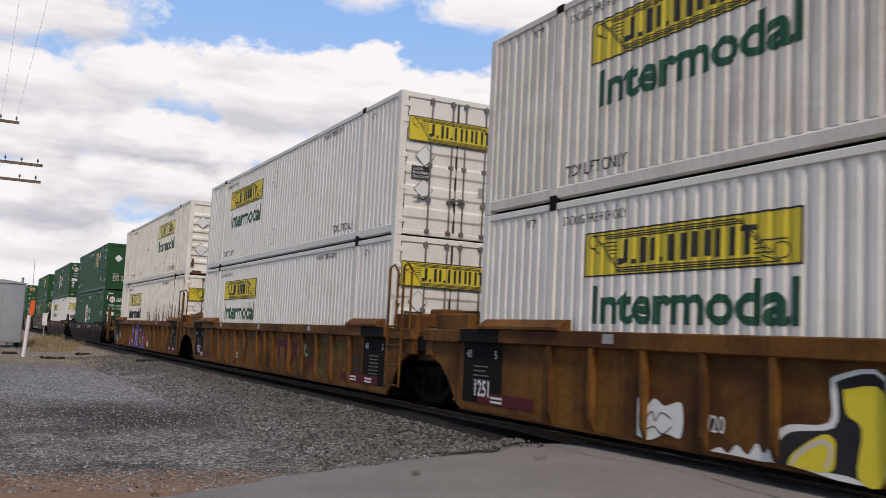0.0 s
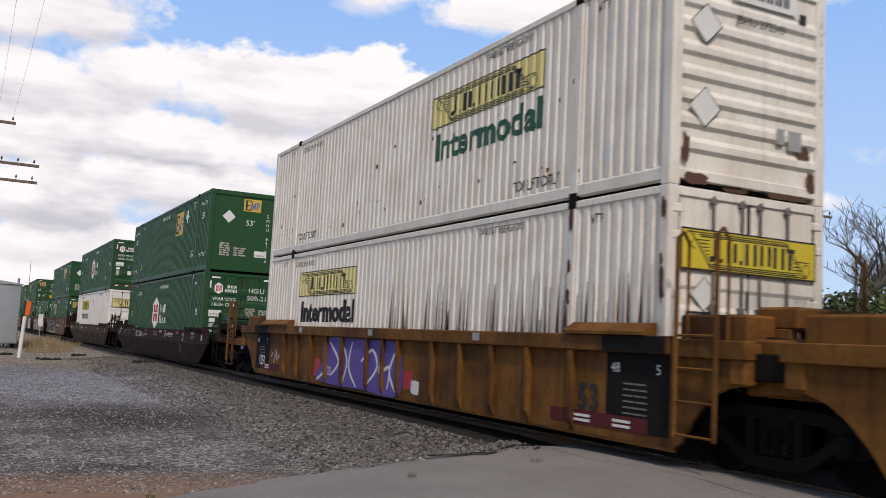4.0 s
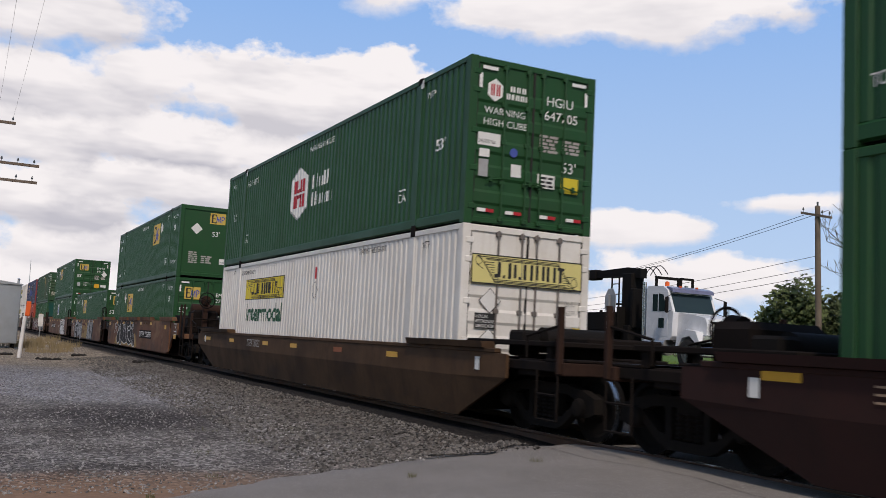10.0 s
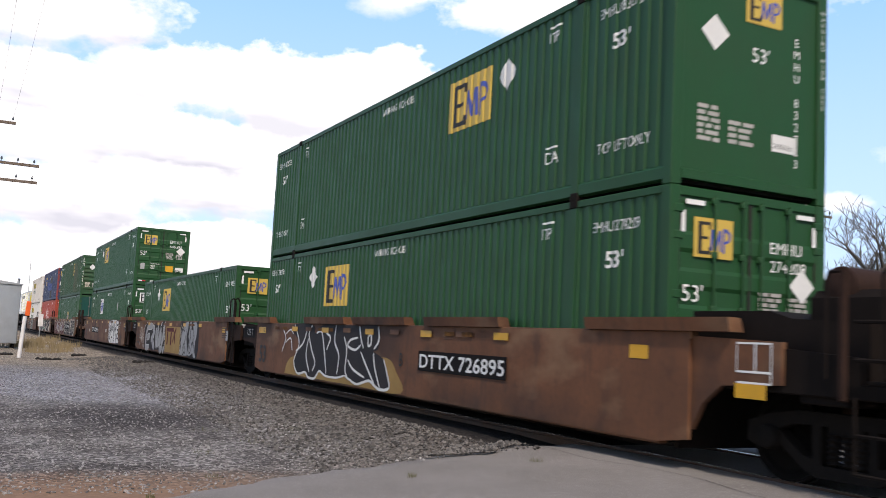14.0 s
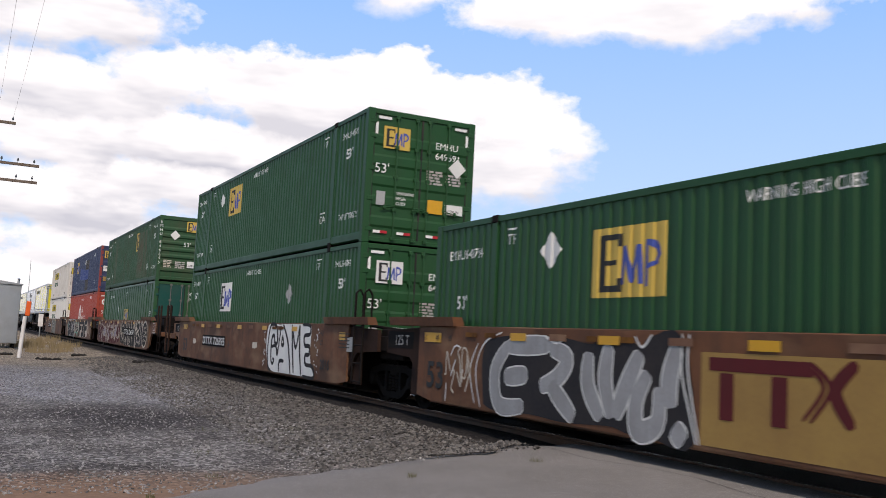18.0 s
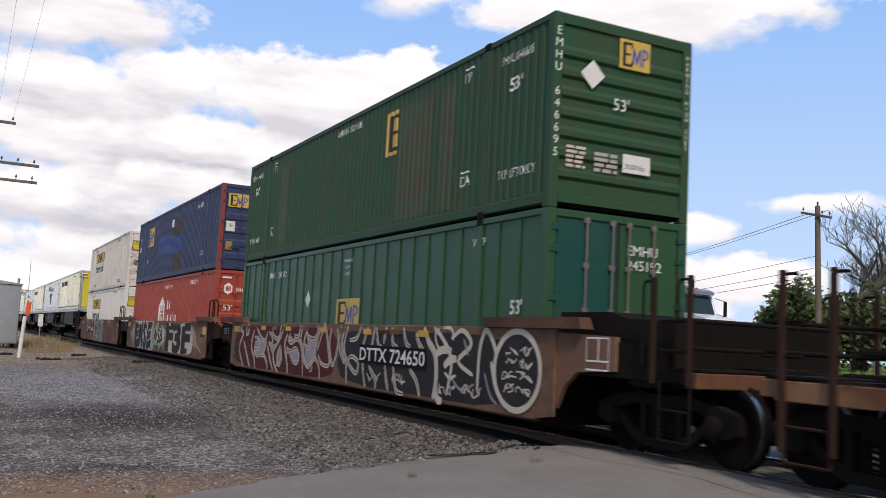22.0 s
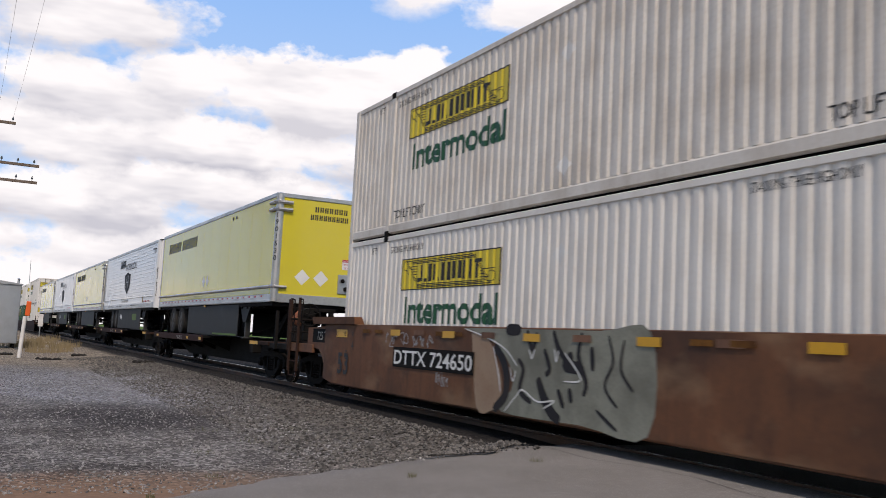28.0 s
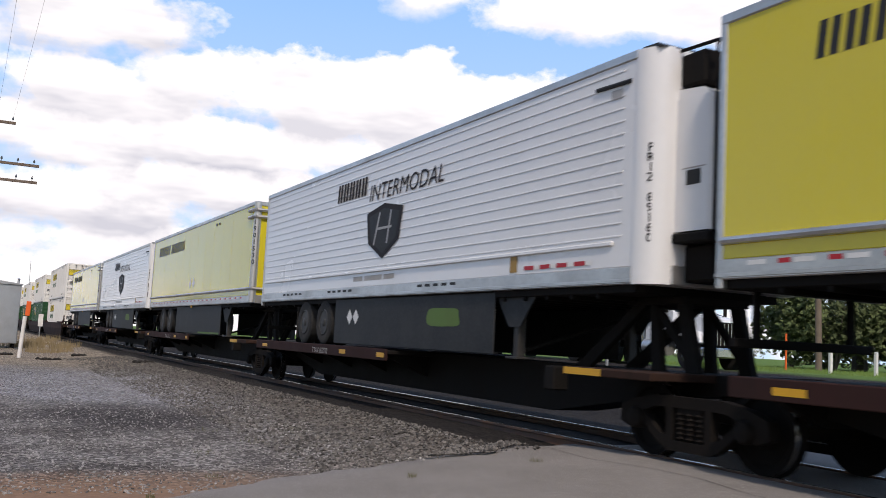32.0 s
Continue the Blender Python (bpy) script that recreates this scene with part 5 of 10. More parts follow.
# three joined ochre units with ribbed sides
ochre = {i: well_car(Y[i], "ribbed", M["ttx"], f, r, l, bogies=b) for i, f, r, l, b in (
    (1, "joint", "joint", "ochre ribbed well car with black stencil panel and yellow graffiti", ("rear",)),
    (2, "joint", "joint", "ochre ribbed well car with faded green graffiti", ("rear",)),
    (3, "joint", "coupler", "ochre ribbed well car with purple graffiti, end unit", ("rear",)))}
for i, car in ochre.items():
    for left, w in ((0.90, 1.16), (LEN + 0.2, 1.2)):
        spray(car, "ribbed", rect(w, 0.93), "panel", left, 0.31, 1, "stencil_panel", "black stencil panel with white print")
        on_side("stencil_panel", rect(w, 0.19), M["panel"], car, left, 1.25, 0.004, False, 1.52, "black painted band on the top chord")
        stencil_block(car, "ribbed", left - 0.34, 0.45, w - 0.72, 0.46, i, "dimink")
        stencil(car, "ribbed", "48", left - 0.1, 1.0, 0.17)
        stencil(car, "ribbed", "5", left - w + 0.22, 1.0, 0.17)
    stencil(car, "ribbed", "53", 1.48, 0.5, 0.46, "ink", bold=0.012)
    stencil(car, "ribbed", "1251", LEN - 0.20, 0.42, 0.34, "wink", 0.8, bold=0.006)
    spray(car, "ribbed", rect(2.0, 0.17), "wine", 2.1, 0.31, 2, "maroon_band", "worn maroon band")
    spray(car, "ribbed", rect(1.6, 0.17), "wine", LEN - 0.3, 0.31, 2, "maroon_band", "worn maroon band")
    for y in (1.55, 0.75, LEN - 0.7):
        spray(car, "ribbed", rect(0.34, 0.035), "label_w", y, 0.40, 4, "small_print")
        spray(car, "ribbed", rect(0.34, 0.035), "label_w", y, 0.34, 4, "small_print")
    for y in (4.2, 8.4, 12.6):
        on_side("label_strip", rect(0.22, 0.12), M["label_g"], car, y, 1.30, 0.008, False, 1.52, "pale label plate")
    stencil(car, "ribbed", "6/20", 10.92, 0.42, 0.26, "wink", 0.8)
# yellow, black and white graffiti on the first ochre unit
paint_field(ochre[1], "ribbed", 10.0, "wink", 3, [(0.07, 0.22), (0.08, 0.43), (0.27, 0.6), (0.75, 0.67), (0.77, 0.97), (0.82, 1.1), (1.34, 1.12), (1.34, 0.22), (0.31, 0.22)], "yellow, black and white graffiti")
paint_field(ochre[1], "ribbed", 9.9, "char", 3.6, [(0.03, 0.22), (0.05, 0.4), (0.22, 0.54), (0.71, 0.63), (0.75, 0.93), (0.76, 1.06), (1.24, 1.08), (1.24, 0.22), (0.85, 0.22), (0.13, 0.22)])
paint_field(ochre[1], "ribbed", 9.1, "lemon", 4.2, [(0.01, 0.98), (0.44, 0.98), (0.44, 0.22), (0.17, 0.22), (0.21, 0.64), (0.05, 0.76)])
paint_field(ochre[1], "ribbed", 9.8, "lemon", 4.2, [(0.07, 0.22), (0.15, 0.35), (0.47, 0.55), (0.61, 0.53), (0.63, 0.41), (0.56, 0.22)])
line_work(ochre[1], "ribbed", 9.7, 0.05, "cream", 4.8,
          [(0.01, 0.22), (0.14, 0.37), (0.39, 0.49), (0.48, 0.41), (0.42, 0.24)])
paint_field(ochre[1], "ribbed", 12.0, "label_w", 3, [(0.01, 0.25), (0.01, 0.68), (0.14, 0.58), (0.31, 0.7), (0.49, 0.63), (0.77, 0.68), (0.77, 0.31), (0.52, 0.32), (0.24, 0.22)], "white sprayed tag")
line_work(ochre[1], "ribbed", 11.9, 0.018, "char", 4,
          [(0.05, 0.43), (0.17, 0.55), (0.23, 0.45), (0.34, 0.55), (0.51, 0.49)],
          [(0.03, 0.3), (0.21, 0.38), (0.35, 0.31), (0.52, 0.41)])
paint_field(ochre[1], "ribbed", 10.8, "label_w", 3, [(0.03, 0.22), (0.17, 0.28), (0.29, 0.23), (0.41, 0.33), (0.56, 0.25), (0.68, 0.38), (0.77, 0.29), (0.87, 0.37), (0.87, 0.22), (0.37, 0.22)])
# faded red letters and a thin green tag on the second ochre unit
line_work(ochre[2], "ribbed", 6.9, 0.17, "wine", 1,
          [(0.02, 0.96), (0.95, 0.97), (1.35, 0.97)])
line_work(ochre[2], "ribbed", 6.6, 0.17, "wine", 1.3,
          [(0.01, 0.98), (0.02, 0.51)],
          [(0.58, 0.95), (0.56, 0.52)],
          [(1.05, 1.02), (1.29, 0.8), (1.56, 0.51)],
          [(1.55, 1.03), (1.33, 0.82), (1.05, 0.49)])
line_work(ochre[2], "ribbed", 5.6, 0.03, "char", 1.8,
          [(0.07, 1.04), (0.3, 0.82), (0.08, 0.51)],
          [(0.15, 1.05), (0.37, 0.82), (0.14, 0.5)])
line_work(ochre[2], "ribbed", 3.7, 0.035, "tag_green", 2,
          [(0.26, 1.1), (0.07, 0.99), (0.06, 0.74), (0.17, 0.49), (0.43, 0.41), (0.24, 0.37)],
          [(0.07, 1.05), (0.31, 1.12), (0.45, 1.08), (0.36, 0.88), (0.42, 0.73), (0.4, 0.45)],
          [(0.39, 0.51), (0.61, 0.35), (0.7, 0.27)],
          [(0.4, 1.01), (0.58, 1.15), (0.61, 1.05)])
line_work(ochre[2], "ribbed", 2.7, 0.035, "tag_green", 2,
          [(0.08, 1.02), (0.22, 1.06), (0.46, 1.02), (0.58, 0.99)],
          [(0.13, 1.04), (0.12, 0.87), (0.19, 0.69), (0.28, 0.76)],
          [(0.43, 1.07), (0.45, 0.87), (0.47, 0.7), (0.54, 0.74)],
          [(0.41, 0.74), (0.54, 0.76)],
          [(0.15, 0.73), (0.25, 0.7)])
paint_field(ochre[2], "ribbed", 4.7, "sage", 0.4, [(0.09, 1.0), (0.27, 0.97), (0.21, 0.81), (0.39, 0.78), (0.33, 0.7), (0.15, 0.73)])
tag(ochre[2], "ribbed", 10.2, 0.4, 0.7, 0.6, "char", 77, 4, 0.03)
# purple and white letters on the third ochre unit
paint_field(ochre[3], "ribbed", 11.4, "purple", 3, [(0.32, 0.69), (0.51, 1.19), (2.76, 1.22), (4.25, 1.14), (4.4, 0.25), (2.62, 0.23), (0.03, 0.27)], "purple and white graffiti block")
line_work(ochre[3], "ribbed", 11.5, 0.07, "label_w", 4,
          [(0.46, 1.03), (0.65, 0.57), (0.05, 0.27)],
          [(0.8, 1.13), (1.38, 0.73), (0.93, 0.41)],
          [(1.47, 1.2), (1.87, 0.75), (1.63, 0.27)],
          [(2.12, 1.16), (1.98, 0.64), (2.42, 0.26)],
          [(2.63, 0.78), (3.18, 1.02), (3.45, 0.71), (2.99, 0.36)],
          [(3.71, 1.09), (3.57, 0.61), (4.03, 0.73), (3.96, 0.31)],
          [(4.25, 1.0), (4.04, 0.63), (4.34, 0.29)])
spray(ochre[3], "ribbed", blot(0.5, 0.5, 36, rough=0.3), "redi", 11.7, 0.3, 2)
spray(ochre[3], "ribbed", blot(0.5, 0.4, 37, rough=0.3), "redi", 6.9, 0.35, 2)
spray(ochre[3], "ribbed", blot(0.4, 0.3, 38, rough=0.3), "label_w", 6.55, 0.28, 2)
tag(ochre[3], "ribbed", LEN - 1.2, 0.5, 0.8, 0.4, "label_w", 39, 3, 0.015)
for i in (1, 2):
    for tier in (LOW, UPP):
        wp = M["white_dull" if (i, tier) == (1, UPP) else "white"]
        c = container(Y[i], tier, wp, "doors", "white corrugated steel container with yellow sign, Intermodal lettering", frame_paint=wp)
        jbh_marks(c, tier)
        if i == 2:
            for z in ((2.2, 0.6) if tier == UPP else (1.65,)):
                side_placard(c, 8.45, z)
        jbh_end(c, "289110" if tier == UPP else "264583")
c = container(Y[3], LOW, M["white_old"], "doors", "worn rust-streaked white container in the well car")
jbh_marks(c, LOW, 13.5, old=True)
jbh_end(c, "271806")
c = container(Y[3], UPP, M["white_old"], "ribs", "worn white container with ribbed end wall, stacked on top")
jbh_marks(c, UPP, 6.55, pale=True)
low_old = [o for o in bpy.data.objects if o.name.startswith("container") and not o.parent][-2]
rnd = random.Random(14)
for k in range(300):
    # water runs down the slanting flanks of the folds
    y = rnd.choice((rnd.uniform(0.3, 3.0), rnd.uniform(1.5, 8.0), rnd.uniform(1.5, 11.5)))
    y = (math.floor(y / PITCH) + rnd.choice((0.98, 1.02, 0.96, 0.38, 1.20))) * PITCH - SHIFT
    h = rnd.choice((rnd.uniform(0.2, 0.8), rnd.uniform(0.5, 1.7))) * (1.0 if y < 8 else 0.6)
    w = rnd.uniform(0.03, 0.065)
    foot = rnd.uniform(0.26, 0.4)
    streak = [(0, 0), (w, 0), (w * rnd.uniform(0.6, 1.2), h * 0.3), (w * rnd.uniform(0.5, 1.0), h * 0.6), (w * 0.5, h), (w * 0.35, h * 0.97), (w * rnd.uniform(0, 0.3), h * 0.55), (w * rnd.uniform(-0.1, 0.2), h * 0.3)]
    on_side("rust_streak", flat_shape(streak), M["rust_wash"], low_old, y, foot)
for y in (0.0, 1.9):
    for k in range(5):
        z = 0.3 + 0.5 * k + rnd.uniform(0, 0.2)
        on_side("rust_streak", blot(rnd.uniform(0.05, 0.12), rnd.uniform(0.2, 0.6), 300 + k, 12, 0.4), M["rust"], low_old, y + 0.15, z, 0.003, False, HALF)
rnd = random.Random(4)
for _ in range(46):
    y, z = rnd.choice((rnd.uniform(6, 15.8), rnd.uniform(0.3, 15.8))), rnd.choice((0.3, 0.3, 1.3)) + rnd.random() * 0.5
    on_side("rust_spot", blot(rnd.uniform(0.03, 0.09), rnd.uniform(0.05, 0.16), rnd.random(), 10, 0.5), M["rust"], c, y, z)
end_word(c, "JBHU 272349", -0.3, 2.16, 0.16, "ink", 0.95, -0.003)
for z in (2.05, 1.0):
    framed_placard(c, 0.25, -0.78, z, -0.004)
sg = on_end("sign_panel", rect(1.1, 0.3), M["label_w"], c, -0.35, 2.45, -0.004, "white sign panel with dark bars")
on_end("name_bar", strokes((0.1, 0.1, 0.12, 0.12, 0.12, 0.1), 0.14, 0.03), M["ink"], sg, -0.2, 2.52, -0.007)
on_end("sticker", rect(0.12, 0.14), M["ink"], c, 0.8, 2.36, -0.004, "black sticker")
for x, z, w, h in ((-1.14, 0.02, 0.5, 0.26), (-1.13, 0.26, 0.14, 0.6), (0.2, 0.0, 0.9, 0.14), (0.95, 0.1, 0.18, 0.5), (0.75, 0.55, 0.3, 0.3), (-0.5, 0.0, 0.5, 0.08)):
    on_end("rust_patch", blot(w, h * 0.7, int(100 * (x + z + 9)), 30, 0.35), M["rust_wash"], c, x, z, -0.001, "dark rust and soot patch")
on_end("sticker", rect(0.14, 0.2), M["label_g"], c, 0.42, 0.72, -0.004, "grey sticker")
on_end("sticker", rect(0.24, 0.26), M["label_g"], c, 0.62, 0.66, -0.004, "torn grey sticker")
upright(c, "JBHU 272349", 1.21, 2.5, 0.12, -0.003, "gink")

# two single brown cars with low smooth sides
fec = well_car(Y[4], "low", M["fec"], "coupler", "coupler", "dark brown low-sided well car with white lettering", inner=M["endsteel"])
stencil(fec, "low", "FEC  72094", 12.17, 0.81, 0.34, "wink", 1.08)
ring = [(0.17 * math.cos(k * math.pi / 10), 0.17 * math.sin(k * math.pi / 10)) for k in range(21)]
spray(fec, "low", ribbon(ring, 0.015), "wink", 10.11, 0.97, 4, "stencil_ring", "white stencilled ring")
for y, z, w, h, m in ((5.02, 0.90, 1.3, 0.10, "wink"), (5.02, 0.86, 1.3, 0.018, "wink")):
    spray(fec, "low", rect(w, h * 0.7), "gink", y, z + 0.07, 4, "name_bar", "pale bar in place of a name")
fec_ring = [(0.13 * math.cos(k * math.pi / 9), 0.13 * math.sin(k * math.pi / 9)) for k in range(19)]
spray(fec, "low", ribbon(fec_ring, 0.03), "wink", 5.22, 1.03, 4, "stencil_ring", "white stencilled ring")
for body, y, z, size in (("40", 1.98, 0.97, 0.17), ("20", 1.98, 0.79, 0.17)):
    stencil(fec, "low", body, y, z, size)
spray(fec, "low", rect(0.03, 0.2), "wink", 1.72, 0.9, 4, "stencil")
big = on_side("stencil", text_mesh("53", 0.40, None, 0.008), M["dttx_pale"], fec, 2.62, 0.42, 0.006, False, 1.50, "large faded 53")
for v in big.data.vertices:
    v.co.x += 0.219 * (0.74 - v.co.z)   # the lower half of the wall leans in
stencil(fec, "low", "PLATE", 10.21, 0.95, 0.07)
stencil(fec, "low", "H", 10.16, 0.85, 0.1)
spray(fec, "low", rect(0.58, 0.09), "label_g", 9.86, 0.88, 3, "name_bar", "pale bar in place of a name")
spray(fec, "low", rect(0.50, 0.04), "fec", 9.82, 0.905, 4, "name_bar")
tan = well_car(Y[5], "low", M["fec2"], "coupler", "coupler", "tan-brown low-sided well car with amber reflectors", inner=M["endsteel"])
for car in (fec, tan):
    # amber strips, some of them worn down to the rust
    for k, y in enumerate((16.9, 13.1, 9.9, 6.5, 3.2, 0.6) if car is fec else (17.2, 13.92, 10.5, 8.15, 5.2, 2.4)):
        worn = k in (1, 2, 4) if car is fec else k == 4
        on_side("reflector", rect(0.5 if car is fec else 0.9 if k == 0 else 0.5, 0.10), M["fresh_rust" if worn else "reflect"], car, y, 1.04 if car is fec else 0.93, 0.006, False, 1.50, "worn rusty reflector strip" if worn else "amber reflector strip")
    for y, w in ((15.6, 0.9), (14.2, 0.4), (7.8, 0.9), (4.6, 0.7), (0.6, 0.6)) if car is fec else ():
        stencil_block(car, "low", y, 0.85, w, 0.25, int(y * 7), "tanp")
    for y in (-1.0, LEN + 0.9):
        spray(car, "low", rect(0.14, 0.2), "label_w", y, 0.86, 4, "placard_holder", "white card in a holder")
stencil(tan, "low", "TTPX 78022", 12.0, 0.86, 0.28, "gink", 0.86)
c = container(Y[4], LOW, M["green"], "doors", "green corrugated container with white six-sided sign")
hub_sign(c, 9.62, 1.20 - LOW)
hub_words(c, "HGIU 509621")
hub_end(c, "HGIU", "509621")
c = container(Y[4], UPP, M["green"], "head", "green corrugated container with yellow sign, stacked on top")
emp_marks(c, 5.95, 4.9 - UPP, diamond_at=3.84, code="EMHU 651706")
emp_head(c, "EMHU 651706")
c = container(Y[5], LOW, M["white"], "doors", "clean white container with yellow sign in the well car")
jbh_marks(c, LOW)
side_placard(c, 7.3, 1.95, 0.2)
on_side("placard_tag", rect(0.07, 0.28), M["redi"], c, 7.33, 2.22, 0.006, label="narrow red strip")
jbh_end(c, "286275", True)
c = container(Y[5], UPP, M["green"], "doors", "green corrugated container with white six-sided sign, stacked on top")
hub_sign(c, 9.62, 4.15 - UPP)
hub_words(c, "HGIU 647705")
hub_end(c, "HGIU", "647705")

# three joined rust-brown units
rust_cars = {i: well_car(Y[i], "smooth", M["dttx"], f, r, l, bogies=b, inner=M["endsteel"], extra=(9.7, 6.7, 3.4) if i == 6 else ()) for i, f, r, l, b in (
    (6, "coupler", "joint", "rust-brown smooth-sided well car with black graffiti", ("front", "rear")),
    (7, "joint", "joint", "rust-brown well car with white graffiti and ochre panel", ("rear",)),
    (8, "joint", "coupler", "rust-brown well car with white block-letter graffiti", ("rear",)))}
faded_cars = {i: well_car(Y[i], "smooth", M["dttx_pale" if i != 11 else "dttx"], f, r, l, bogies=b, inner=M["endsteel"]) for i, f, r, l, b in (
    (9, "coupler", "joint", "faded rust well car covered in dark and lilac graffiti", ("front", "rear")),
    (10, "joint", "joint", "faded rust well car with black and mint letter graffiti", ("rear",)),
    (11, "joint", "coupler", "rust-brown well car with dark squiggle graffiti", ("rear",)))}
for i, car in {**rust_cars, **faded_cars}.items():
    reflectors(car, "smooth", (13.2, 11.1, 8.6, 6.1, 3.6), 1.32)
    for y in (12.2, 9.8, 7.4, 4.8):
        on_side("label_strip", rect(0.4, 0.09), M["dttx_pale"], car, y, 1.34, 0.020, False, 1.49)
    stencil(car, "smooth", "53", LEN - 0.28, 0.50, 0.60, "ink", 1.1, bold=0.012)
    spray(car, "smooth", rect(0.62, 0.16), "reflect", LEN - 0.12, 1.24, 2, "stencil_panel", "faded orange stencil panel")
    for k, body in enumerate(("53", "48", "45")):
        stencil(car, "smooth", body, LEN - 0.1 - 0.45 * k, 1.27, 0.13, "ink")
    on_side("stencil_panel", rect(1.1, 0.30), M["panel"], car, LEN + 1.50, 1.10, 0.006, False, 1.45, "black stencil panel")
    on_side("stencil", text_mesh("125 T", 0.26, None, 0.0, 1.0), M["gink"], car, LEN + 1.15, 1.16, 0.010, False, 1.45)
    if i not in (6, 10):
        stencil_block(car, "smooth", 0.4, 0.95, 0.6, 0.4, i, "ink")
    if i in (6, 9):
        frame_line = [(0, 0), (0.46, 0), (0.46, 0.40), (0, 0.40), (0, 0.11), (0.46, 0.11), (0.25, 0.11), (0.25, 0.40)]
        on_side("inspection_box", ribbon(frame_line, 0.025), M["wink"], car, -1.27, 1.0, 0.006, False, 1.45, "white stencilled inspection box")
    elif i != 10:
        spray(car, "smooth", rect(0.30, 0.30), "label_g", -0.05, 0.95, 1, "inspection_box", "stencilled inspection box")
    on_side("reflector", rect(*((0.55, 0.26) if i == 10 else (0.34, 0.16))), M["reflect"], car, 0.42, 1.08 if i == 10 else 1.18, 0.006, False, 1.49, "amber reflector")
    for yy in (LEN - 1.6, LEN - 4.8, 5.2):
        for k in range(2):
            on_side("rivet_plate", rect(0.35, 0.07), M["ttx"], car, yy - 0.6 * k, 1.35, 0.0205, False, 1.49)
k6 = rust_cars[6]
# black letters with white rims
paint_field(k6, "smooth", 13.7, "ochre", 0, [(0.06, 0.3), (0.48, 0.69), (2.11, 0.82), (4.67, 0.86), (6.16, 0.9), (6.61, 0.68), (6.87, 0.29), (4.73, 0.29), (2.17, 0.29)], "ochre underpaint")
paint_field(k6, "smooth", 13.1, "char", 2, [(0.05, 1.26), (0.07, 1.49), (1.35, 1.49), (1.56, 1.29), (2.05, 1.49), (2.86, 1.49), (3.53, 1.49), (4.17, 1.49), (5.12, 1.49), (5.18, 1.07), (4.95, 1.0), (5.45, 0.87), (5.62, 0.65), (5.76, 0.36), (5.34, 0.29), (5.07, 0.36), (4.78, 0.43), (4.2, 0.33), (3.8, 0.39), (3.49, 0.46), (3.03, 0.39), (2.37, 0.39), (1.96, 0.47), (1.67, 0.3), (1.24, 0.3), (1.0, 0.4), (0.47, 0.35), (0.16, 0.63), (0.47, 1.05)], "black graffiti letters with white rims")
line_work(k6, "smooth", 13.1, 0.055, "label_w", 3,
          [(0.07, 1.48), (0.47, 1.05), (0.16, 0.63), (0.47, 0.35), (1.0, 0.4), (1.24, 0.3), (1.67, 0.3), (1.96, 0.47), (2.37, 0.39), (3.03, 0.39), (3.49, 0.46)],
          [(3.49, 0.46), (3.8, 0.39), (4.2, 0.33), (4.78, 0.43), (5.07, 0.36), (5.34, 0.3), (5.76, 0.36), (5.62, 0.65), (5.45, 0.87)],
          [(1.03, 1.43), (0.76, 1.06), (0.26, 0.86)],
          [(1.36, 1.48), (1.14, 1.28), (1.39, 0.91), (1.65, 0.65), (1.49, 0.44)],
          [(1.13, 1.19), (1.02, 0.79), (1.29, 0.42)],
          [(1.66, 1.3), (1.99, 1.32), (2.24, 0.85), (2.41, 0.43)],
          [(2.27, 1.31), (2.55, 1.21), (2.35, 0.95)],
          [(2.86, 1.48), (2.82, 1.14), (3.11, 0.85), (3.04, 0.46)],
          [(3.35, 1.25), (3.54, 1.0), (3.51, 0.58), (3.66, 0.44)],
          [(4.12, 1.25), (3.72, 1.19), (3.6, 1.07), (4.0, 1.0), (4.29, 1.11)],
          [(4.18, 1.48), (4.27, 1.25), (4.44, 1.04)],
          [(5.12, 1.48), (5.18, 1.22), (4.95, 1.04)],
          [(4.65, 1.28), (4.79, 1.32), (4.8, 1.14), (4.66, 1.11), (4.65, 1.28)],
          [(3.63, 0.79), (3.94, 0.61), (4.56, 0.48)],
          [(4.3, 0.97), (4.69, 0.66), (5.07, 0.38)],
          [(4.95, 0.98), (5.06, 0.68), (5.34, 0.33)])
line_work(k6, "smooth", 14.0, 0.04, "label_w", 3,
          [(0.1, 1.35), (0.32, 1.14), (0.07, 0.81)],
          [(0.33, 1.25), (0.68, 1.36), (0.9, 1.26)],
          [(0.34, 1.04), (0.71, 1.15), (0.88, 0.85)])
on_side("reflector", rect(0.42, 0.15), M["reflect"], k6, -1.25, 0.84, 0.006, False, 1.45, "amber reflector")
part("air_tank", Geo().lathe([(-0.6, 0.05), (-0.56, 0.2), (0.56, 0.2), (0.6, 0.05)], (-0.5, -2.2, 1.98), "x", 18), M["endsteel"], k6, "brown air tank", smooth=True)
number_board(k6, "smooth", "DTTX 726895", 6.15, 0.74, 2.95, 0.34)
stencil(k6, "smooth", "B", 6.95, 0.78, 0.34, "ink")
k7 = rust_cars[7]
spray(k7, "smooth", rect(2.75, 0.98), "ochre", 9.28, 0.31, 1, "ochre_panel", "ochre repainted panel with dark red bars")
for x, w in ((9.16, 1.36), (9.0, 0.2), (8.3, 0.2)):
    spray(k7, "smooth", rect(w, 0.14 if w > 1 else 0.48), "wine", x, 1.10 if w > 1 else 0.60, 3, "sign_bar")
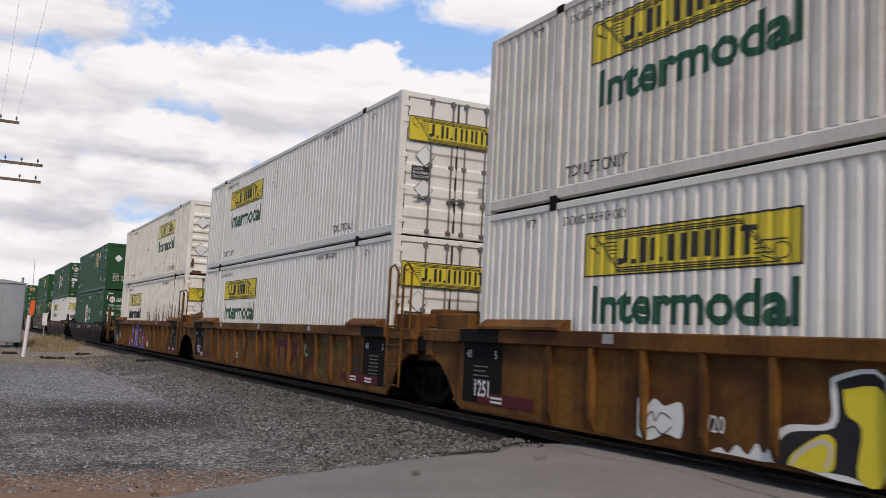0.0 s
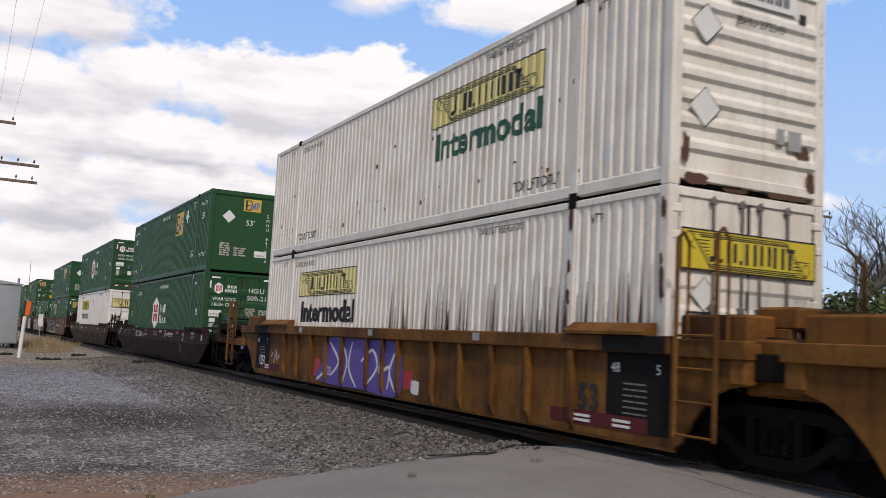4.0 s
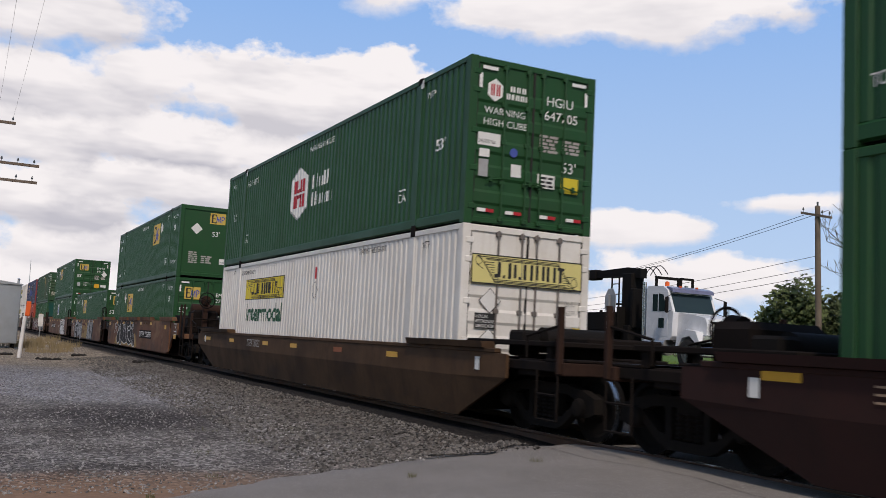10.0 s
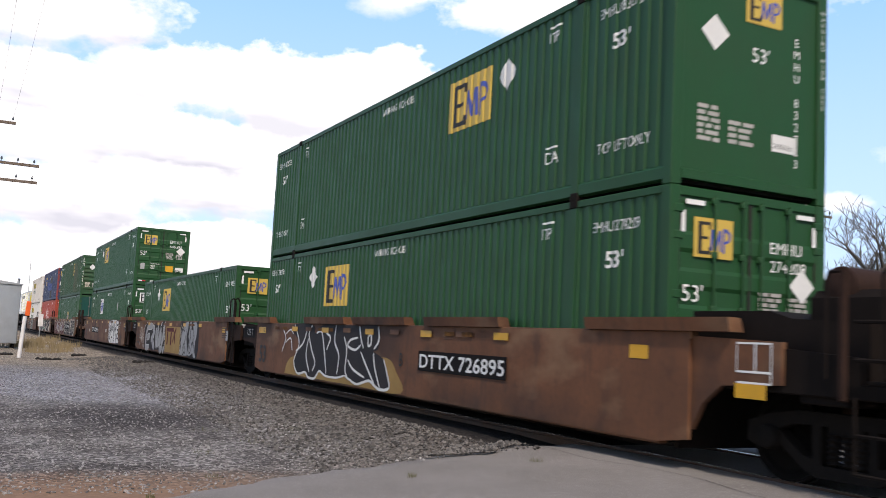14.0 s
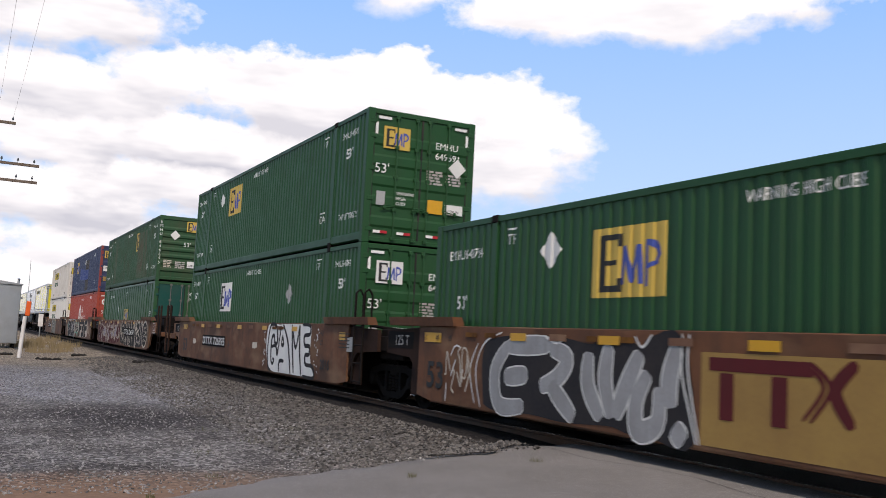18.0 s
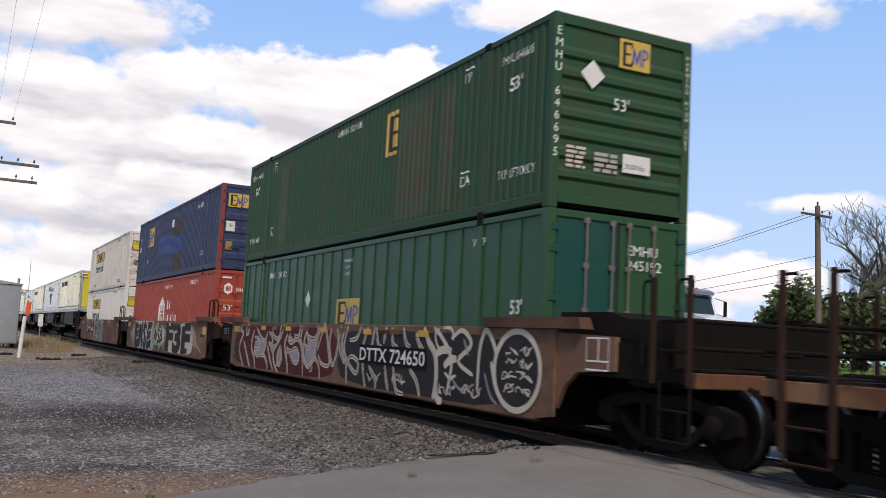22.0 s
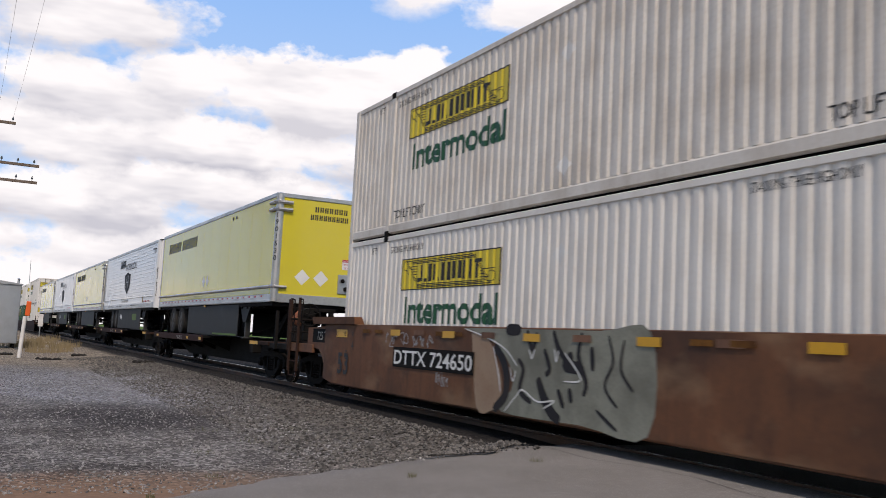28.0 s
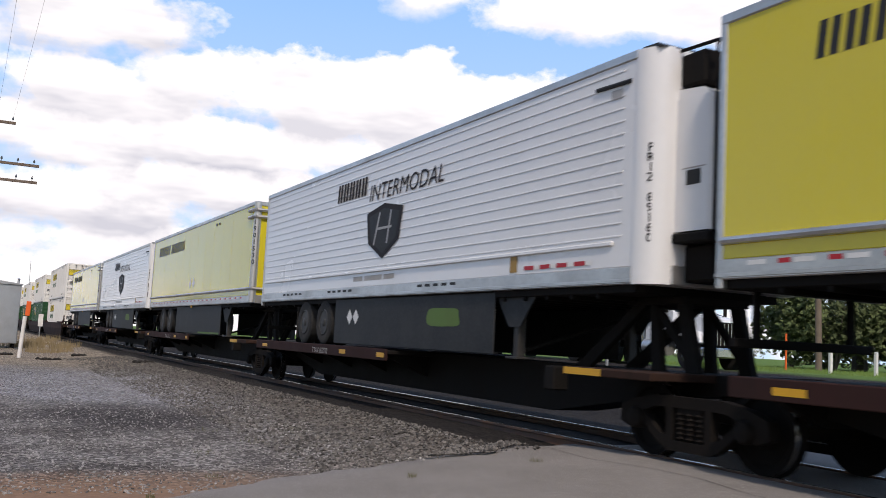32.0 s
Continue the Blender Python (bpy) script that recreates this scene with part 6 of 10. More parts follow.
# silver letters beside the ochre panel
paint_field(k7, "smooth", 14.0, "char", 1.6, [(0.07, 0.36), (0.01, 1.17), (0.58, 1.38), (1.96, 1.4), (2.72, 1.32), (2.89, 1.4), (3.4, 1.42), (3.74, 1.3), (3.82, 1.41), (4.41, 1.44), (4.63, 0.29), (3.91, 0.29), (3.51, 0.29), (3.17, 0.34), (2.64, 0.31), (2.09, 0.29), (1.37, 0.32), (0.42, 0.29)], "silver graffiti letters with black rims")
line_work(k7, "smooth", 13.7, 0.3, "label_w", 2.2,
          [(0.45, 1.26), (0.09, 0.88), (0.24, 0.39), (0.91, 0.42)],
          [(0.37, 1.24), (1.58, 1.29)],
          [(0.35, 0.79), (0.99, 0.86)],
          [(1.52, 1.25), (1.93, 1.12), (1.72, 0.86), (1.3, 0.71)],
          [(1.54, 0.76), (1.79, 0.59), (2.12, 0.36)],
          [(2.4, 1.22), (2.4, 0.8), (2.69, 0.41)],
          [(2.81, 1.32), (2.75, 0.9), (2.89, 0.44)],
          [(3.41, 1.25), (3.16, 0.84), (2.96, 0.45)],
          [(3.56, 1.02), (3.36, 0.69), (3.39, 0.35), (3.73, 0.46), (3.75, 0.87)],
          [(4.04, 1.34), (3.92, 0.96), (3.95, 0.65)],
          [(4.0, 0.45), (4.18, 0.3)])
line_work(k7, "smooth", 13.7, 0.255, "silver", 2.8,
          [(0.45, 1.26), (0.09, 0.88), (0.24, 0.39), (0.91, 0.42)],
          [(0.37, 1.24), (1.58, 1.29)],
          [(0.35, 0.79), (0.99, 0.86)],
          [(1.52, 1.25), (1.93, 1.12), (1.72, 0.86), (1.3, 0.71)],
          [(1.54, 0.76), (1.79, 0.59), (2.12, 0.36)],
          [(2.4, 1.22), (2.4, 0.8), (2.69, 0.41)],
          [(2.81, 1.32), (2.75, 0.9), (2.89, 0.44)],
          [(3.41, 1.25), (3.16, 0.84), (2.96, 0.45)],
          [(3.56, 1.02), (3.36, 0.69), (3.39, 0.35), (3.73, 0.46), (3.75, 0.87)],
          [(4.04, 1.34), (3.92, 0.96), (3.95, 0.65)],
          [(4.0, 0.45), (4.18, 0.3)])
line_work(k7, "smooth", 15.2, 0.03, "label_w", 3.6,
          [(1.19, 0.3), (1.01, 0.85), (1.25, 1.27), (1.77, 1.44)],
          [(1.01, 0.34), (0.83, 0.85), (1.05, 1.26)],
          [(5.62, 1.48), (5.62, 1.05), (5.77, 0.59), (5.87, 0.3)],
          [(5.73, 1.48), (5.72, 1.05), (5.92, 0.3)],
          [(2.86, 1.41), (3.17, 1.31), (3.39, 1.42)],
          [(4.8, 1.44), (4.94, 1.31), (5.11, 1.46)],
          [(0.15, 1.03), (0.31, 1.2), (0.5, 1.17)],
          [(0.19, 0.71), (0.34, 0.98)],
          [(0.04, 0.3), (0.05, 0.6)],
          [(0.53, 0.62), (0.6, 0.84)])
line_work(k7, "smooth", 7.6, 0.15, "wine", 3,
          [(0.28, 1.25), (0.05, 0.99), (0.24, 0.67)])
line_work(k7, "smooth", 8.0, 0.05, "wine", 3,
          [(0.17, 1.24), (0.4, 1.01), (0.17, 0.68)],
          [(0.09, 1.24), (0.32, 1.01), (0.08, 0.69)])
paint_field(k7, "smooth", 6.6, "char", 1, [(0.04, 0.29), (0.0, 1.42), (0.72, 1.49), (2.58, 1.49), (2.96, 1.48), (2.96, 0.29), (1.56, 0.29)])
paint_field(k7, "smooth", 6.5, "silver", 2, [(0.0, 0.29), (0.2, 0.56), (0.19, 0.94), (0.4, 1.24), (0.74, 1.44), (1.24, 1.49), (1.22, 1.28), (1.06, 0.94), (1.21, 0.67), (1.32, 0.53), (1.41, 0.33), (0.74, 0.29)], "silver graffiti letters with black rims")
paint_field(k7, "smooth", 5.2, "silver", 2, [(0.13, 0.33), (0.12, 0.6), (0.23, 0.84), (0.09, 0.97), (0.16, 1.24), (0.17, 1.45), (0.41, 1.46), (0.48, 1.2), (0.73, 1.21), (0.76, 0.96), (0.79, 0.82), (0.61, 0.75), (0.79, 0.57), (0.91, 0.44), (0.49, 0.29)])
paint_field(k7, "smooth", 4.6, "silver", 2, [(0.06, 1.46), (0.58, 1.47), (0.75, 1.29), (0.7, 1.0), (0.58, 0.8), (0.54, 0.51), (0.75, 0.29), (0.43, 0.29), (0.19, 0.57), (0.26, 0.87), (0.19, 1.17)])
line_work(k7, "smooth", 6.1, 0.05, "char", 3,
          [(0.58, 1.22), (0.49, 0.88), (0.21, 0.63), (0.13, 0.39), (0.34, 0.3)],
          [(0.46, 0.76), (0.25, 0.46), (0.56, 0.38), (0.46, 0.65)],
          [(1.18, 1.24), (1.31, 0.99), (1.15, 0.72), (1.09, 0.45)],
          [(1.27, 0.67), (1.45, 0.49), (1.23, 0.41), (1.27, 0.67)],
          [(1.06, 0.3), (1.39, 0.3), (1.81, 0.41)],
          [(1.68, 1.27), (1.86, 1.03), (1.89, 0.69), (1.95, 0.41)],
          [(0.0, 1.24), (0.23, 1.15), (0.31, 1.32)])
line_work(k7, "smooth", 6.6, 0.04, "cream", 3,
          [(0.02, 0.87), (0.16, 1.0), (0.07, 1.24), (0.24, 1.43)],
          [(0.03, 0.56), (0.2, 0.7), (0.33, 0.89), (0.23, 1.12), (0.44, 1.34)],
          [(0.04, 0.32), (0.15, 0.45), (0.09, 0.57)])
tag(k7, "smooth", 15.2, 0.4, 0.9, 0.8, "cream", 66, 5, 0.03)
k8 = rust_cars[8]
number_board(k8, "smooth", "DTTX 726895", 12.9, 0.74, 2.95, 0.34)
stencil(k8, "smooth", "A", 9.6, 0.76, 0.3, "ink")
# white block letters with heavy black outlines
paint_field(k8, "smooth", 5.7, "wink", 2, [(0.27, 0.42), (0.04, 0.93), (0.13, 1.41), (0.53, 1.49), (1.12, 1.47), (1.48, 1.49), (2.56, 1.49), (3.44, 1.48), (3.51, 1.24), (3.5, 0.89), (3.61, 0.55), (3.85, 0.29), (2.9, 0.29), (2.08, 0.29), (1.3, 0.29), (0.7, 0.29)], "white block-letter graffiti with black outlines")
line_work(k8, "smooth", 5.5, 0.1, "char", 3,
          [(0.35, 0.3), (0.11, 0.41), (0.0, 0.78), (0.03, 1.17), (0.16, 1.44), (0.43, 1.48), (0.66, 1.41), (0.76, 1.26), (0.8, 1.05), (0.69, 0.98), (0.57, 1.04), (0.5, 1.17), (0.4, 1.19), (0.3, 1.06), (0.3, 0.7), (0.39, 0.52), (0.51, 0.49), (0.58, 0.58), (0.46, 0.61)],
          [(0.29, 0.9), (0.63, 0.94), (0.75, 0.87), (0.83, 0.72), (0.93, 1.01), (1.05, 1.44)],
          [(1.19, 1.21), (1.16, 0.99), (1.31, 0.99), (1.19, 1.21)],
          [(1.03, 0.3), (1.05, 0.56), (1.4, 0.58)])
line_work(k8, "smooth", 4.4, 0.1, "char", 3,
          [(0.09, 1.48), (0.51, 1.1), (0.74, 0.63), (0.86, 0.3)],
          [(0.8, 1.48), (0.92, 0.92), (1.11, 0.32)],
          [(0.8, 1.48), (1.16, 0.93), (1.38, 1.48)],
          [(1.38, 1.48), (1.47, 0.85), (1.67, 0.3)],
          [(1.58, 1.48), (2.11, 1.46), (2.13, 1.27), (1.76, 1.22), (1.82, 1.01), (2.12, 0.99), (2.14, 0.81), (1.88, 0.78), (1.94, 0.58), (2.42, 0.54), (2.51, 0.3), (1.75, 0.3)])
for k in range(46):
    rr = random.Random(k)
    side = rr.random() < 0.5
    on_side("paint_dot", blot(0.05, 0.05, k, 8, 0.2), M["label_w"], k8, (5.75 + rr.random() * 0.2) if side else (1.95 - rr.random() * 0.25), 0.35 + rr.random() * 1.05, 0.006, False, 1.49)
spray(k8, "smooth", blot(0.5, 0.2, 71, 16, 0.2), "cream", 7.0, 0.8, 1)
spray(k8, "smooth", blot(0.5, 0.2, 72, 16, 0.2), "cream", 14.4, 0.75, 1)
stencil(k8, "smooth", "40", 1.55, 1.25, 0.17, "ink")
stencil(k8, "smooth", "20", 1.55, 1.05, 0.17, "ink")
stencil(k8, "smooth", "2016", 1.5, 0.52, 0.3, "ink", bold=0.008)

k9 = faded_cars[9]
spray(k9, "smooth", blot(7.4, 1.14, 81, 70, 0.06), "char", 7.6, 0.29, 0, "graffiti", "charcoal graffiti with pale outlines")
spray(k9, "smooth", blot(8.5, 1.16, 83, 70, 0.05), "wine", 15.9, 0.29, 0.4)
# wine-red and charcoal letters with pale outlines
paint_field(k9, "smooth", 13.8, "lilac", 1, [(0.03, 1.02), (1.09, 1.1), (0.99, 0.74), (0.43, 0.61), (0.01, 0.67)])
paint_field(k9, "smooth", 12.5, "lilac", 1, [(0.06, 0.94), (0.89, 1.05), (1.27, 1.42), (0.99, 1.15), (0.54, 0.8), (0.38, 0.72)])
paint_field(k9, "smooth", 11.8, "lilac", 1, [(0.06, 0.75), (0.3, 0.95), (0.46, 0.65), (0.32, 0.48), (0.12, 0.52)])
paint_field(k9, "smooth", 9.6, "lilac", 1, [(0.02, 0.96), (0.35, 1.19), (0.85, 1.17), (0.79, 0.97), (0.74, 0.75), (0.3, 0.55), (0.06, 0.7)])
paint_field(k9, "smooth", 10.9, "lilac", 1, [(0.13, 1.23), (0.41, 1.14), (0.31, 1.06), (0.07, 1.11)])
paint_field(k9, "smooth", 10.7, "lilac", 1, [(0.08, 0.82), (0.52, 0.92), (0.7, 0.75), (0.61, 0.6), (0.29, 0.64)])
red_rims = (
          [(0.24, 1.48), (0.02, 1.29), (0.33, 1.21), (0.0, 0.78), (0.5, 0.3)],
          [(0.43, 0.99), (0.89, 0.55), (1.19, 0.3)],
          [(0.71, 1.41), (0.91, 1.42), (0.84, 1.22), (0.65, 1.2), (0.67, 1.38)],
          [(1.42, 1.31), (1.23, 0.89), (1.52, 0.6), (1.7, 0.3)],
          [(1.67, 1.37), (2.09, 1.14), (2.47, 1.05), (2.7, 1.28)],
          [(1.52, 1.12), (1.93, 1.07), (1.98, 0.82), (1.57, 0.81), (1.67, 0.67), (1.97, 0.59)],
          [(2.12, 0.63), (2.5, 0.65), (2.75, 0.48), (2.83, 0.3)],
          [(2.61, 1.1), (2.37, 0.66)],
          [(2.82, 1.28), (3.11, 1.15), (3.12, 0.97), (2.81, 1.0)],
          [(2.72, 0.92), (2.97, 0.64), (3.34, 0.3)],
          [(3.04, 1.33), (3.38, 1.13), (3.69, 1.17), (3.8, 1.46)],
          [(4.07, 1.47), (3.79, 1.14), (3.29, 0.79), (3.41, 0.47), (3.75, 0.3)],
          [(3.72, 0.89), (3.61, 0.62), (3.82, 0.47), (3.97, 0.65), (3.82, 0.97)],
          [(4.37, 1.26), (4.18, 0.98), (4.43, 0.57), (4.53, 0.3)],
          [(4.59, 1.25), (4.45, 1.12), (4.71, 1.04), (5.12, 1.14), (5.43, 0.99), (5.58, 0.68), (5.66, 0.3)],
          [(4.33, 0.92), (4.63, 0.85), (5.05, 0.92), (5.3, 0.76), (5.21, 0.59), (4.89, 0.61), (4.55, 0.82), (4.34, 0.77)],
          [(4.87, 1.22), (5.19, 1.21), (5.34, 1.48)],
          [(5.49, 1.45), (5.37, 1.13), (5.61, 0.9), (5.69, 0.69), (6.0, 0.53), (6.44, 0.73), (6.73, 0.55), (6.8, 0.3)],
          [(5.77, 1.34), (5.64, 1.07), (5.92, 0.94), (6.05, 1.09), (5.85, 1.15)],
          [(5.78, 1.42), (5.86, 1.24), (6.25, 1.17), (6.49, 1.27), (6.56, 1.48)],
          [(6.68, 1.44), (6.55, 1.17), (6.37, 0.96), (6.41, 0.73)])
line_work(k9, "smooth", 15.3, 0.105, "cream", 3, *red_rims)
line_work(k9, "smooth", 15.3, 0.022, "wine", 4.2, *red_rims)
dark_rims = (
          [(0.06, 0.92), (0.33, 1.33), (0.49, 1.48), (0.74, 1.03), (0.85, 0.64), (0.39, 0.64), (0.13, 0.82)],
          [(0.89, 1.43), (0.82, 1.04), (1.07, 0.64), (1.32, 1.06), (1.24, 1.42)],
          [(1.46, 1.48), (1.39, 1.06), (1.76, 0.69)],
          [(1.73, 1.45), (1.54, 1.13), (1.83, 0.71)],
          [(1.86, 1.48), (1.68, 1.07), (1.88, 0.79), (2.39, 0.54), (2.5, 0.76), (2.13, 0.86), (1.88, 0.71), (1.92, 0.3)],
          [(2.59, 1.48), (2.35, 1.24), (1.98, 1.19)],
          [(2.93, 1.47), (2.71, 1.05), (2.79, 0.57), (2.93, 0.3)],
          [(3.25, 1.48), (3.15, 1.07)],
          [(3.34, 1.47), (3.46, 1.15), (3.68, 1.09)],
          [(3.06, 0.71), (3.39, 0.49), (3.42, 0.3)],
          [(3.83, 1.48), (3.7, 1.16)],
          [(3.82, 0.77), (3.93, 0.48), (4.04, 0.3)],
          [(4.08, 1.48), (4.14, 1.18), (4.36, 1.11)],
          [(4.19, 0.78), (4.38, 0.35), (4.69, 0.3)],
          [(4.57, 1.48), (4.72, 1.2), (4.9, 1.14)],
          [(4.91, 0.74), (5.21, 0.56), (5.36, 0.3)],
          [(5.11, 1.39), (5.23, 1.22), (5.43, 1.09)])
line_work(k9, "smooth", 8.8, 0.1, "cream", 3, *dark_rims)
line_work(k9, "smooth", 8.8, 0.022, "char", 4.2, *dark_rims)
line_work(k9, "smooth", 3.4, 0.14, "cream", 3,
          [(0.02, 1.48), (0.22, 1.24), (0.49, 1.03), (0.56, 0.63), (0.47, 0.3)],
          [(0.49, 1.03), (0.74, 1.12), (1.07, 1.12)],
          [(0.56, 0.43), (0.66, 0.3), (0.81, 0.3)],
          [(0.82, 0.85), (1.04, 0.97), (1.25, 0.99)])
line_work(k9, "smooth", 3.0, 0.06, "cream", 3,
          [(0.21, 1.48), (0.06, 1.35), (0.21, 1.15), (0.47, 1.16)],
          [(0.46, 0.76), (0.64, 0.68), (0.85, 0.73)],
          [(0.33, 1.48), (0.63, 1.47), (0.72, 1.28)])
line_work(k9, "smooth", 3.0, 0.09, "cream", 3,
          [(0.01, 1.48), (0.34, 1.3), (0.68, 0.95), (0.55, 0.39)],
          [(0.64, 1.31), (1.01, 1.45), (1.31, 1.23), (0.91, 0.96), (1.41, 0.76)],
          [(1.56, 0.55), (1.59, 1.16), (1.77, 1.46), (2.06, 1.17), (2.23, 0.6)],
          [(2.56, 0.38), (2.15, 0.59), (1.95, 1.0)])
line_work(k9, "smooth", 2.4, 0.05, "lilac", 3,
          [(0.0, 0.76), (0.42, 0.52), (0.86, 0.63)],
          [(1.16, 0.82), (1.36, 0.5), (1.57, 0.38)],
          [(0.46, 1.32), (0.64, 1.06)])
circle = [(0.62 * math.cos(k * math.pi / 14), 0.56 * math.sin(k * math.pi / 14)) for k in range(29)]
spray(k9, "smooth", flat_shape(circle[:-1]), "char", 0.32, 0.90, 5)
spray(k9, "smooth", ribbon(circle, 0.09), "cream", 0.32, 0.90, 6)
for z in (1.1, 0.92, 0.74, 0.56):
    tag(k9, "smooth", 0.70, z, 0.8, 0.15, "cream", int(z * 100), 4, 0.025, 7)
for l, f, w in ((5.8, 0.42, 0.7), (4.6, 0.45, 0.6), (2.9, 0.4, 0.8), (1.9, 0.42, 0.7), (12.0, 0.4, 0.6), (9.4, 0.4, 0.5)):
    tag(k9, "smooth", l, f, w, 0.2, "cream", int(l * 31), 4, 0.025, 8)
number_board(k9, "smooth", "DTTX 724650", 6.28, 0.76, 3.05, 0.36)

k10 = faded_cars[10]
spray(k10, "smooth", blot(5.0, 1.12, 91, 60, 0.06), "cream", 6.72, 0.30, 0, "graffiti", "cream graffiti ground with black letters")
paint_field(k10, "smooth", 14.1, "weathered_w", 0.4, [(0.05, 1.49), (2.14, 1.49), (4.44, 1.49), (4.87, 1.38), (4.62, 1.23), (4.63, 0.73), (4.81, 0.71), (4.83, 0.29), (3.27, 0.29), (1.76, 0.29), (0.31, 0.29), (0.03, 0.9)], "off-white graffiti ground with black letters")
paint_field(k10, "smooth", 15.4, "tanp", 0, [(0.04, 0.9), (0.82, 1.17), (1.23, 1.47), (1.52, 0.29), (0.89, 0.59)])
paint_field(k10, "smooth", 14.6, "mint", 0.8, [(0.06, 1.11), (0.46, 1.27), (0.51, 0.9), (0.18, 0.91)])
paint_field(k10, "smooth", 14.0, "char", 3, [(0.0, 1.4), (1.03, 1.42), (1.01, 1.21), (0.52, 1.12), (0.53, 1.05), (1.03, 1.1), (1.0, 0.81), (0.56, 0.75), (0.57, 0.65), (1.2, 0.72), (1.25, 0.34), (0.24, 0.29), (0.01, 0.9)], "black block letter with pale rim")
paint_field(k10, "smooth", 12.9, "char", 3, [(0.04, 1.33), (0.52, 1.32), (0.79, 0.99), (0.69, 1.29), (0.99, 1.43), (1.01, 1.05), (1.01, 0.7), (1.14, 0.37), (0.85, 0.33), (0.47, 0.77), (0.46, 0.37), (0.04, 0.43), (0.04, 0.95)])
paint_field(k10, "smooth", 11.8, "char", 3, [(0.13, 1.35), (0.39, 1.49), (0.6, 1.44), (0.84, 1.29), (0.79, 1.08), (0.54, 1.17), (0.43, 1.09), (0.64, 0.91), (0.86, 0.72), (0.9, 0.4), (0.77, 0.29), (0.34, 0.3), (0.09, 0.52), (0.02, 0.68), (0.22, 0.74), (0.49, 0.62), (0.35, 0.82), (0.07, 1.0), (0.03, 1.2)])
paint_field(k10, "smooth", 10.9, "char", 3, [(0.07, 1.45), (0.46, 1.45), (0.16, 1.3), (0.08, 1.27)])
paint_field(k10, "smooth", 10.7, "char", 3, [(0.04, 1.26), (0.34, 1.42), (0.9, 1.44), (0.91, 1.23), (0.57, 1.15), (0.17, 1.12)])
paint_field(k10, "smooth", 10.9, "char", 3, [(0.08, 1.09), (0.25, 1.15), (0.41, 1.04), (0.92, 1.08), (0.92, 0.77), (0.43, 0.7), (0.44, 0.62), (1.08, 0.71), (1.15, 0.48), (0.96, 0.38), (0.23, 0.31), (0.12, 0.73)])
paint_field(k10, "smooth", 9.9, "char", 3, [(0.03, 0.32), (0.13, 0.43), (0.24, 0.32)])
line_work(k10, "smooth", 13.7, 0.014, "label_w", 4,
          [(0.7, 1.35), (0.41, 0.93), (0.04, 0.67)],
          [(1.43, 1.23), (1.77, 1.12)],
          [(1.79, 0.85), (2.08, 0.72), (2.35, 0.59), (2.77, 0.58)],
          [(3.29, 1.0), (3.52, 0.86), (3.81, 0.66)],
          [(3.02, 1.05), (3.23, 0.79)])
paint_field(k10, "smooth", 9.5, "mint", 1, [(0.0, 1.23), (0.31, 1.2), (0.49, 1.31), (0.66, 1.37), (0.78, 1.3), (1.11, 1.31), (1.32, 1.27), (1.33, 1.21), (1.8, 1.2), (1.82, 1.29), (1.99, 1.37), (2.03, 1.29), (2.14, 1.37), (2.19, 1.29), (2.36, 1.26), (2.49, 1.36), (2.47, 1.22), (2.74, 1.16), (2.95, 1.11), (2.95, 0.7), (2.74, 0.71), (2.58, 0.63), (2.46, 0.56), (2.34, 0.41), (2.21, 0.53), (1.94, 0.5), (1.61, 0.34), (1.5, 0.5), (1.14, 0.52), (0.81, 0.52), (0.28, 0.53), (0.05, 0.69)], "mint-green graffiti cloud with ragged rim")
paint_field(k10, "smooth", 9.5, "tanp", 1.6, [(0.0, 1.23), (0.34, 1.2), (0.45, 0.69), (0.21, 0.59), (0.05, 0.69)])
paint_field(k10, "smooth", 6.8, "tanp", 1.6, [(0.0, 1.02), (0.25, 1.1), (0.25, 0.72), (0.04, 0.75)])
paint_field(k10, "smooth", 9.2, "cream", 2, [(0.19, 1.15), (0.76, 1.21), (1.62, 1.19), (2.07, 1.19), (2.26, 1.07), (2.18, 0.66), (1.63, 0.62), (1.05, 0.63), (0.27, 0.66), (0.06, 0.72)])
paint_field(k10, "smooth", 9.1, "char", 4, [(0.15, 1.15), (0.32, 1.14), (0.48, 0.91), (0.53, 1.15), (0.69, 1.16), (0.57, 0.71), (0.4, 0.7), (0.25, 0.92), (0.22, 0.72), (0.04, 0.71)])
line_work(k10, "smooth", 8.3, 0.155, "char", 4,
          [(0.38, 1.06), (0.26, 1.14), (0.11, 1.12), (0.06, 0.99), (0.24, 0.9), (0.37, 0.81), (0.3, 0.66), (0.12, 0.66), (0.0, 0.75)])
paint_field(k10, "smooth", 7.9, "char", 4, [(0.2, 1.17), (0.44, 1.16), (0.59, 1.08), (0.57, 0.98), (0.51, 0.92), (0.61, 0.85), (0.56, 0.71), (0.33, 0.66), (0.04, 0.66)])
paint_field(k10, "smooth", 7.7, "cream", 4.6, [(0.07, 1.07), (0.19, 1.07), (0.19, 0.99), (0.06, 0.98)])
paint_field(k10, "smooth", 7.7, "cream", 4.6, [(0.06, 0.87), (0.16, 0.88), (0.16, 0.8), (0.04, 0.79)])
torn = [(0, 0.95), (0.3, 0.88), (0.7, 0.68), (0.85, 0.60), (0.92, 0.40), (1.2, 0.24), (1.6, 0.10), (1.8, 0.0), (1.45, 0.05), (1.1, 0.15), (0.8, 0.14), (0.4, 0.2), (0, 0.1)]
spray(k10, "smooth", flat_shape(torn), "tanp", 2.15, 0.46, 0)
spray(k10, "smooth", blot(1.1, 0.22, 95, 30, 0.2), "fec2", 3.6, 0.34, 4)
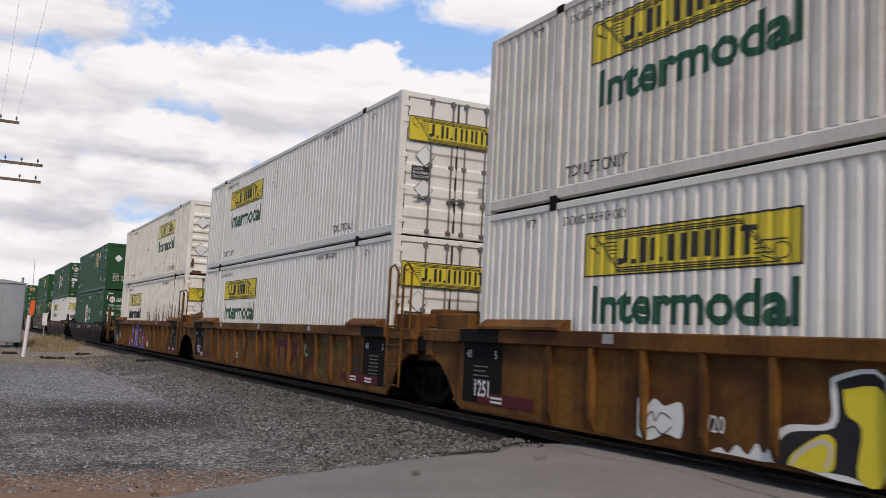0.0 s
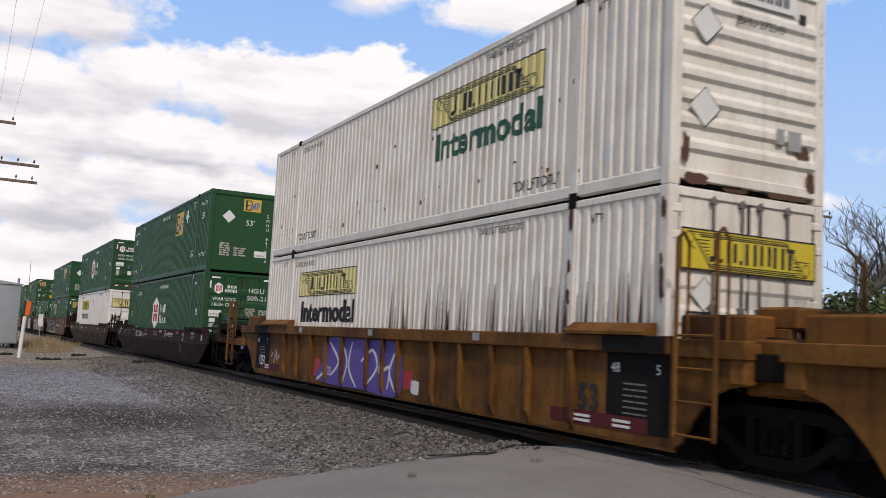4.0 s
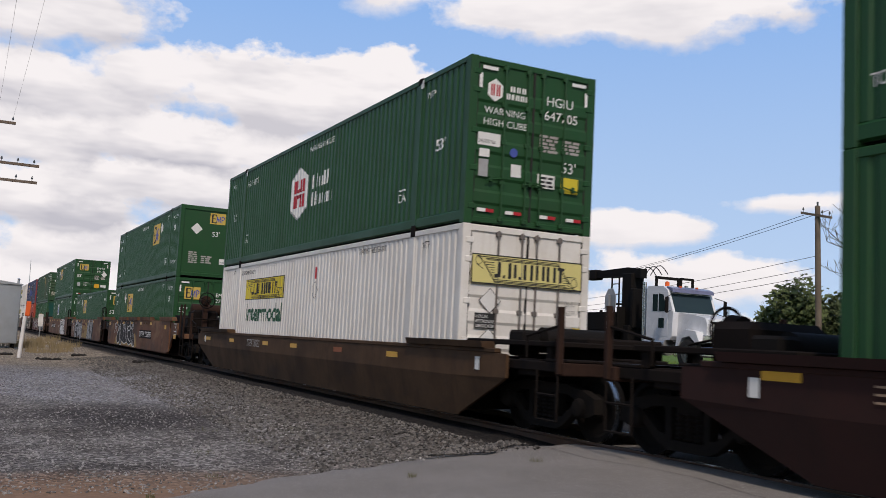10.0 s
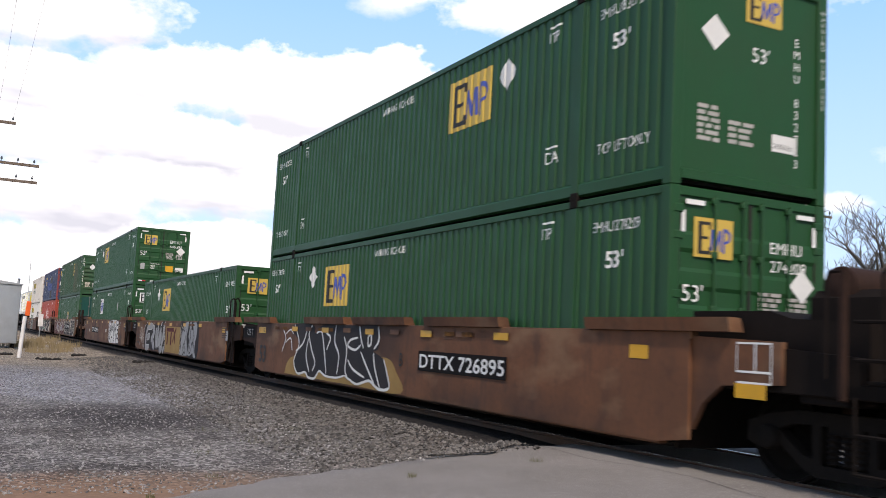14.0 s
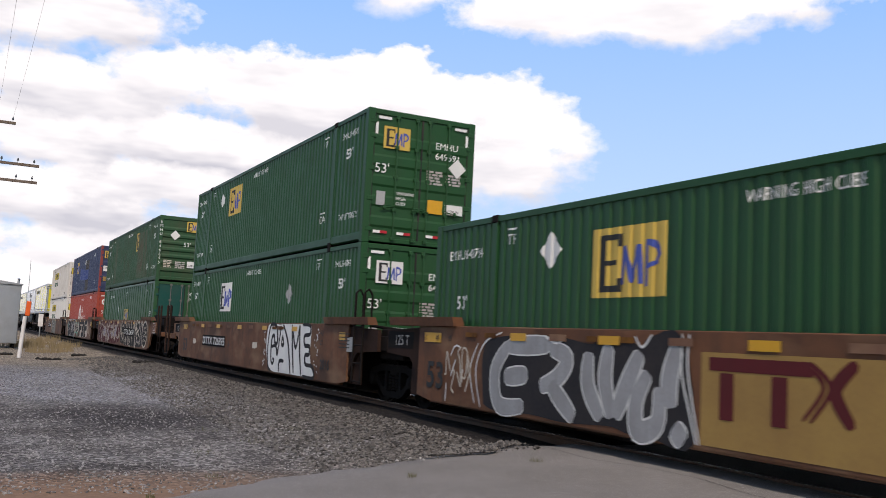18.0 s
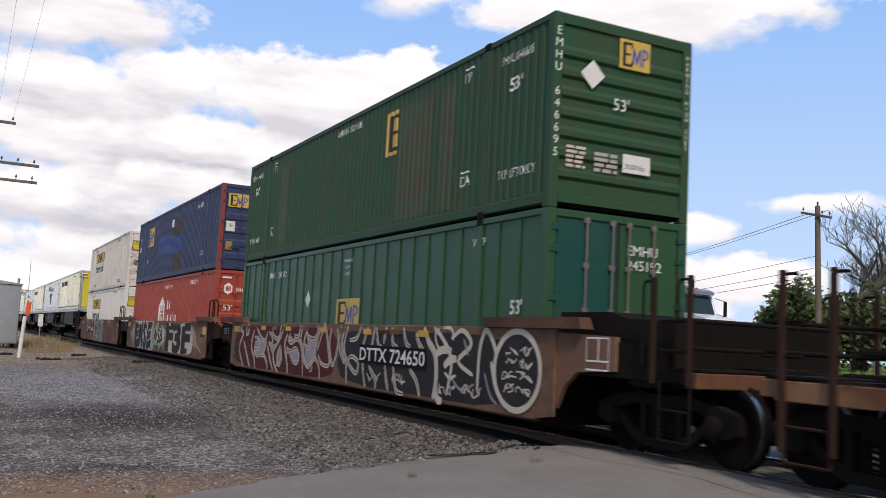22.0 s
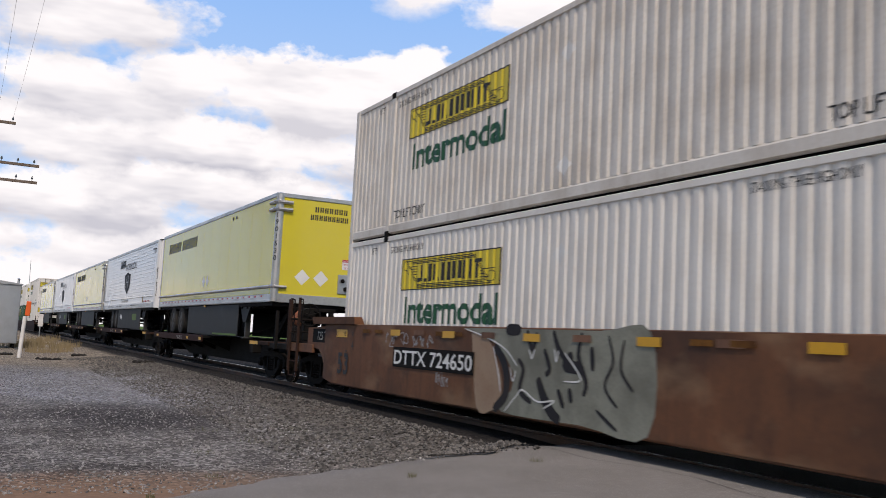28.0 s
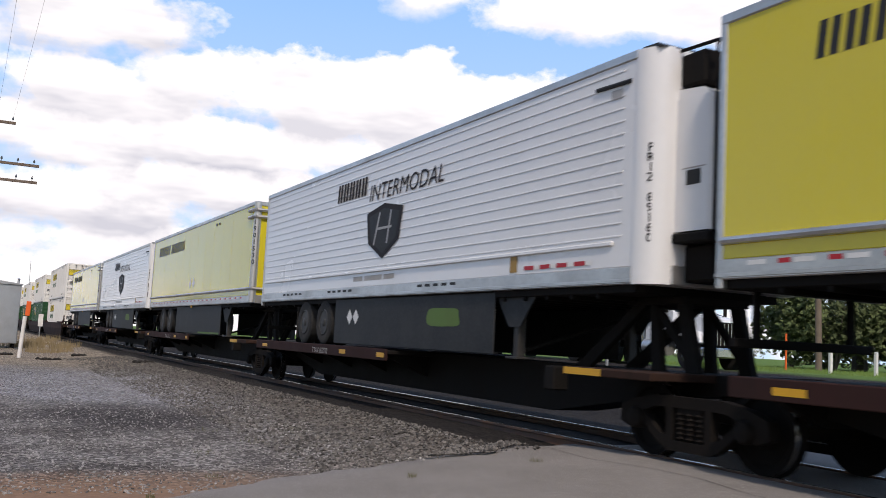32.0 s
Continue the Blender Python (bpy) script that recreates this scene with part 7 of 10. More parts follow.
spray(k10, "smooth", blot(0.8, 0.12, 96, 30, 0.3), "fec2", 0.8, 0.98, 1)
block_word(k10, "smooth", "F3F", 6.60, 0.32, 4.4, 1.14, "char", "tanp", 3, bold=0.05, rim=0.04)
stencil(k10, "smooth", "40", 2.05, 1.26, 0.17, "ink")
stencil(k10, "smooth", "20", 2.05, 1.06, 0.17, "ink")
k11 = faded_cars[11]
number_board(k11, "smooth", "DTTX 724650", 13.05, 0.76, 3.05, 0.36)
for l, f, w in ((13.5, 1.12, 1.1), (12.3, 1.14, 0.9), (11.3, 0.5, 0.5)):
    tag(k11, "smooth", l, f, w, 0.26, "label_g", int(l * 17), 5, 0.016, 6)
# grey-green letters on dark brown
paint_field(k11, "smooth", 10.2, "tanp", 0, [(0.07, 1.41), (0.57, 1.35), (1.0, 0.82), (1.01, 0.4), (0.8, 0.29), (0.32, 0.29)])
paint_field(k11, "smooth", 10.4, "sage", 1, [(0.05, 1.49), (1.8, 1.49), (3.58, 1.49), (4.53, 1.49), (4.52, 0.29), (3.2, 0.29), (1.26, 0.29), (1.5, 0.61), (1.51, 0.9), (0.95, 1.31)], "grey-green graffiti letters on dark brown")
line_work(k11, "smooth", 9.4, 0.17, "char", 3,
          [(0.04, 0.3), (0.37, 0.56), (0.32, 0.95), (0.0, 1.24)],
          [(0.31, 1.48), (0.72, 1.48)],
          [(1.2, 0.83), (1.36, 0.58), (1.56, 0.39), (1.76, 0.3)],
          [(2.0, 1.18), (1.85, 1.04), (2.07, 1.01), (2.26, 0.97)])
line_work(k11, "smooth", 8.8, 0.09, "char", 3,
          [(0.28, 1.48), (0.43, 1.22), (0.55, 1.45)],
          [(0.94, 1.48), (1.08, 1.24), (1.37, 1.0)],
          [(1.6, 1.46), (1.53, 1.16), (1.71, 0.83), (1.66, 0.66)],
          [(1.81, 1.29), (1.85, 0.98)],
          [(1.35, 0.74), (1.41, 0.55)],
          [(1.09, 0.71), (1.24, 0.47)],
          [(0.07, 1.07), (0.22, 0.92), (0.15, 0.63), (0.46, 0.48)],
          [(0.73, 1.23), (0.88, 0.97), (0.78, 0.88)])
line_work(k11, "smooth", 10.4, 0.025, "label_w", 3.6,
          [(0.05, 1.48), (0.77, 1.35), (1.32, 1.19), (1.66, 0.96)],
          [(0.96, 1.23), (1.15, 0.81), (1.22, 0.57)],
          [(1.46, 0.94), (1.55, 0.75), (1.63, 0.91)],
          [(1.35, 0.3), (1.67, 0.55), (1.83, 0.64), (2.21, 0.51), (2.62, 0.55), (2.35, 0.42)],
          [(2.81, 1.2), (3.2, 0.87), (2.82, 0.82)],
          [(1.95, 1.21), (2.03, 1.09), (2.1, 1.22)],
          [(2.58, 1.24), (2.63, 1.07), (2.68, 1.22)])
line_work(k11, "smooth", 6.9, 0.05, "char", 3,
          [(0.25, 1.43), (0.35, 1.11), (0.2, 0.81), (0.46, 0.57)],
          [(0.56, 1.39), (0.51, 1.03), (0.75, 0.78)],
          [(0.04, 0.51), (0.25, 0.4), (0.46, 0.3)])
for k in range(3):
    stencil(k11, "smooth", ("4", "5", "3")[k], LEN - 1.0 + 0.3 * k, 1.0 - 0.2 * k, 0.26, "ink")

for i, tier, left, foot, ground, dia, grey, code in ((6, LOW, 11.75, 1.92, "amber", 12.6, False, "EMHU 274209"), (6, UPP, 5.9, 4.88, "amber", 3.95, False, "EMHU 832723"), (7, LOW, 11.6, 1.92, "amber", 12.6, False, "EMHU 640754"),
                                                     (8, LOW, 11.9, 1.85, "label_w", 4.74, True, "EMHU 643034"), (8, UPP, 11.6, 4.9, "amber", 12.5, False, "EMHU 649591")):
    c = container(Y[i], tier, M["green"], "head" if (i, tier) == (6, UPP) else "doors", "green corrugated container with " + ("white" if grey else "yellow") + " square sign and white markings")
    emp_marks(c, left, foot - tier, ground, diamond_at=dia, grey=grey, code=code, lower=0.5 if i == 7 else 0.0)
    if (i, tier) == (6, UPP):
        emp_head(c, code)
    else:
        emp_doors(c, code, ground)

c = container(Y[9], LOW, M["green_flat"], "doors", "pale green smooth-panelled container with teal door", flat=True, endpaint=M["teal"], secondleaf=M["green_flat"])
emp_sign(c, 8.3, 1.45 - LOW, 1.36, 0.62, folded=False, face=FACE)
flat = {"folded": False, "face": FACE}
word(c, "53'", 0.95, 1.72 - LOW, 0.3, bold=0.006, **flat)
word(c, "WTP", 2.2, 2.45, 0.2, **flat)
word(c, "EMHU    245 192", 13.52, 2.35, 0.21, squeeze=0.98, bold=0.004, **flat)
word(c, "WARNING", 8.0, 2.5, 0.11, **flat)
word(c, "HIGH", 7.9, 2.36, 0.11, **flat)
word(c, "CUBE", 7.9, 2.22, 0.11, **flat)
on_side("placard", diamond(0.2), M["label_w"], c, 10.26, 2.1 - LOW, 0.004, False, label="orange and white diamond placard")
numbered(c, "EMHU", "245192", 2.1, 0.004, 0.15, 0.22)
c = container(Y[9], UPP, M["green_old"], "ribs", "faded green container with rust streaks and ribbed end")
emp_marks(c, 6.05, 4.89 - UPP, cut=0.36, code="EMHU 646695")
for left, w in ((5.5, 1.5), (3.6, 0.5), (13.2, 0.8)):
    on_side("faded_paint", rect(w, 2.2), M["green_rust"], c, left, 0.3, 0.003, label="rusty faded patch of paint")
emp_sign(c, -0.12, 2.25, 0.58, 0.46, side=False, lift0=0.018)
on_end("placard", diamond(0.22), M["label_w"], c, -0.6, 2.05, -0.004, "white diamond placard")
end_word(c, "53'", -0.2, 1.58, 0.26, lift=-0.003)
on_end("sticker", rect(0.52, 0.28), M["label_w"], c, 0.0, 0.66, -0.002, "white weight label")
end_word(c, "24,000 lbs", 0.03, 0.72, 0.11, "ink", 0.85, -0.005)
small_end( lines_of_bars(4, 0.42, 0.05, 0.03, 8), M["gink"], c, -0.52, 0.85, -0.002)
small_end( lines_of_bars(5, 0.34, 0.04, 0.03, 9), M["cream"], c, -1.02, 0.9, -0.002)
upright(c, "EMHU 646695", -1.21, 2.55, 0.18, -0.002)
upright(c, "WARNING HIGH CUBE", 1.21, 2.6, 0.09, -0.002)

c = container(Y[10], LOW, M["red"], "doors", "red corrugated container with white house-shaped sign")
hw, hh = 1.24, 1.16
house = [(0, 0), (hw, 0), (hw, 0.81), (hw - 0.21, 0.93), (hw / 2 + 0.13, 1.09), (hw / 2, hh), (hw / 2 - 0.13, 1.09), (hw / 2 - 0.21, 1.0), (0.21, 0.93), (0.15, 0.87), (0, 0.80)]
s = on_side("sign_panel", flat_shape(house), M["wink"], c, 9.75, 1.36 - LOW, label="white house-shaped sign with red window bars")
for x0, x1, z0, z1 in ((0.31, 0.435, 0.48, 0.79), (0.31, 0.435, 0.0, 0.43), (0.465, 0.53, 0.48, 0.79), (0.465, 0.53, 0.0, 0.43), (0.735, 0.82, 0.48, 0.79), (0.735, 0.82, 0.0, 0.43),
                       (0.87, 0.98, 0.48, 0.79), (0.87, 0.98, 0.0, 0.43), (0.53, 0.735, 0.48, 0.56), (0.53, 0.735, 0.33, 0.43)):
    on_side("sign_bar", rect(x1 - x0, z1 - z0), M["red"], s, 9.75 - x0, 1.36 + z0 - LOW, 0.008)
on_side("name_bar", strokes((0.26, 0.2, 0.2), 0.36, 0.07, (1, 0.7, 1), 0.0, 0.24), M["wink"], c, 8.02, 1.98 - LOW)
on_side("name_bar", strokes((0.27, 0.12, 0.2, 0.19, 0.2), 0.34, 0.07, (1, 0.72, 0.72, 0.72, 0.72), 0.0, 0.24), M["wink"], c, 8.31, 1.52 - LOW)
on_side("name_bar", strokes((0.06, 0.2, 0.18), 0.34, 0.07, (1, 0.72, 0.72), 0.0, 0.24), M["wink"], c, 6.78, 1.52 - LOW)
word(c, "WARNING HIGH CUBE", 8.85, 2.82 - LOW, 0.19, squeeze=0.8)
word(c, "HGIU 632899", 4.0, 2.5, 0.24, squeeze=0.95)
numbered(c, "HGIU", "632899", 2.1, 0.004, 0.12, 0.22)
end_word(c, "53'", -0.98, 1.55, 0.28, lift=0.004)
end_word(c, "WARNING", 0.14, 1.62, 0.15, lift=0.004)
end_word(c, "HIGH CUBE", 0.14, 1.42, 0.15, lift=0.004)
hexa = [(0.16 * math.cos(radians(30 + 60 * k)), 0.2 * math.sin(radians(30 + 60 * k))) for k in range(6)]
on_end("sign_panel", flat_shape(hexa), M["wink"], c, -0.85, 2.28, 0.004, "white six-sided sign with red bars")
for x, z, w, h in ((-0.93, 2.20, 0.035, 0.16), (-0.885, 2.20, 0.03, 0.16), (-0.845, 2.20, 0.03, 0.16), (-0.80, 2.20, 0.035, 0.16), (-0.885, 2.27, 0.07, 0.03)):
    on_end("sign_bar", rect(w, h), M["redi"], c, x, z, 0.001)
on_end("name_bar", strokes((0.09, 0.08, 0.08, 0.08, 0.08), 0.11, 0.03), M["wink"], c, -0.62, 2.2, 0.004)
for x in (-1.06, 0.78):
    on_end("reflector", rect(0.3, 0.06), M["wink"], c, x, 2.62, 0.003)

c = container(Y[10], UPP, M["blue"], "doors", "faded blue container with dark painted patches, stacked on top", frame_paint=M["blue"])
part("red_post_face", Geo().box(-HALF - 0.003, -HALF + 0.155, -0.003, 0.03, 0.0, HIGH, 0.01), M["red_dark"], c, "red corner post face")
part("red_post_face", Geo().box(-HALF - 0.003, -HALF + 0.02, LEN - 0.10, LEN + 0.003, 0.0, HIGH, 0.008), M["red_dark"], c, "red corner post face")
emp_sign(c, 13.65, 4.87 - UPP, 1.38, 0.83)
band = [(0, 1.12), (0.9, 1.08), (1.8, 1.04), (2.8, 0.92), (3.4, 0.90), (4.8, 0.88), (4.8, 0.2), (3.2, 0.22), (2.5, 0.24), (1.8, 0.27), (0.9, 0.30), (0.1, 0.35)]
on_side("repaint_patch", flat_shape(band), M["blue_new"], c, 11.0, 4.02 - UPP, 0.0035, label="brighter blue repainted band")
on_side("repaint_patch", rect(0.36, 0.95), M["blue_new"], c, 13.95, 4.80 - UPP, 0.0035)
on_side("repaint_patch", rect(1.9, 0.75), M["blue_dark"], c, 7.75, 3.49 - UPP, 0.004, label="dark painted-out patch")
on_side("repaint_patch", rect(2.0, 0.62), M["blue_dark"], c, 7.9, 4.96 - UPP, 0.004, label="dark painted-out patch")
on_side("sticker", rect(0.36, 0.3), M["label_w"], c, 8.25, 5.35 - UPP, 0.006, label="white torn sticker")
word(c, "53'", 15.7, 1.95, 0.28)
on_side("sticker", rect(0.3, 0.25), M["label_w"], c, 15.75, 1.5, 0.006)
word(c, "DA", 13.6, 0.85, 0.24)
word(c, "DA", 2.6, 0.62, 0.24)
word(c, "TP", 3.0, 2.4, 0.24)
word(c, "EMHU 202683", 3.6, 2.4, 0.18, squeeze=0.8)
for x in (-1.05, 0.28):
    emp_sign(c, x, 2.12, 0.68, 0.46, side=False, lift0=0.012)
numbered(c, "EMHU", "202683", 1.62, 0.004, 0.72, 0.13)
on_end("sticker", rect(0.3, 0.34), M["label_w"], c, -1.08, 1.30, 0.004, "white sticker")
end_word(c, "110", -1.06, 1.44, 0.17, "ink", 0.9, 0.001)
small_end( lines_of_bars(6, 0.34, 0.05, 0.03, 12), M["gink"], c, 0.2, 1.6, 0.004)
on_end("sticker", rect(0.4, 0.24), M["label_w"], c, 0.62, 0.62, 0.004, "white weight label")
end_word(c, "24,000 lbs", 0.64, 0.68, 0.085, "ink", 0.85, 0.001)
on_end("sticker", rect(0.22, 0.28), M["ochre"], c, -1.05, 0.68, 0.004, "brown sticker")
for tier in (LOW, UPP):
    c = container(Y[11], tier, M["white_dull" if tier == UPP else "white"], "doors", "off-white corrugated container with yellow sign")
    jbh_marks(c, tier)
    jbh_end(c, "253391" if tier == UPP else "260447")

# the next stacked units behind the trailers
FAR = {12: 322.5, 13: 346.0, 14: 369.5, 15: 393.0}
for k, (low, upp) in {12: ("white", "white"), 13: ("green", "white"), 14: ("green", "white"), 15: ("green", "white")}.items():
    well_car(FAR[k], "low", M["fec"], "coupler", "coupler", "dark brown low-sided well car far back", inner=M["endsteel"])
    for tier, p in ((LOW, low), (UPP, upp)):
        c = container(FAR[k], tier, M[p], "doors", p + " corrugated container far down the train")
        if p == "white":
            jbh_marks(c, tier)
            jbh_end(c, "268812")
        else:
            emp_marks(c, 11.6, 1.56, diamond_at=12.5, code="EMHU 660142")
# ---- trailers on spine cars ----
TBOT, TTOP = 2.08, 5.06


def trailer_body(y0, skin, label):
    """A semi-trailer: skin, rails, floor, skirts, landing legs and the two rear axles, its nose at the start."""
    t = thing("trailer", label, "semi-trailer", "trailers on the train", at=pose(0, y0, 0))
    MOVERS.append((t, y0, 0.0))
    p = M[skin]
    reefer = skin == "twhite"
    part("body", Geo().box(-1.275, 1.275, 0.04, LEN - 0.05, TBOT + 0.2, TTOP - 0.05, 0.03), p, t)
    for s in (-1, 1):
        part("top_rail", Geo().box(*sorted((s * 1.295, s * 1.22)), 0.10, LEN, TTOP - 0.12, TTOP, 0.015), M["alu"], t)
        part("bottom_rail", Geo().box(*sorted((s * 1.295, s * 1.22)), 0.10, LEN, TBOT, TBOT + 0.22, 0.012), M["alu"], t)
        part("rub_rail", Geo().box(*sorted((s * 1.302, s * 1.26)), 0.10, LEN, TBOT + 0.02, TBOT + 0.07, 0.008), M["alu"], t)
    part("roof", Geo().box(-1.25, 1.25, 0.08, LEN - 0.02, TTOP - 0.06, TTOP - 0.01, 0.01), M["alu"], t)
    part("rear_frame", Geo().box(-1.29, 1.29, LEN - 0.10, LEN, TBOT - 0.1, TTOP, 0.012), M["alu"], t)
    part("floor", Geo().box(-1.22, 1.22, 0.1, LEN - 0.05, TBOT - 0.10, TBOT + 0.05, 0.01), M["black"], t)
    for x in np.arange(0.9, LEN - 0.5, 0.6):
        part("cross_member", cached(("xm",), lambda: Geo().box(-1.2, 1.2, -0.03, 0.03, TBOT - 0.16, TBOT - 0.09, 0.005).mesh("cross_member", M["black"])), None, t, at=pose(0, float(x), 0))
    post = [(TBOT, 0.06), (TBOT + 0.02, 0.11), (TTOP - 0.02, 0.11), (TTOP, 0.07)]
    for s in (-1, 1):
        if reefer:
            arc = [(s * (1.0 + 0.29 * math.cos(radians(a))), 0.06 - 0.34 * math.sin(radians(a))) for a in range(0, 91, 10)]
            part("corner_post", Geo().prism(arc + [(s * 1.0, 0.10), (s * 1.29, 0.10)], "z", TBOT, TTOP - 0.02), p, t, "white rounded corner post", smooth=True)
        else:
            part("corner_post", Geo().lathe(post, (s * 1.185, 0.10, 0), "z", 18), M["alu"], t, smooth=True)
        part("side_skirt", Geo().box(*sorted((s * 1.20, s * 1.23)), 3.5, 10.5, TBOT - 0.98, TBOT - 0.02, 0.012), M["skirt"], t, "dark grey aerodynamic side skirt")
        leg = part("landing_leg", Geo().box(*sorted((s * 0.98, s * 1.12)), 2.94, 3.08, TBOT - 1.0, TBOT - 0.1, 0.012), M["rim_dull"], t, "dark grey landing leg with foot plate")
        part("leg_bracket", Geo().prism([(2.45, TBOT - 0.1), (3.55, TBOT - 0.1), (3.16, TBOT - 0.55), (2.86, TBOT - 0.55)], "x", *sorted((s * 1.13, s * 1.16))), M["skirt"], leg)
        part("foot", Geo().box(*sorted((s * 0.88, s * 1.2)), 2.85, 3.17, TBOT - 1.03, TBOT - 0.99, 0.01), M["rim_dull"], leg)
    part("leg_brace", Geo().rod((-1.0, 3.0, TBOT - 0.9), (1.0, 3.0, TBOT - 0.3), 0.03, 6), M["black"], t)
    axles = (11.22, 12.55) if reefer else (11.76, 13.22)
    tyre = [(-0.12, 0.29), (-0.14, 0.40), (-0.135, 0.46), (-0.11, 0.50), (0.11, 0.50), (0.135, 0.46), (0.14, 0.40), (0.12, 0.29)]
    for yw in axles:
        for s in (-1, 1):
            for x in (1.10, 0.80):
                w = part("wheel", cached(("tyre",), lambda: Geo().lathe(tyre, (0, 0, 0), "x", 30).mesh("wheel", M["rubber"], True)), None, t, "black tyre", at=pose(s * x, yw, TBOT - 0.52))
                if x > 1:
                    rim = [(s * 0.122, 0.295), (s * 0.138, 0.275), (s * 0.10, 0.25), (s * 0.05, 0.22), (s * 0.03, 0.14), (s * 0.13, 0.10), (s * 0.15, 0.06), (s * 0.15, 0.02)]
                    part("rim", cached(("rim", s, reefer), lambda: Geo().lathe(rim, (0, 0, 0), "x", 26).mesh("rim", M["rim_dull"], True)), None, w, "dull grey metal rim")
        part("axle", Geo().rod((-1.1, yw, TBOT - 0.52), (1.1, yw, TBOT - 0.52), 0.08, 10), M["black"], t)
    mid = sum(axles) / 2
    for s in (-1, 1):
        part("slider_rail", Geo().box(*sorted((s * 0.42, s * 0.56)), mid - 1.7, mid + 1.7, TBOT - 0.36, TBOT - 0.1, 0.015), M["black"], t)
    part("underride_guard", Geo().box(-1.1, 1.1, LEN - 0.14, LEN - 0.04, TBOT - 0.72, TBOT - 0.62, 0.01), M["black"], t)
    for s in (-1, 1):
        part("guard_post", Geo().box(*sorted((s * 0.7, s * 0.8)), LEN - 0.12, LEN - 0.06, TBOT - 0.65, TBOT - 0.05, 0.01), M["black"], t)
        part("mud_flap", Geo().box(*sorted((s * 0.66, s * 1.2)), axles[1] + 0.66, axles[1] + 0.68, TBOT - 0.9, TBOT - 0.15, 0.004), M["rubber"], t)
    return t


def on_skin(t, name, shape, material, left, foot, lift=0.0, label=""):
    return on_side(name, shape, M[material], t, left, foot, 0.003 + lift, False, 1.275, label)


def yellow_trailer(y0, label, old=False):
    t = trailer_body(y0, "tyel", label)
    part("nose_band", Geo().box(-1.2, 1.2, 0.015, 0.06, TTOP - 0.12, TTOP - 0.01, 0.01), M["alu"], t)
    part("nose_band", Geo().box(-1.2, 1.2, 0.01, 0.06, TBOT, TBOT + 0.24, 0.01), M["alu"], t)
    for s in (-1, 1):
        for z in (TTOP - 0.26, TTOP - 0.46):
            g = Geo()
            pts = [(s * 1.31, 0.55, z), (s * 1.31, 0.12, z), (s * 1.24, 0.0, z), (s * 0.86, 0.0, z)]
            for p, q in zip(pts, pts[1:]):
                g.rod(p, q, 0.055, 8)
            part("corner_guard", g, M["alu"], t, "aluminium corner guard", smooth=True)
        g = Geo()
        pts = [(s * 1.30, LEN - 0.1, TBOT + 0.42), (s * 1.30, 0.12, TBOT + 0.42), (s * 1.24, 0.0, TBOT + 0.42), (s * 0.90, 0.0, TBOT + 0.42)]
        for p, q in zip(pts, pts[1:]):
            g.rod(p, q, 0.045, 8)
        part("side_moulding", g, M["alu"], t, "long aluminium side moulding", smooth=True)
    on_skin(t, "name_bar", strokes([0.28] * 7, 0.38, 0.055, (), 0.14), "ink", 14.84, 4.23, label="row of dark bars in place of a name")
    on_skin(t, "name_bar", strokes([0.24] * 9, 0.38, 0.05, (), 0.14), "ink", 12.30, 4.23)
    for y in (8.22, 7.68):
        on_skin(t, "placard", diamond(0.2), "label_w", y, 2.9, label="white diamond placard")
    for y in (4.69, 4.29):
        part("vent_cap", Geo().lathe([(0.0, 0.05), (-0.02, 0.045), (-0.03, 0.02)], (-1.276, y, 4.76), "x", 12), M["rim_dull"], t, smooth=True)
    y = 1.0
    while y < LEN - 0.3:
        on_side("reflector", rect(0.16, 0.05), M["redi"], t, y, TBOT + 0.14, 0.003, False, 1.295)
        on_side("reflector", rect(0.26, 0.05), M["label_w"], t, y + 0.42, TBOT + 0.14, 0.003, False, 1.295)
        y += 0.62
    for yy in np.arange(1.3, LEN - 0.5, 1.22):
        part("panel_seam", cached(("seam",), lambda: Geo().box(-1.277, -1.274, -0.004, 0.004, TBOT + 0.24, TTOP - 0.13, 0.001).mesh("panel_seam", M["tyel"])), None, t, at=pose(0, float(yy), 0))
    on_side("skirt_stripe", rect(3.0, 0.06), M["weedp"], t, 6.6, TBOT - 0.97, 0.004, False, 1.23, "lime green stripe along the skirt's foot")
    part("marker_lamp", Geo().box(-1.30, -1.262, 7.62, 7.82, TBOT - 0.07, TBOT + 0.0, 0.01), M["reflect"], t, "amber side marker lamp")
    # the nose: name bars, number, placards, plug box
    on_end("name_bar", strokes([0.11] * 7, 0.15, 0.03), M["ink"], t, -0.2, 4.62, 0.036, "dark bars in place of a name")
    on_end("name_bar", strokes([0.10] * 9, 0.15, 0.025), M["ink"], t, -0.32, 4.40, 0.036)
    for x in (-0.46, 0.08):
        on_end("placard", diamond(0.22), M["label_w"], t, x, 2.8, 0.036, "white diamond placard")
    on_end("sticker", rect(0.3, 0.28), M["label_w"], t, 0.68, 3.1, 0.036, "white caution label with a red head")
    on_end("sticker", rect(0.3, 0.07), M["redi"], t, 0.68, 3.31, 0.034)
    end_word(t, "CAUTION", 0.69, 3.325, 0.05, "wink", 0.95, 0.032)
    end_word(t, "HEIGHT", 0.70, 3.22, 0.08, "redi", 0.9, 0.034)
    end_word(t, "13' 6\"", 0.74, 3.12, 0.08, "redi", 0.9, 0.034)
    b = part("plug_box", Geo().box(0.58, 1.05, 0.0, 0.05, 2.42, 2.96, 0.015), M["galv"], t, "grey plug box with air hose couplings")
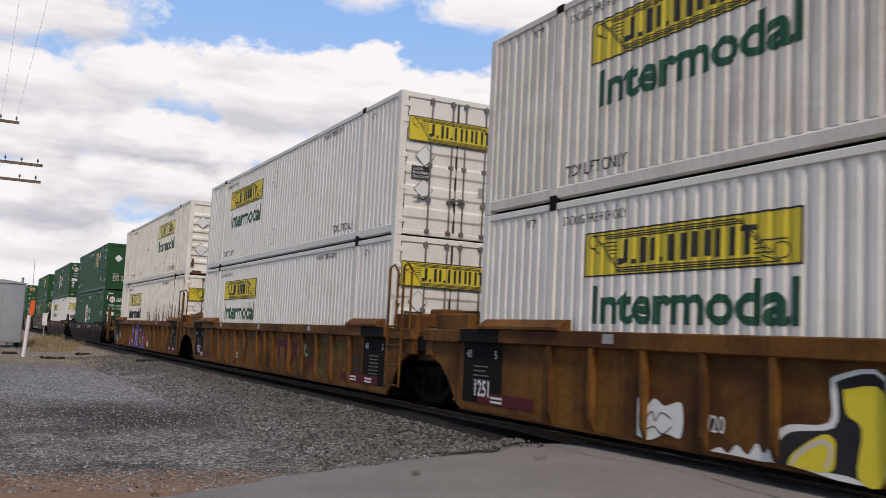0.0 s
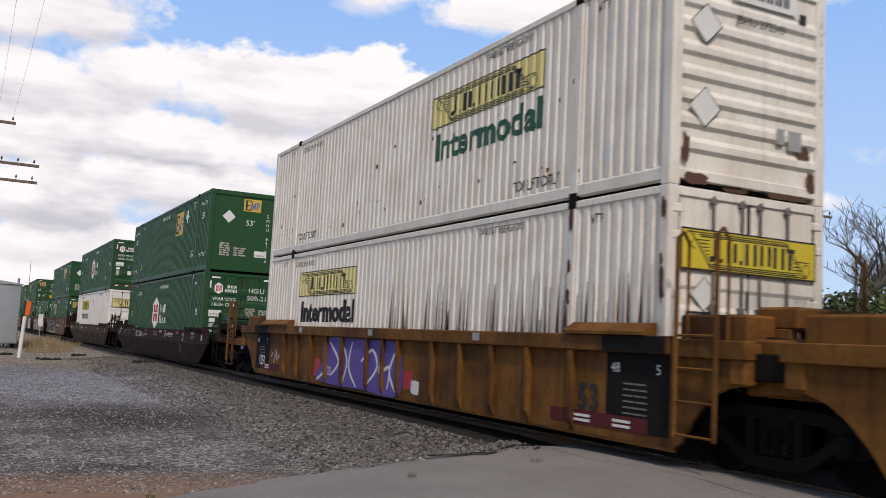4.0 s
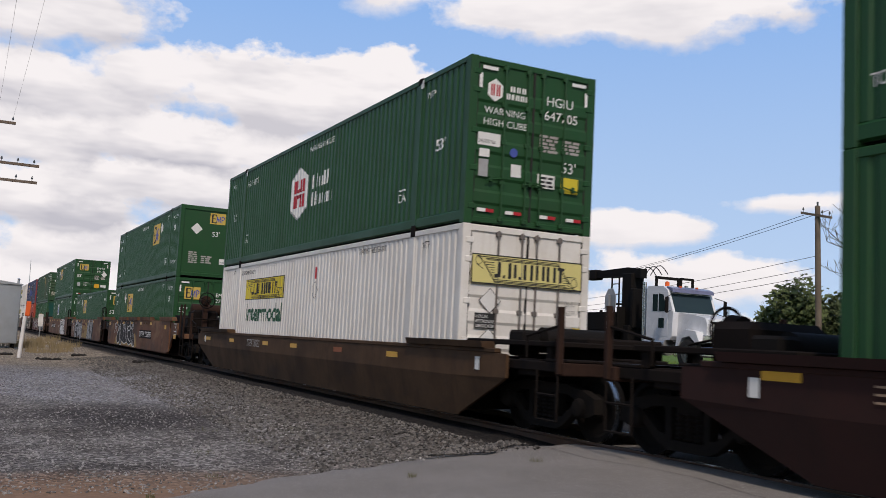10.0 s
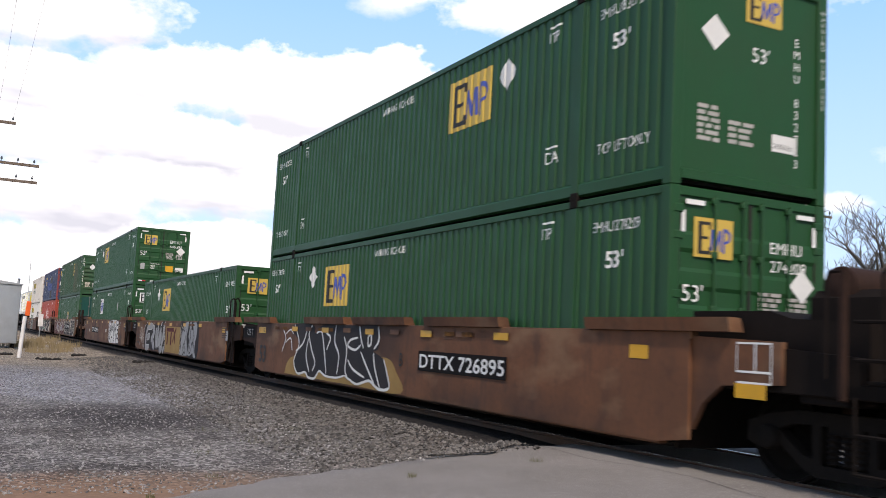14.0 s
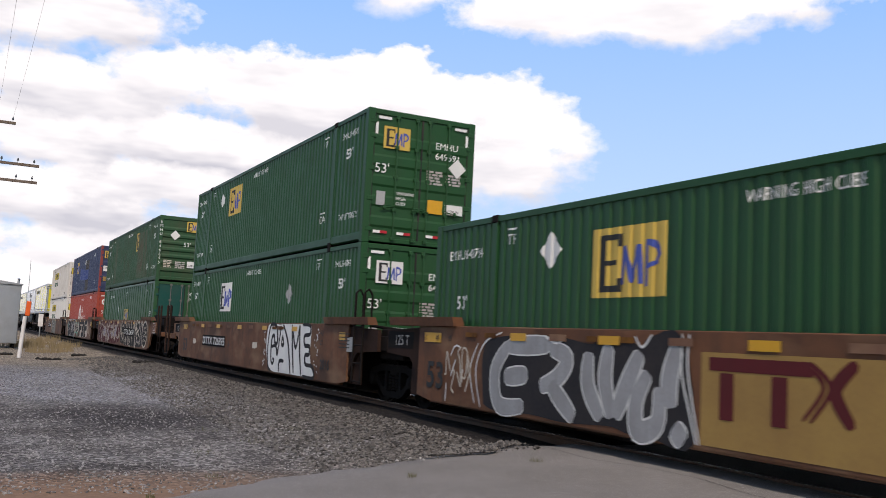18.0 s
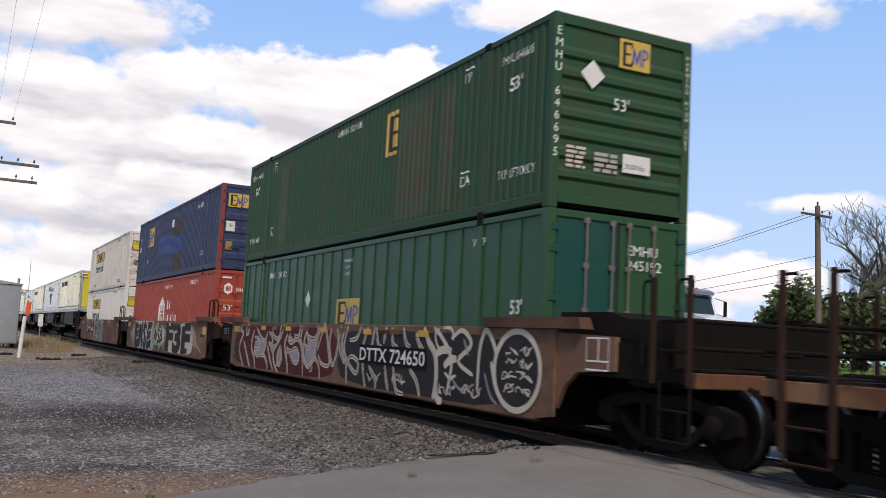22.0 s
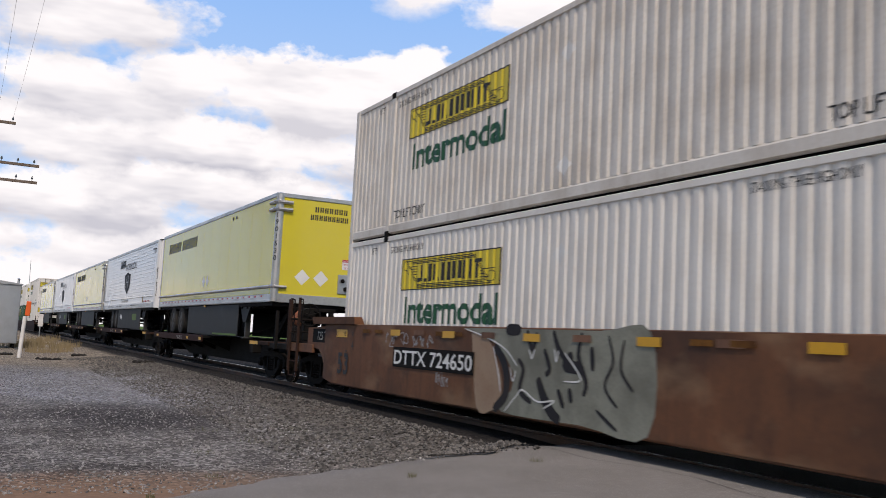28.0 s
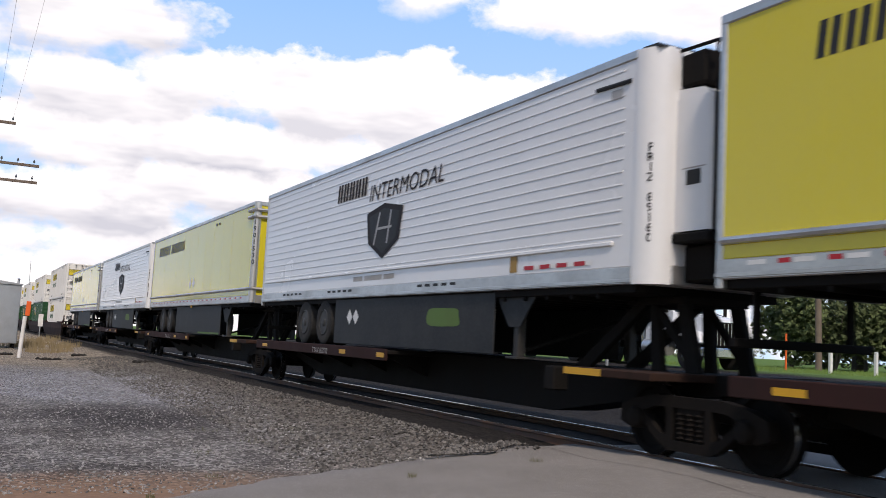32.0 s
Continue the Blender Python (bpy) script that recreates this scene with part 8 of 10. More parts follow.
    for x in (0.7, 0.92):
        part("glad_hand", Geo().lathe([(0.0, 0.05), (-0.05, 0.06), (-0.08, 0.03)], (x, 0.0, 2.78), "y", 10), M["truck"], b, smooth=True)
    part("socket", Geo().lathe([(0.0, 0.06), (-0.05, 0.06), (-0.06, 0.02)], (0.8, 0.0, 2.56), "y", 12), M["black"], b, smooth=True)
    part("vent_cap", Geo().lathe([(0.04, 0.09), (0.01, 0.09), (0.0, 0.02)], (1.16, 0.0, 2.86), "y", 14), M["truck"], t, smooth=True)
    pts, polys = [], []
    for i, ch in enumerate("1901530"):
        p, q = text_mesh(ch, 0.185, None, 0.004)
        n, w = len(pts), max(a for a, _ in p)
        pts += [(a - w / 2, b - i * 0.195) for a, b in p]
        polys += [tuple(k + n for k in f) for f in q]
    me = bpy.data.meshes.new("lettering")
    c45 = 0.7071
    me.from_pydata([(-1.185 - 0.112 * c45 + a * c45, 0.10 - 0.112 * c45 - a * c45, 4.38 + b) for a, b in pts], [], polys)
    me.materials.append(M["ink"])
    part("lettering", me, None, t)
    return t


def white_trailer(y0, label):
    t = trailer_body(y0, "twhite", label)
    # horizontal ribs of the side skin
    z = TBOT + 0.62
    while z < TTOP - 0.2:
        for s in (-1, 1):
            part("skin_rib", cached(("srib", s), lambda: Geo().box(*sorted((s * 1.272, s * 1.284)), 0.35, LEN - 0.2, -0.012, 0.012, 0.004).mesh("skin_rib", M["twhite"])), None, t, at=pose(0, 0, z))
        z += 0.165
    for s in (-1, 1):
        part("side_rail", Geo().box(*sorted((s * 1.31, s * 1.27)), 0.5, LEN - 0.2, TBOT + 0.50, TBOT + 0.56, 0.012), M["twhite"], t)
    on_skin(t, "name_bar", strokes([0.29] * 5, 0.40, 0.06, (), 0.12), "char", 10.62, 4.22, 0.012, "row of dark bars in place of a name")
    on_side("lettering", text_mesh("INTERMODAL", 0.48, None, 0.0, 1.14, 0.2), M["char"], t, 8.74, 4.06, 0.015, False, 1.275)
    shield = [(0.0, 0.98), (0.9, 1.12), (1.8, 0.98), (1.66, 0.35), (0.9, 0.0), (0.14, 0.35)]
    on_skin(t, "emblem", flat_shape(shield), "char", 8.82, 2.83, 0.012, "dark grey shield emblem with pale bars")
    inner = [(0.15, 0.90), (0.9, 1.02), (1.65, 0.90), (1.53, 0.40), (0.9, 0.10), (0.27, 0.40)]
    on_skin(t, "emblem_field", flat_shape(inner), "skirt", 8.82, 2.83, 0.015)
    for a, b, w in (((0.45, 0.3), (0.7, 0.95), 0.14), ((1.1, 0.3), (1.25, 0.95), 0.14), ((0.6, 0.62), (1.3, 0.62), 0.10)):
        on_skin(t, "emblem_bar", ribbon([a, b], w * 0.5), "label_g", 8.82, 2.83, 0.018)
    on_skin(t, "small_bar", bars((0.5, 0.9, 0.5), 0.1, 0.1), "gink", 9.4, 2.42, 0.0)
    for y0_, m in ((10.9, "ink"), (6.2, "ink"), (14.2, "ink")):
        on_side("small_bar", bars((0.2,) * 5, 0.05, 0.12), M[m], t, y0_, TBOT + 0.13, 0.003, False, 1.295)
    for k in range(4):
        on_side("reflector", rect(0.26, 0.06), M["redi"], t, 2.6 - 0.42 * k, TBOT + 0.28, 0.006, False, 1.278)
        on_side("reflector", rect(0.14, 0.06), M["label_w"], t, 2.34 - 0.42 * k, TBOT + 0.28, 0.006, False, 1.278)
    on_side("reflector", rect(0.2, 0.3), M["ochre"], t, 3.0, TBOT + 0.26, 0.008, False, 1.278, "amber label")
    # refrigeration unit on the nose
    part("nose_panel", Geo().box(-1.02, 1.02, -0.28, 0.06, TBOT, TTOP - 0.03, 0.02), M["twhite"], t)
    part("nose_cap", Geo().prism([(-0.26, TTOP - 0.03), (-0.20, TTOP + 0.02), (0.10, TTOP + 0.03), (0.10, TTOP - 0.03)], "x", -1.22, 1.22), M["skirt"], t)
    part("nose_sill", Geo().box(-1.0, 1.0, -0.31, -0.27, TBOT, TBOT + 0.24, 0.01), M["alu"], t, "grimy aluminium nose sill")
    arc = [(-0.96 + 0.10 * (1 - math.cos(radians(a))), -0.80 - 0.10 * math.sin(radians(a))) for a in range(0, 91, 15)]
    u = part("reefer_unit", Geo().prism([(0.96, -0.28), (-0.96, -0.28)] + arc + [(-x, y) for x, y in arc[::-1]], "z", 2.72, 4.36), M["twhite"], t, "white refrigeration unit with rounded shell", smooth=True)
    part("unit_hood", Geo().prism([(-0.28, 4.36), (-0.86, 4.36), (-0.70, 4.46), (-0.28, 4.50)], "x", -0.94, 0.94), M["twhite"], u)
    part("unit_grille", Geo().box(-0.85, 0.85, -0.93, -0.895, 3.6, 4.3, 0.02), M["skirt"], u)
    part("unit_window", Geo().box(-0.972, -0.955, -0.72, -0.48, 3.28, 3.46, 0.005), M["ink"], u, "small black gauge window")
    part("unit_seam", Geo().box(-0.966, -0.955, -0.80, -0.40, 3.48, 3.495, 0.002), M["gink"], u)
    part("condenser", Geo().box(-0.92, 0.92, -0.72, -0.28, 4.52, 4.94, 0.03), M["black"], t, "black condenser section")
    frame_rod = Geo()
    for x in (-0.92, -0.3, 0.3, 0.92):
        frame_rod.rod((x, -0.28, 5.0), (x, -0.92, 4.98), 0.022, 6).rod((x, -0.92, 4.98), (x, -0.92, 2.7), 0.022, 6)
    frame_rod.rod((-0.92, -0.92, 4.98), (0.92, -0.92, 4.98), 0.025, 6)
    part("guard_frame", frame_rod, M["black"], t, "black tube guard round the unit", smooth=True)
    part("unit_tray", Geo().box(-1.0, 1.0, -0.92, -0.27, 2.58, 2.70, 0.02), M["black"], t)
    part("fuel_box", Geo().box(-0.8, 0.8, -0.80, -0.28, 2.12, 2.58, 0.03), M["black"], t)
    part("nose_bar", Geo().rod((-1.285, 0.22, 4.68), (-1.285, 0.95, 4.70), 0.03, 8), M["skirt"], t, smooth=True)
    on_side("sticker", rect(0.22, 0.12), M["label_g"], t, 0.62, 4.50, 0.012, False, 1.275, "small dark sticker")
    pts, polys = [], []
    for i, ch in enumerate("PRIZ 89160"):
        if ch == " ":
            continue
        p, q = text_mesh(ch, 0.15, None, 0.003)
        n, w = len(pts), max(a for a, _ in p)
        pts += [(a - w / 2, b - i * 0.125) for a, b in p]
        polys += [tuple(k + n for k in f) for f in q]
    me = bpy.data.meshes.new("lettering")
    c45 = 0.7071
    me.from_pydata([(-1.235 + 0.70 * a, -0.145 - 0.71 * a, 3.72 + b) for a, b in pts], [], polys)
    me.materials.append(M["char"])
    part("lettering", me, None, t)
    for x in (2.0,):
        on_side("placard", diamond(0.16), M["label_w"], t, 9.6, TBOT - 0.4, 0.006, False, 1.23)
        on_side("placard", diamond(0.16), M["label_w"], t, 9.25, TBOT - 0.4, 0.006, False, 1.23)
    on_side("skirt_label", blot(1.3, 0.34, 5, 24, 0.1), M["weedp"], t, 5.9, TBOT - 0.58, 0.004, False, 1.23, "green label on the skirt")
    return t


def spine_car(y0, label, first=False, last=False):
    """A spine car: a deep centre sill, a wheel deck at the rear and a hitch at the front."""
    s = thing("spine_car", label, "rail car", "spine cars of the train", at=pose(0, y0, 0))
    MOVERS.append((s, y0, 0.0))
    prof = [(-0.8, 0.80), (-0.8, 1.02), (LEN + 0.5, 1.02), (LEN + 0.5, 0.80), (LEN - 1.0, 0.62), (LEN - 2.6, 0.30), (3.0, 0.30), (1.0, 0.62)]
    part("centre_sill", Geo().prism(prof, "x", -0.42, 0.42), M["black"], s)
    deck = part("wheel_deck", Geo().box(-1.42, 1.42, 7.1, LEN - 0.4, 0.96, 1.04, 0.012), M["black"], s, "black wheel deck with rusty edge")
    for q in (-1, 1):
        part("deck_edge", Geo().box(*sorted((q * 1.40, q * 1.46)), 7.1, LEN - 0.4, 0.84, 1.06, 0.012), M["fec"], deck, "rusty deck edge beam")
    for y in (7.4, 9.4, 11.4, 13.4, LEN - 0.7):
        part("deck_beam", Geo().prism([(-1.38, 0.95), (1.38, 0.95), (0.4, 0.55), (-0.4, 0.55)], "y", y - 0.06, y + 0.06), M["black"], s)
    for q in (-1, 1):
        part("hitch_leg", Geo().prism([(-0.25, 1.02), (-0.02, 1.02), (0.16, TBOT - 0.18), (-0.02, TBOT - 0.18)], "x", *sorted((q * 0.40, q * 0.5))), M["black"], s)
        part("hitch_leg", Geo().prism([(0.44, 1.02), (0.62, 1.02), (0.68, TBOT - 0.18), (0.54, TBOT - 0.18)], "x", *sorted((q * 0.40, q * 0.5))), M["black"], s)
        part("hitch_brace", Geo().prism([(-0.05, 1.25), (0.05, 1.20), (0.58, TBOT - 0.30), (0.50, TBOT - 0.24)], "x", *sorted((q * 0.42, q * 0.48))), M["black"], s)
        part("hitch_strut", Geo().prism([(2.0, 1.0), (2.35, 1.0), (1.0, TBOT - 0.2), (0.75, TBOT - 0.2)], "x", *sorted((q * 0.40, q * 0.5))), M["black"], s)
    part("hitch_head", Geo().box(-0.55, 0.55, -0.05, 1.1, TBOT - 0.2, TBOT - 0.1, 0.015), M["black"], s)
    for q in (-1, 1):
        part("side_step", Geo().box(*sorted((q * 0.42, q * 1.44)), -0.5, 1.3, 0.92, 1.02, 0.012), M["endsteel"], s, "rusty side platform")
        part("jack_pad", Geo().box(*sorted((q * 0.9, q * 1.16)), 1.9, 2.15, 0.66, 1.0, 0.02), M["black"], s)
    on_side("reflector", rect(0.8, 0.09), M["reflect"], s, 1.25, 0.925, 0.004, False, 1.44, "amber reflector")
    on_side("reflector", rect(0.42, 0.08), M["reflect"], s, LEN - 1.0, 0.90, 0.004, False, 1.46, "amber reflector")
    for y in (9.5, 7.5):
        on_side("reflector", rect(0.36, 0.09), M["reflect"], s, y, 0.90, 0.004, False, 1.46, "amber reflector")
    pts, polys = text_mesh("TTAX 653732", 0.17, None)
    on_side("stencil", (pts, polys), M["gink"], s, 11.2, 0.87, 0.004, False, 1.46)
    if first:
        part("end_beam", Geo().box(-1.45, 1.45, -2.38, -2.1, 0.82, 1.06, 0.015), M["endsteel"], s)
        part("end_sill", Geo().box(-0.32, 0.32, -3.2, -0.6, 0.80, 1.02, 0.02), M["black"], s)
        for q in (-1, 1):
            for y, top in ((-2.33, 2.1), (-1.3, 1.82)):
                part("corner_stanchion", Geo().box(*sorted((q * 1.44, q * 1.52)), y - 0.045, y + 0.045, 0.85, top, 0.012), M["endsteel" if y < -2 else "black"], s)
            part("side_strut", Geo().box(*sorted((q * 1.1, q * 1.4)), -2.2, -0.4, 0.86, 1.0, 0.015), M["black"], s)
        part("brake_housing", Geo().lathe([(-0.2, 0.05), (-0.18, 0.17), (0.1, 0.2), (0.14, 0.05)], (-0.75, -1.0, 1.66), "y", 16), M["fresh_rust"], s, "rusty brake gear housing", smooth=True)
        part("brake_bracket", Geo().box(-0.95, -0.55, -1.2, -0.8, 1.0, 1.45, 0.02), M["black"], s)
        coupler(s, -3.7, -1)
        hand_brake(s, -0.75, -1.65, 1.75, -1, 1.1, M["black"])
        bogie(s, 0.35)
    bogie(s, LEN + 0.62)
    if last:
        part("end_sill", Geo().box(-0.32, 0.32, LEN, LEN + 2.3, 0.80, 1.02, 0.02), M["black"], s)
    return s


TY = (231.05, 248.55, 265.95, 283.35, 300.75)
for k, y in enumerate(TY):
    spine_car(y, "black steel spine car with rusty wheel deck", first=k == 0, last=k == 4)
    if k % 2 == 0:
        yellow_trailer(y, ("glossy" if k == 0 else "dusty") + " yellow semi-trailer with bright aluminium rails")
    else:
        white_trailer(y, "white ribbed refrigerated semi-trailer with grey shield emblem")
# ---- ground ----
def smooth(a, b, v):
    """An eased step from 0 at a to 1 at b."""
    t = max(0.0, min(1.0, (v - a) / (b - a)))
    return t * t * (3 - 2 * t)


def ground_height(x, y):
    """Level ground that rises a little to the ballast bed."""
    z = -0.36 + 0.05 * noise.noise(Vector((x * 0.25, y * 0.2, 0))) + 0.02 * noise.noise(Vector((x * 1.3, y * 1.1, 4)))
    bed = smooth(5.0, 1.7, abs(x))
    z = z * (1 - bed) + bed * -0.11
    z += 1.15 * smooth(3.5, 13.0, x)
    return z - 0.06 * smooth(13.0, 10.0, y) * smooth(9.0, 5.0, abs(x))


def road_edge(x):
    """How far along the track the asphalt reaches."""
    return 10.75 - 0.42 * max(0.0, -1.9 - x) + 0.18 * noise.noise(Vector((x * 1.7, 3.0, 0))) + 0.07 * noise.noise(Vector((x * 6.0, 7.0, 0)))


def road_height(x, y):
    z = -0.018 - 0.035 * max(0.0, abs(x) - 1.6) + 0.012 * noise.noise(Vector((x * 0.8, y * 0.8, 2)))
    return max(z, -0.27)


def ground_material():
    """Crushed stone: pale and dark pieces, with bare soil, a dark patch, a brown strip of dirt and the train's shade
    painted on.
    """
    m = bpy.data.materials.new("crushed_stone")
    m.use_nodes = True
    nt, ln = m.node_tree, m.node_tree.links
    b = nt.nodes["Principled BSDF"]
    b.inputs["Roughness"].default_value = 0.95
    b.inputs["Specular IOR Level"].default_value = 0.2
    tc = nt.nodes.new("ShaderNodeTexCoord")

    def vor(scale, out):
        v = nt.nodes.new("ShaderNodeTexVoronoi")
        v.inputs["Scale"].default_value = scale
        ln.new(tc.outputs["Object"], v.inputs["Vector"])
        return v.outputs[out]

    def noi(scale, detail=5):
        n = nt.nodes.new("ShaderNodeTexNoise")
        n.inputs["Scale"].default_value, n.inputs["Detail"].default_value = scale, detail
        ln.new(tc.outputs["Object"], n.inputs["Vector"])
        return n.outputs[0]

    def op(kind, a, c=0.0, clamp=False):
        x = nt.nodes.new("ShaderNodeMath")
        x.operation, x.use_clamp = kind, clamp
        for i, v in enumerate((a, c)):
            if hasattr(v, "links"):
                ln.new(v, x.inputs[i])
            else:
                x.inputs[i].default_value = v
        return x.outputs[0]

    def rng(v, a, c, lo=0.0, hi=1.0):
        r = nt.nodes.new("ShaderNodeMapRange")
        for n, val in (("From Min", a), ("From Max", c), ("To Min", lo), ("To Max", hi)):
            r.inputs[n].default_value = val
        ln.new(v, r.inputs["Value"])
        return r.outputs[0]

    def mix(fac, a, c):
        x = nt.nodes.new("ShaderNodeMix")
        x.data_type = "RGBA"
        ln.new(fac, x.inputs[0])
        for i, v in ((6, a), (7, c)):
            if hasattr(v, "links"):
                ln.new(v, x.inputs[i])
            else:
                x.inputs[i].default_value = (*v, 1)
        return x.outputs[2]

    sep = nt.nodes.new("ShaderNodeSeparateXYZ")
    ln.new(tc.outputs["Object"], sep.inputs[0])
    X, Y_ = sep.outputs[0], sep.outputs[1]
    wob = op("MULTIPLY", op("SUBTRACT", noi(0.35, 6), 0.5), 3.2)

    def patch(cx, cy, rx, ry, soft=0.5):
        dx = op("MULTIPLY", op("SUBTRACT", X, cx), 1 / rx)
        dy = op("MULTIPLY", op("SUBTRACT", Y_, cy), 1 / ry)
        r = op("SQRT", op("ADD", op("MULTIPLY", dx, dx), op("MULTIPLY", dy, dy)))
        return op("MULTIPLY", op("SUBTRACT", 1.0 + soft * 0.5, op("ADD", r, op("MULTIPLY", wob, 0.45))), 1 / soft, True)

    cell = vor(24.0, 1)
    sepc = nt.nodes.new("ShaderNodeSeparateColor")
    ln.new(cell, sepc.inputs[0])
    tone = rng(op("POWER", sepc.outputs[0], 2.2), 0.0, 1.0, 0.45, 2.3)
    base = mix(rng(noi(0.9, 8), 0.36, 0.64), (0.088, 0.079, 0.073), (0.200, 0.188, 0.180))
    base = mix(patch(-5.6, 27.0, 3.0, 8.0), base, (0.215, 0.211, 0.222))          # pale blue-grey stone
    base = mix(patch(-5.9, 17.6, 1.7, 2.6, 0.8), base, (0.055, 0.049, 0.049))    # dark patch
    base = mix(rng(op("ADD", X, op("MULTIPLY", wob, 0.3)), -3.4, -2.2), base, (0.082, 0.064, 0.050))   # rusty ballast by the rails
    base = mix(rng(op("ADD", Y_, op("MULTIPLY", wob, 2.0)), 33.0, 40.0), base, (0.23, 0.19, 0.145))     # bare tan soil farther on
    base = mix(rng(op("ADD", X, op("MULTIPLY", wob, 0.12)), -2.5, -2.0), base, (0.018, 0.015, 0.013))     # shade under and beside the train, painted black on the ballast
    soil = op("MULTIPLY", rng(op("ADD", Y_, op("MULTIPLY", wob, 0.35)), 11.2, 9.6), rng(op("ADD", X, op("MULTIPLY", wob, 0.5)), -4.2, -5.6))
    stones = op("SUBTRACT", 1.0, op("MULTIPLY", soil, 0.8))
    base = mix(soil, base, (0.225, 0.135, 0.082))
    reach = op("SUBTRACT", 10.75, op("MULTIPLY", op("MAXIMUM", op("SUBTRACT", -1.9, X), 0.0), 0.42))
    packed = op("MULTIPLY", rng(op("ADD", op("SUBTRACT", Y_, reach), op("MULTIPLY", wob, 0.5)), 2.2, 0.3), rng(X, -1.6, -2.4))
    base = mix(packed, base, (0.155, 0.128, 0.108))                              # fine packed dirt beside the asphalt
    stones = op("MULTIPLY", stones, op("SUBTRACT", 1.0, op("MULTIPLY", packed, 0.65)))
    base = mix(op("MULTIPLY", soil, 0.8), base, (0.225, 0.135, 0.082))
    green = rng(op("ADD", X, op("MULTIPLY", wob, 1.0)), 14.0, 17.0)
    base = mix(green, base, (0.10, 0.17, 0.03))
    hs = nt.nodes.new("ShaderNodeHueSaturation")
    ln.new(base, hs.inputs["Color"])
    blend = op("ADD", 1.0, op("MULTIPLY", op("SUBTRACT", tone, 1.0), op("MULTIPLY", stones, op("SUBTRACT", 1.0, green))))
    ln.new(blend, hs.inputs["Value"])
    ln.new(hs.outputs[0], b.inputs["Base Color"])
    bp = nt.nodes.new("ShaderNodeBump")
    bp.inputs["Strength"].default_value, bp.inputs["Distance"].default_value = 0.9, 0.03
    ln.new(op("MULTIPLY", op("SUBTRACT", 1.0, vor(24.0, 0)), stones), bp.inputs["Height"])
    ln.new(bp.outputs[0], b.inputs["Normal"])
    return m


M["gravel"] = ground_material()
M["asphalt"] = mat("worn_asphalt", (0.215, 0.196, 0.178), 0.92, speck=0.4, dirt=(0.135, 0.12, 0.106), amount=0.55, scale=0.8, bump=0.7, grain=110, spec=0.25)
M["crack"] = mat("asphalt_crack", (0.03, 0.028, 0.026), 0.95, amount=0.2)
M["stone"] = mat("ballast_stone", (0.20, 0.19, 0.18), 0.9, dirt=(0.09, 0.085, 0.08), amount=0.4, scale=9.0, bump=0.3, grain=90, spec=0.3)


def sheet(name, xs, ys, height, material, label, category):
    vs = [(x, y, height(x, y)) for y in ys for x in xs]
    n = len(xs)
    fs = [(j * n + i, j * n + i + 1, (j + 1) * n + i + 1, (j + 1) * n + i) for j in range(len(ys) - 1) for i in range(n - 1)]
    me = bpy.data.meshes.new(name)
    me.from_pydata(vs, [], fs)
    me.materials.append(material)
    me.shade_smooth()
    return tagged(new(name, me), label, category, kind="structure")


xs = [-900, -300, -100, -40, -20] + [-14 + 0.4 * i for i in range(61)] + [12, 16, 24, 40, 100, 300, 900]
ys = [-300, -60, -20] + [-8 + 0.4 * i for i in range(90)] + [30, 34, 38, 42, 46, 50, 60, 90, 140, 250, 500, 1200]
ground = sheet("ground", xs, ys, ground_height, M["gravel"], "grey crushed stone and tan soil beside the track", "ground")


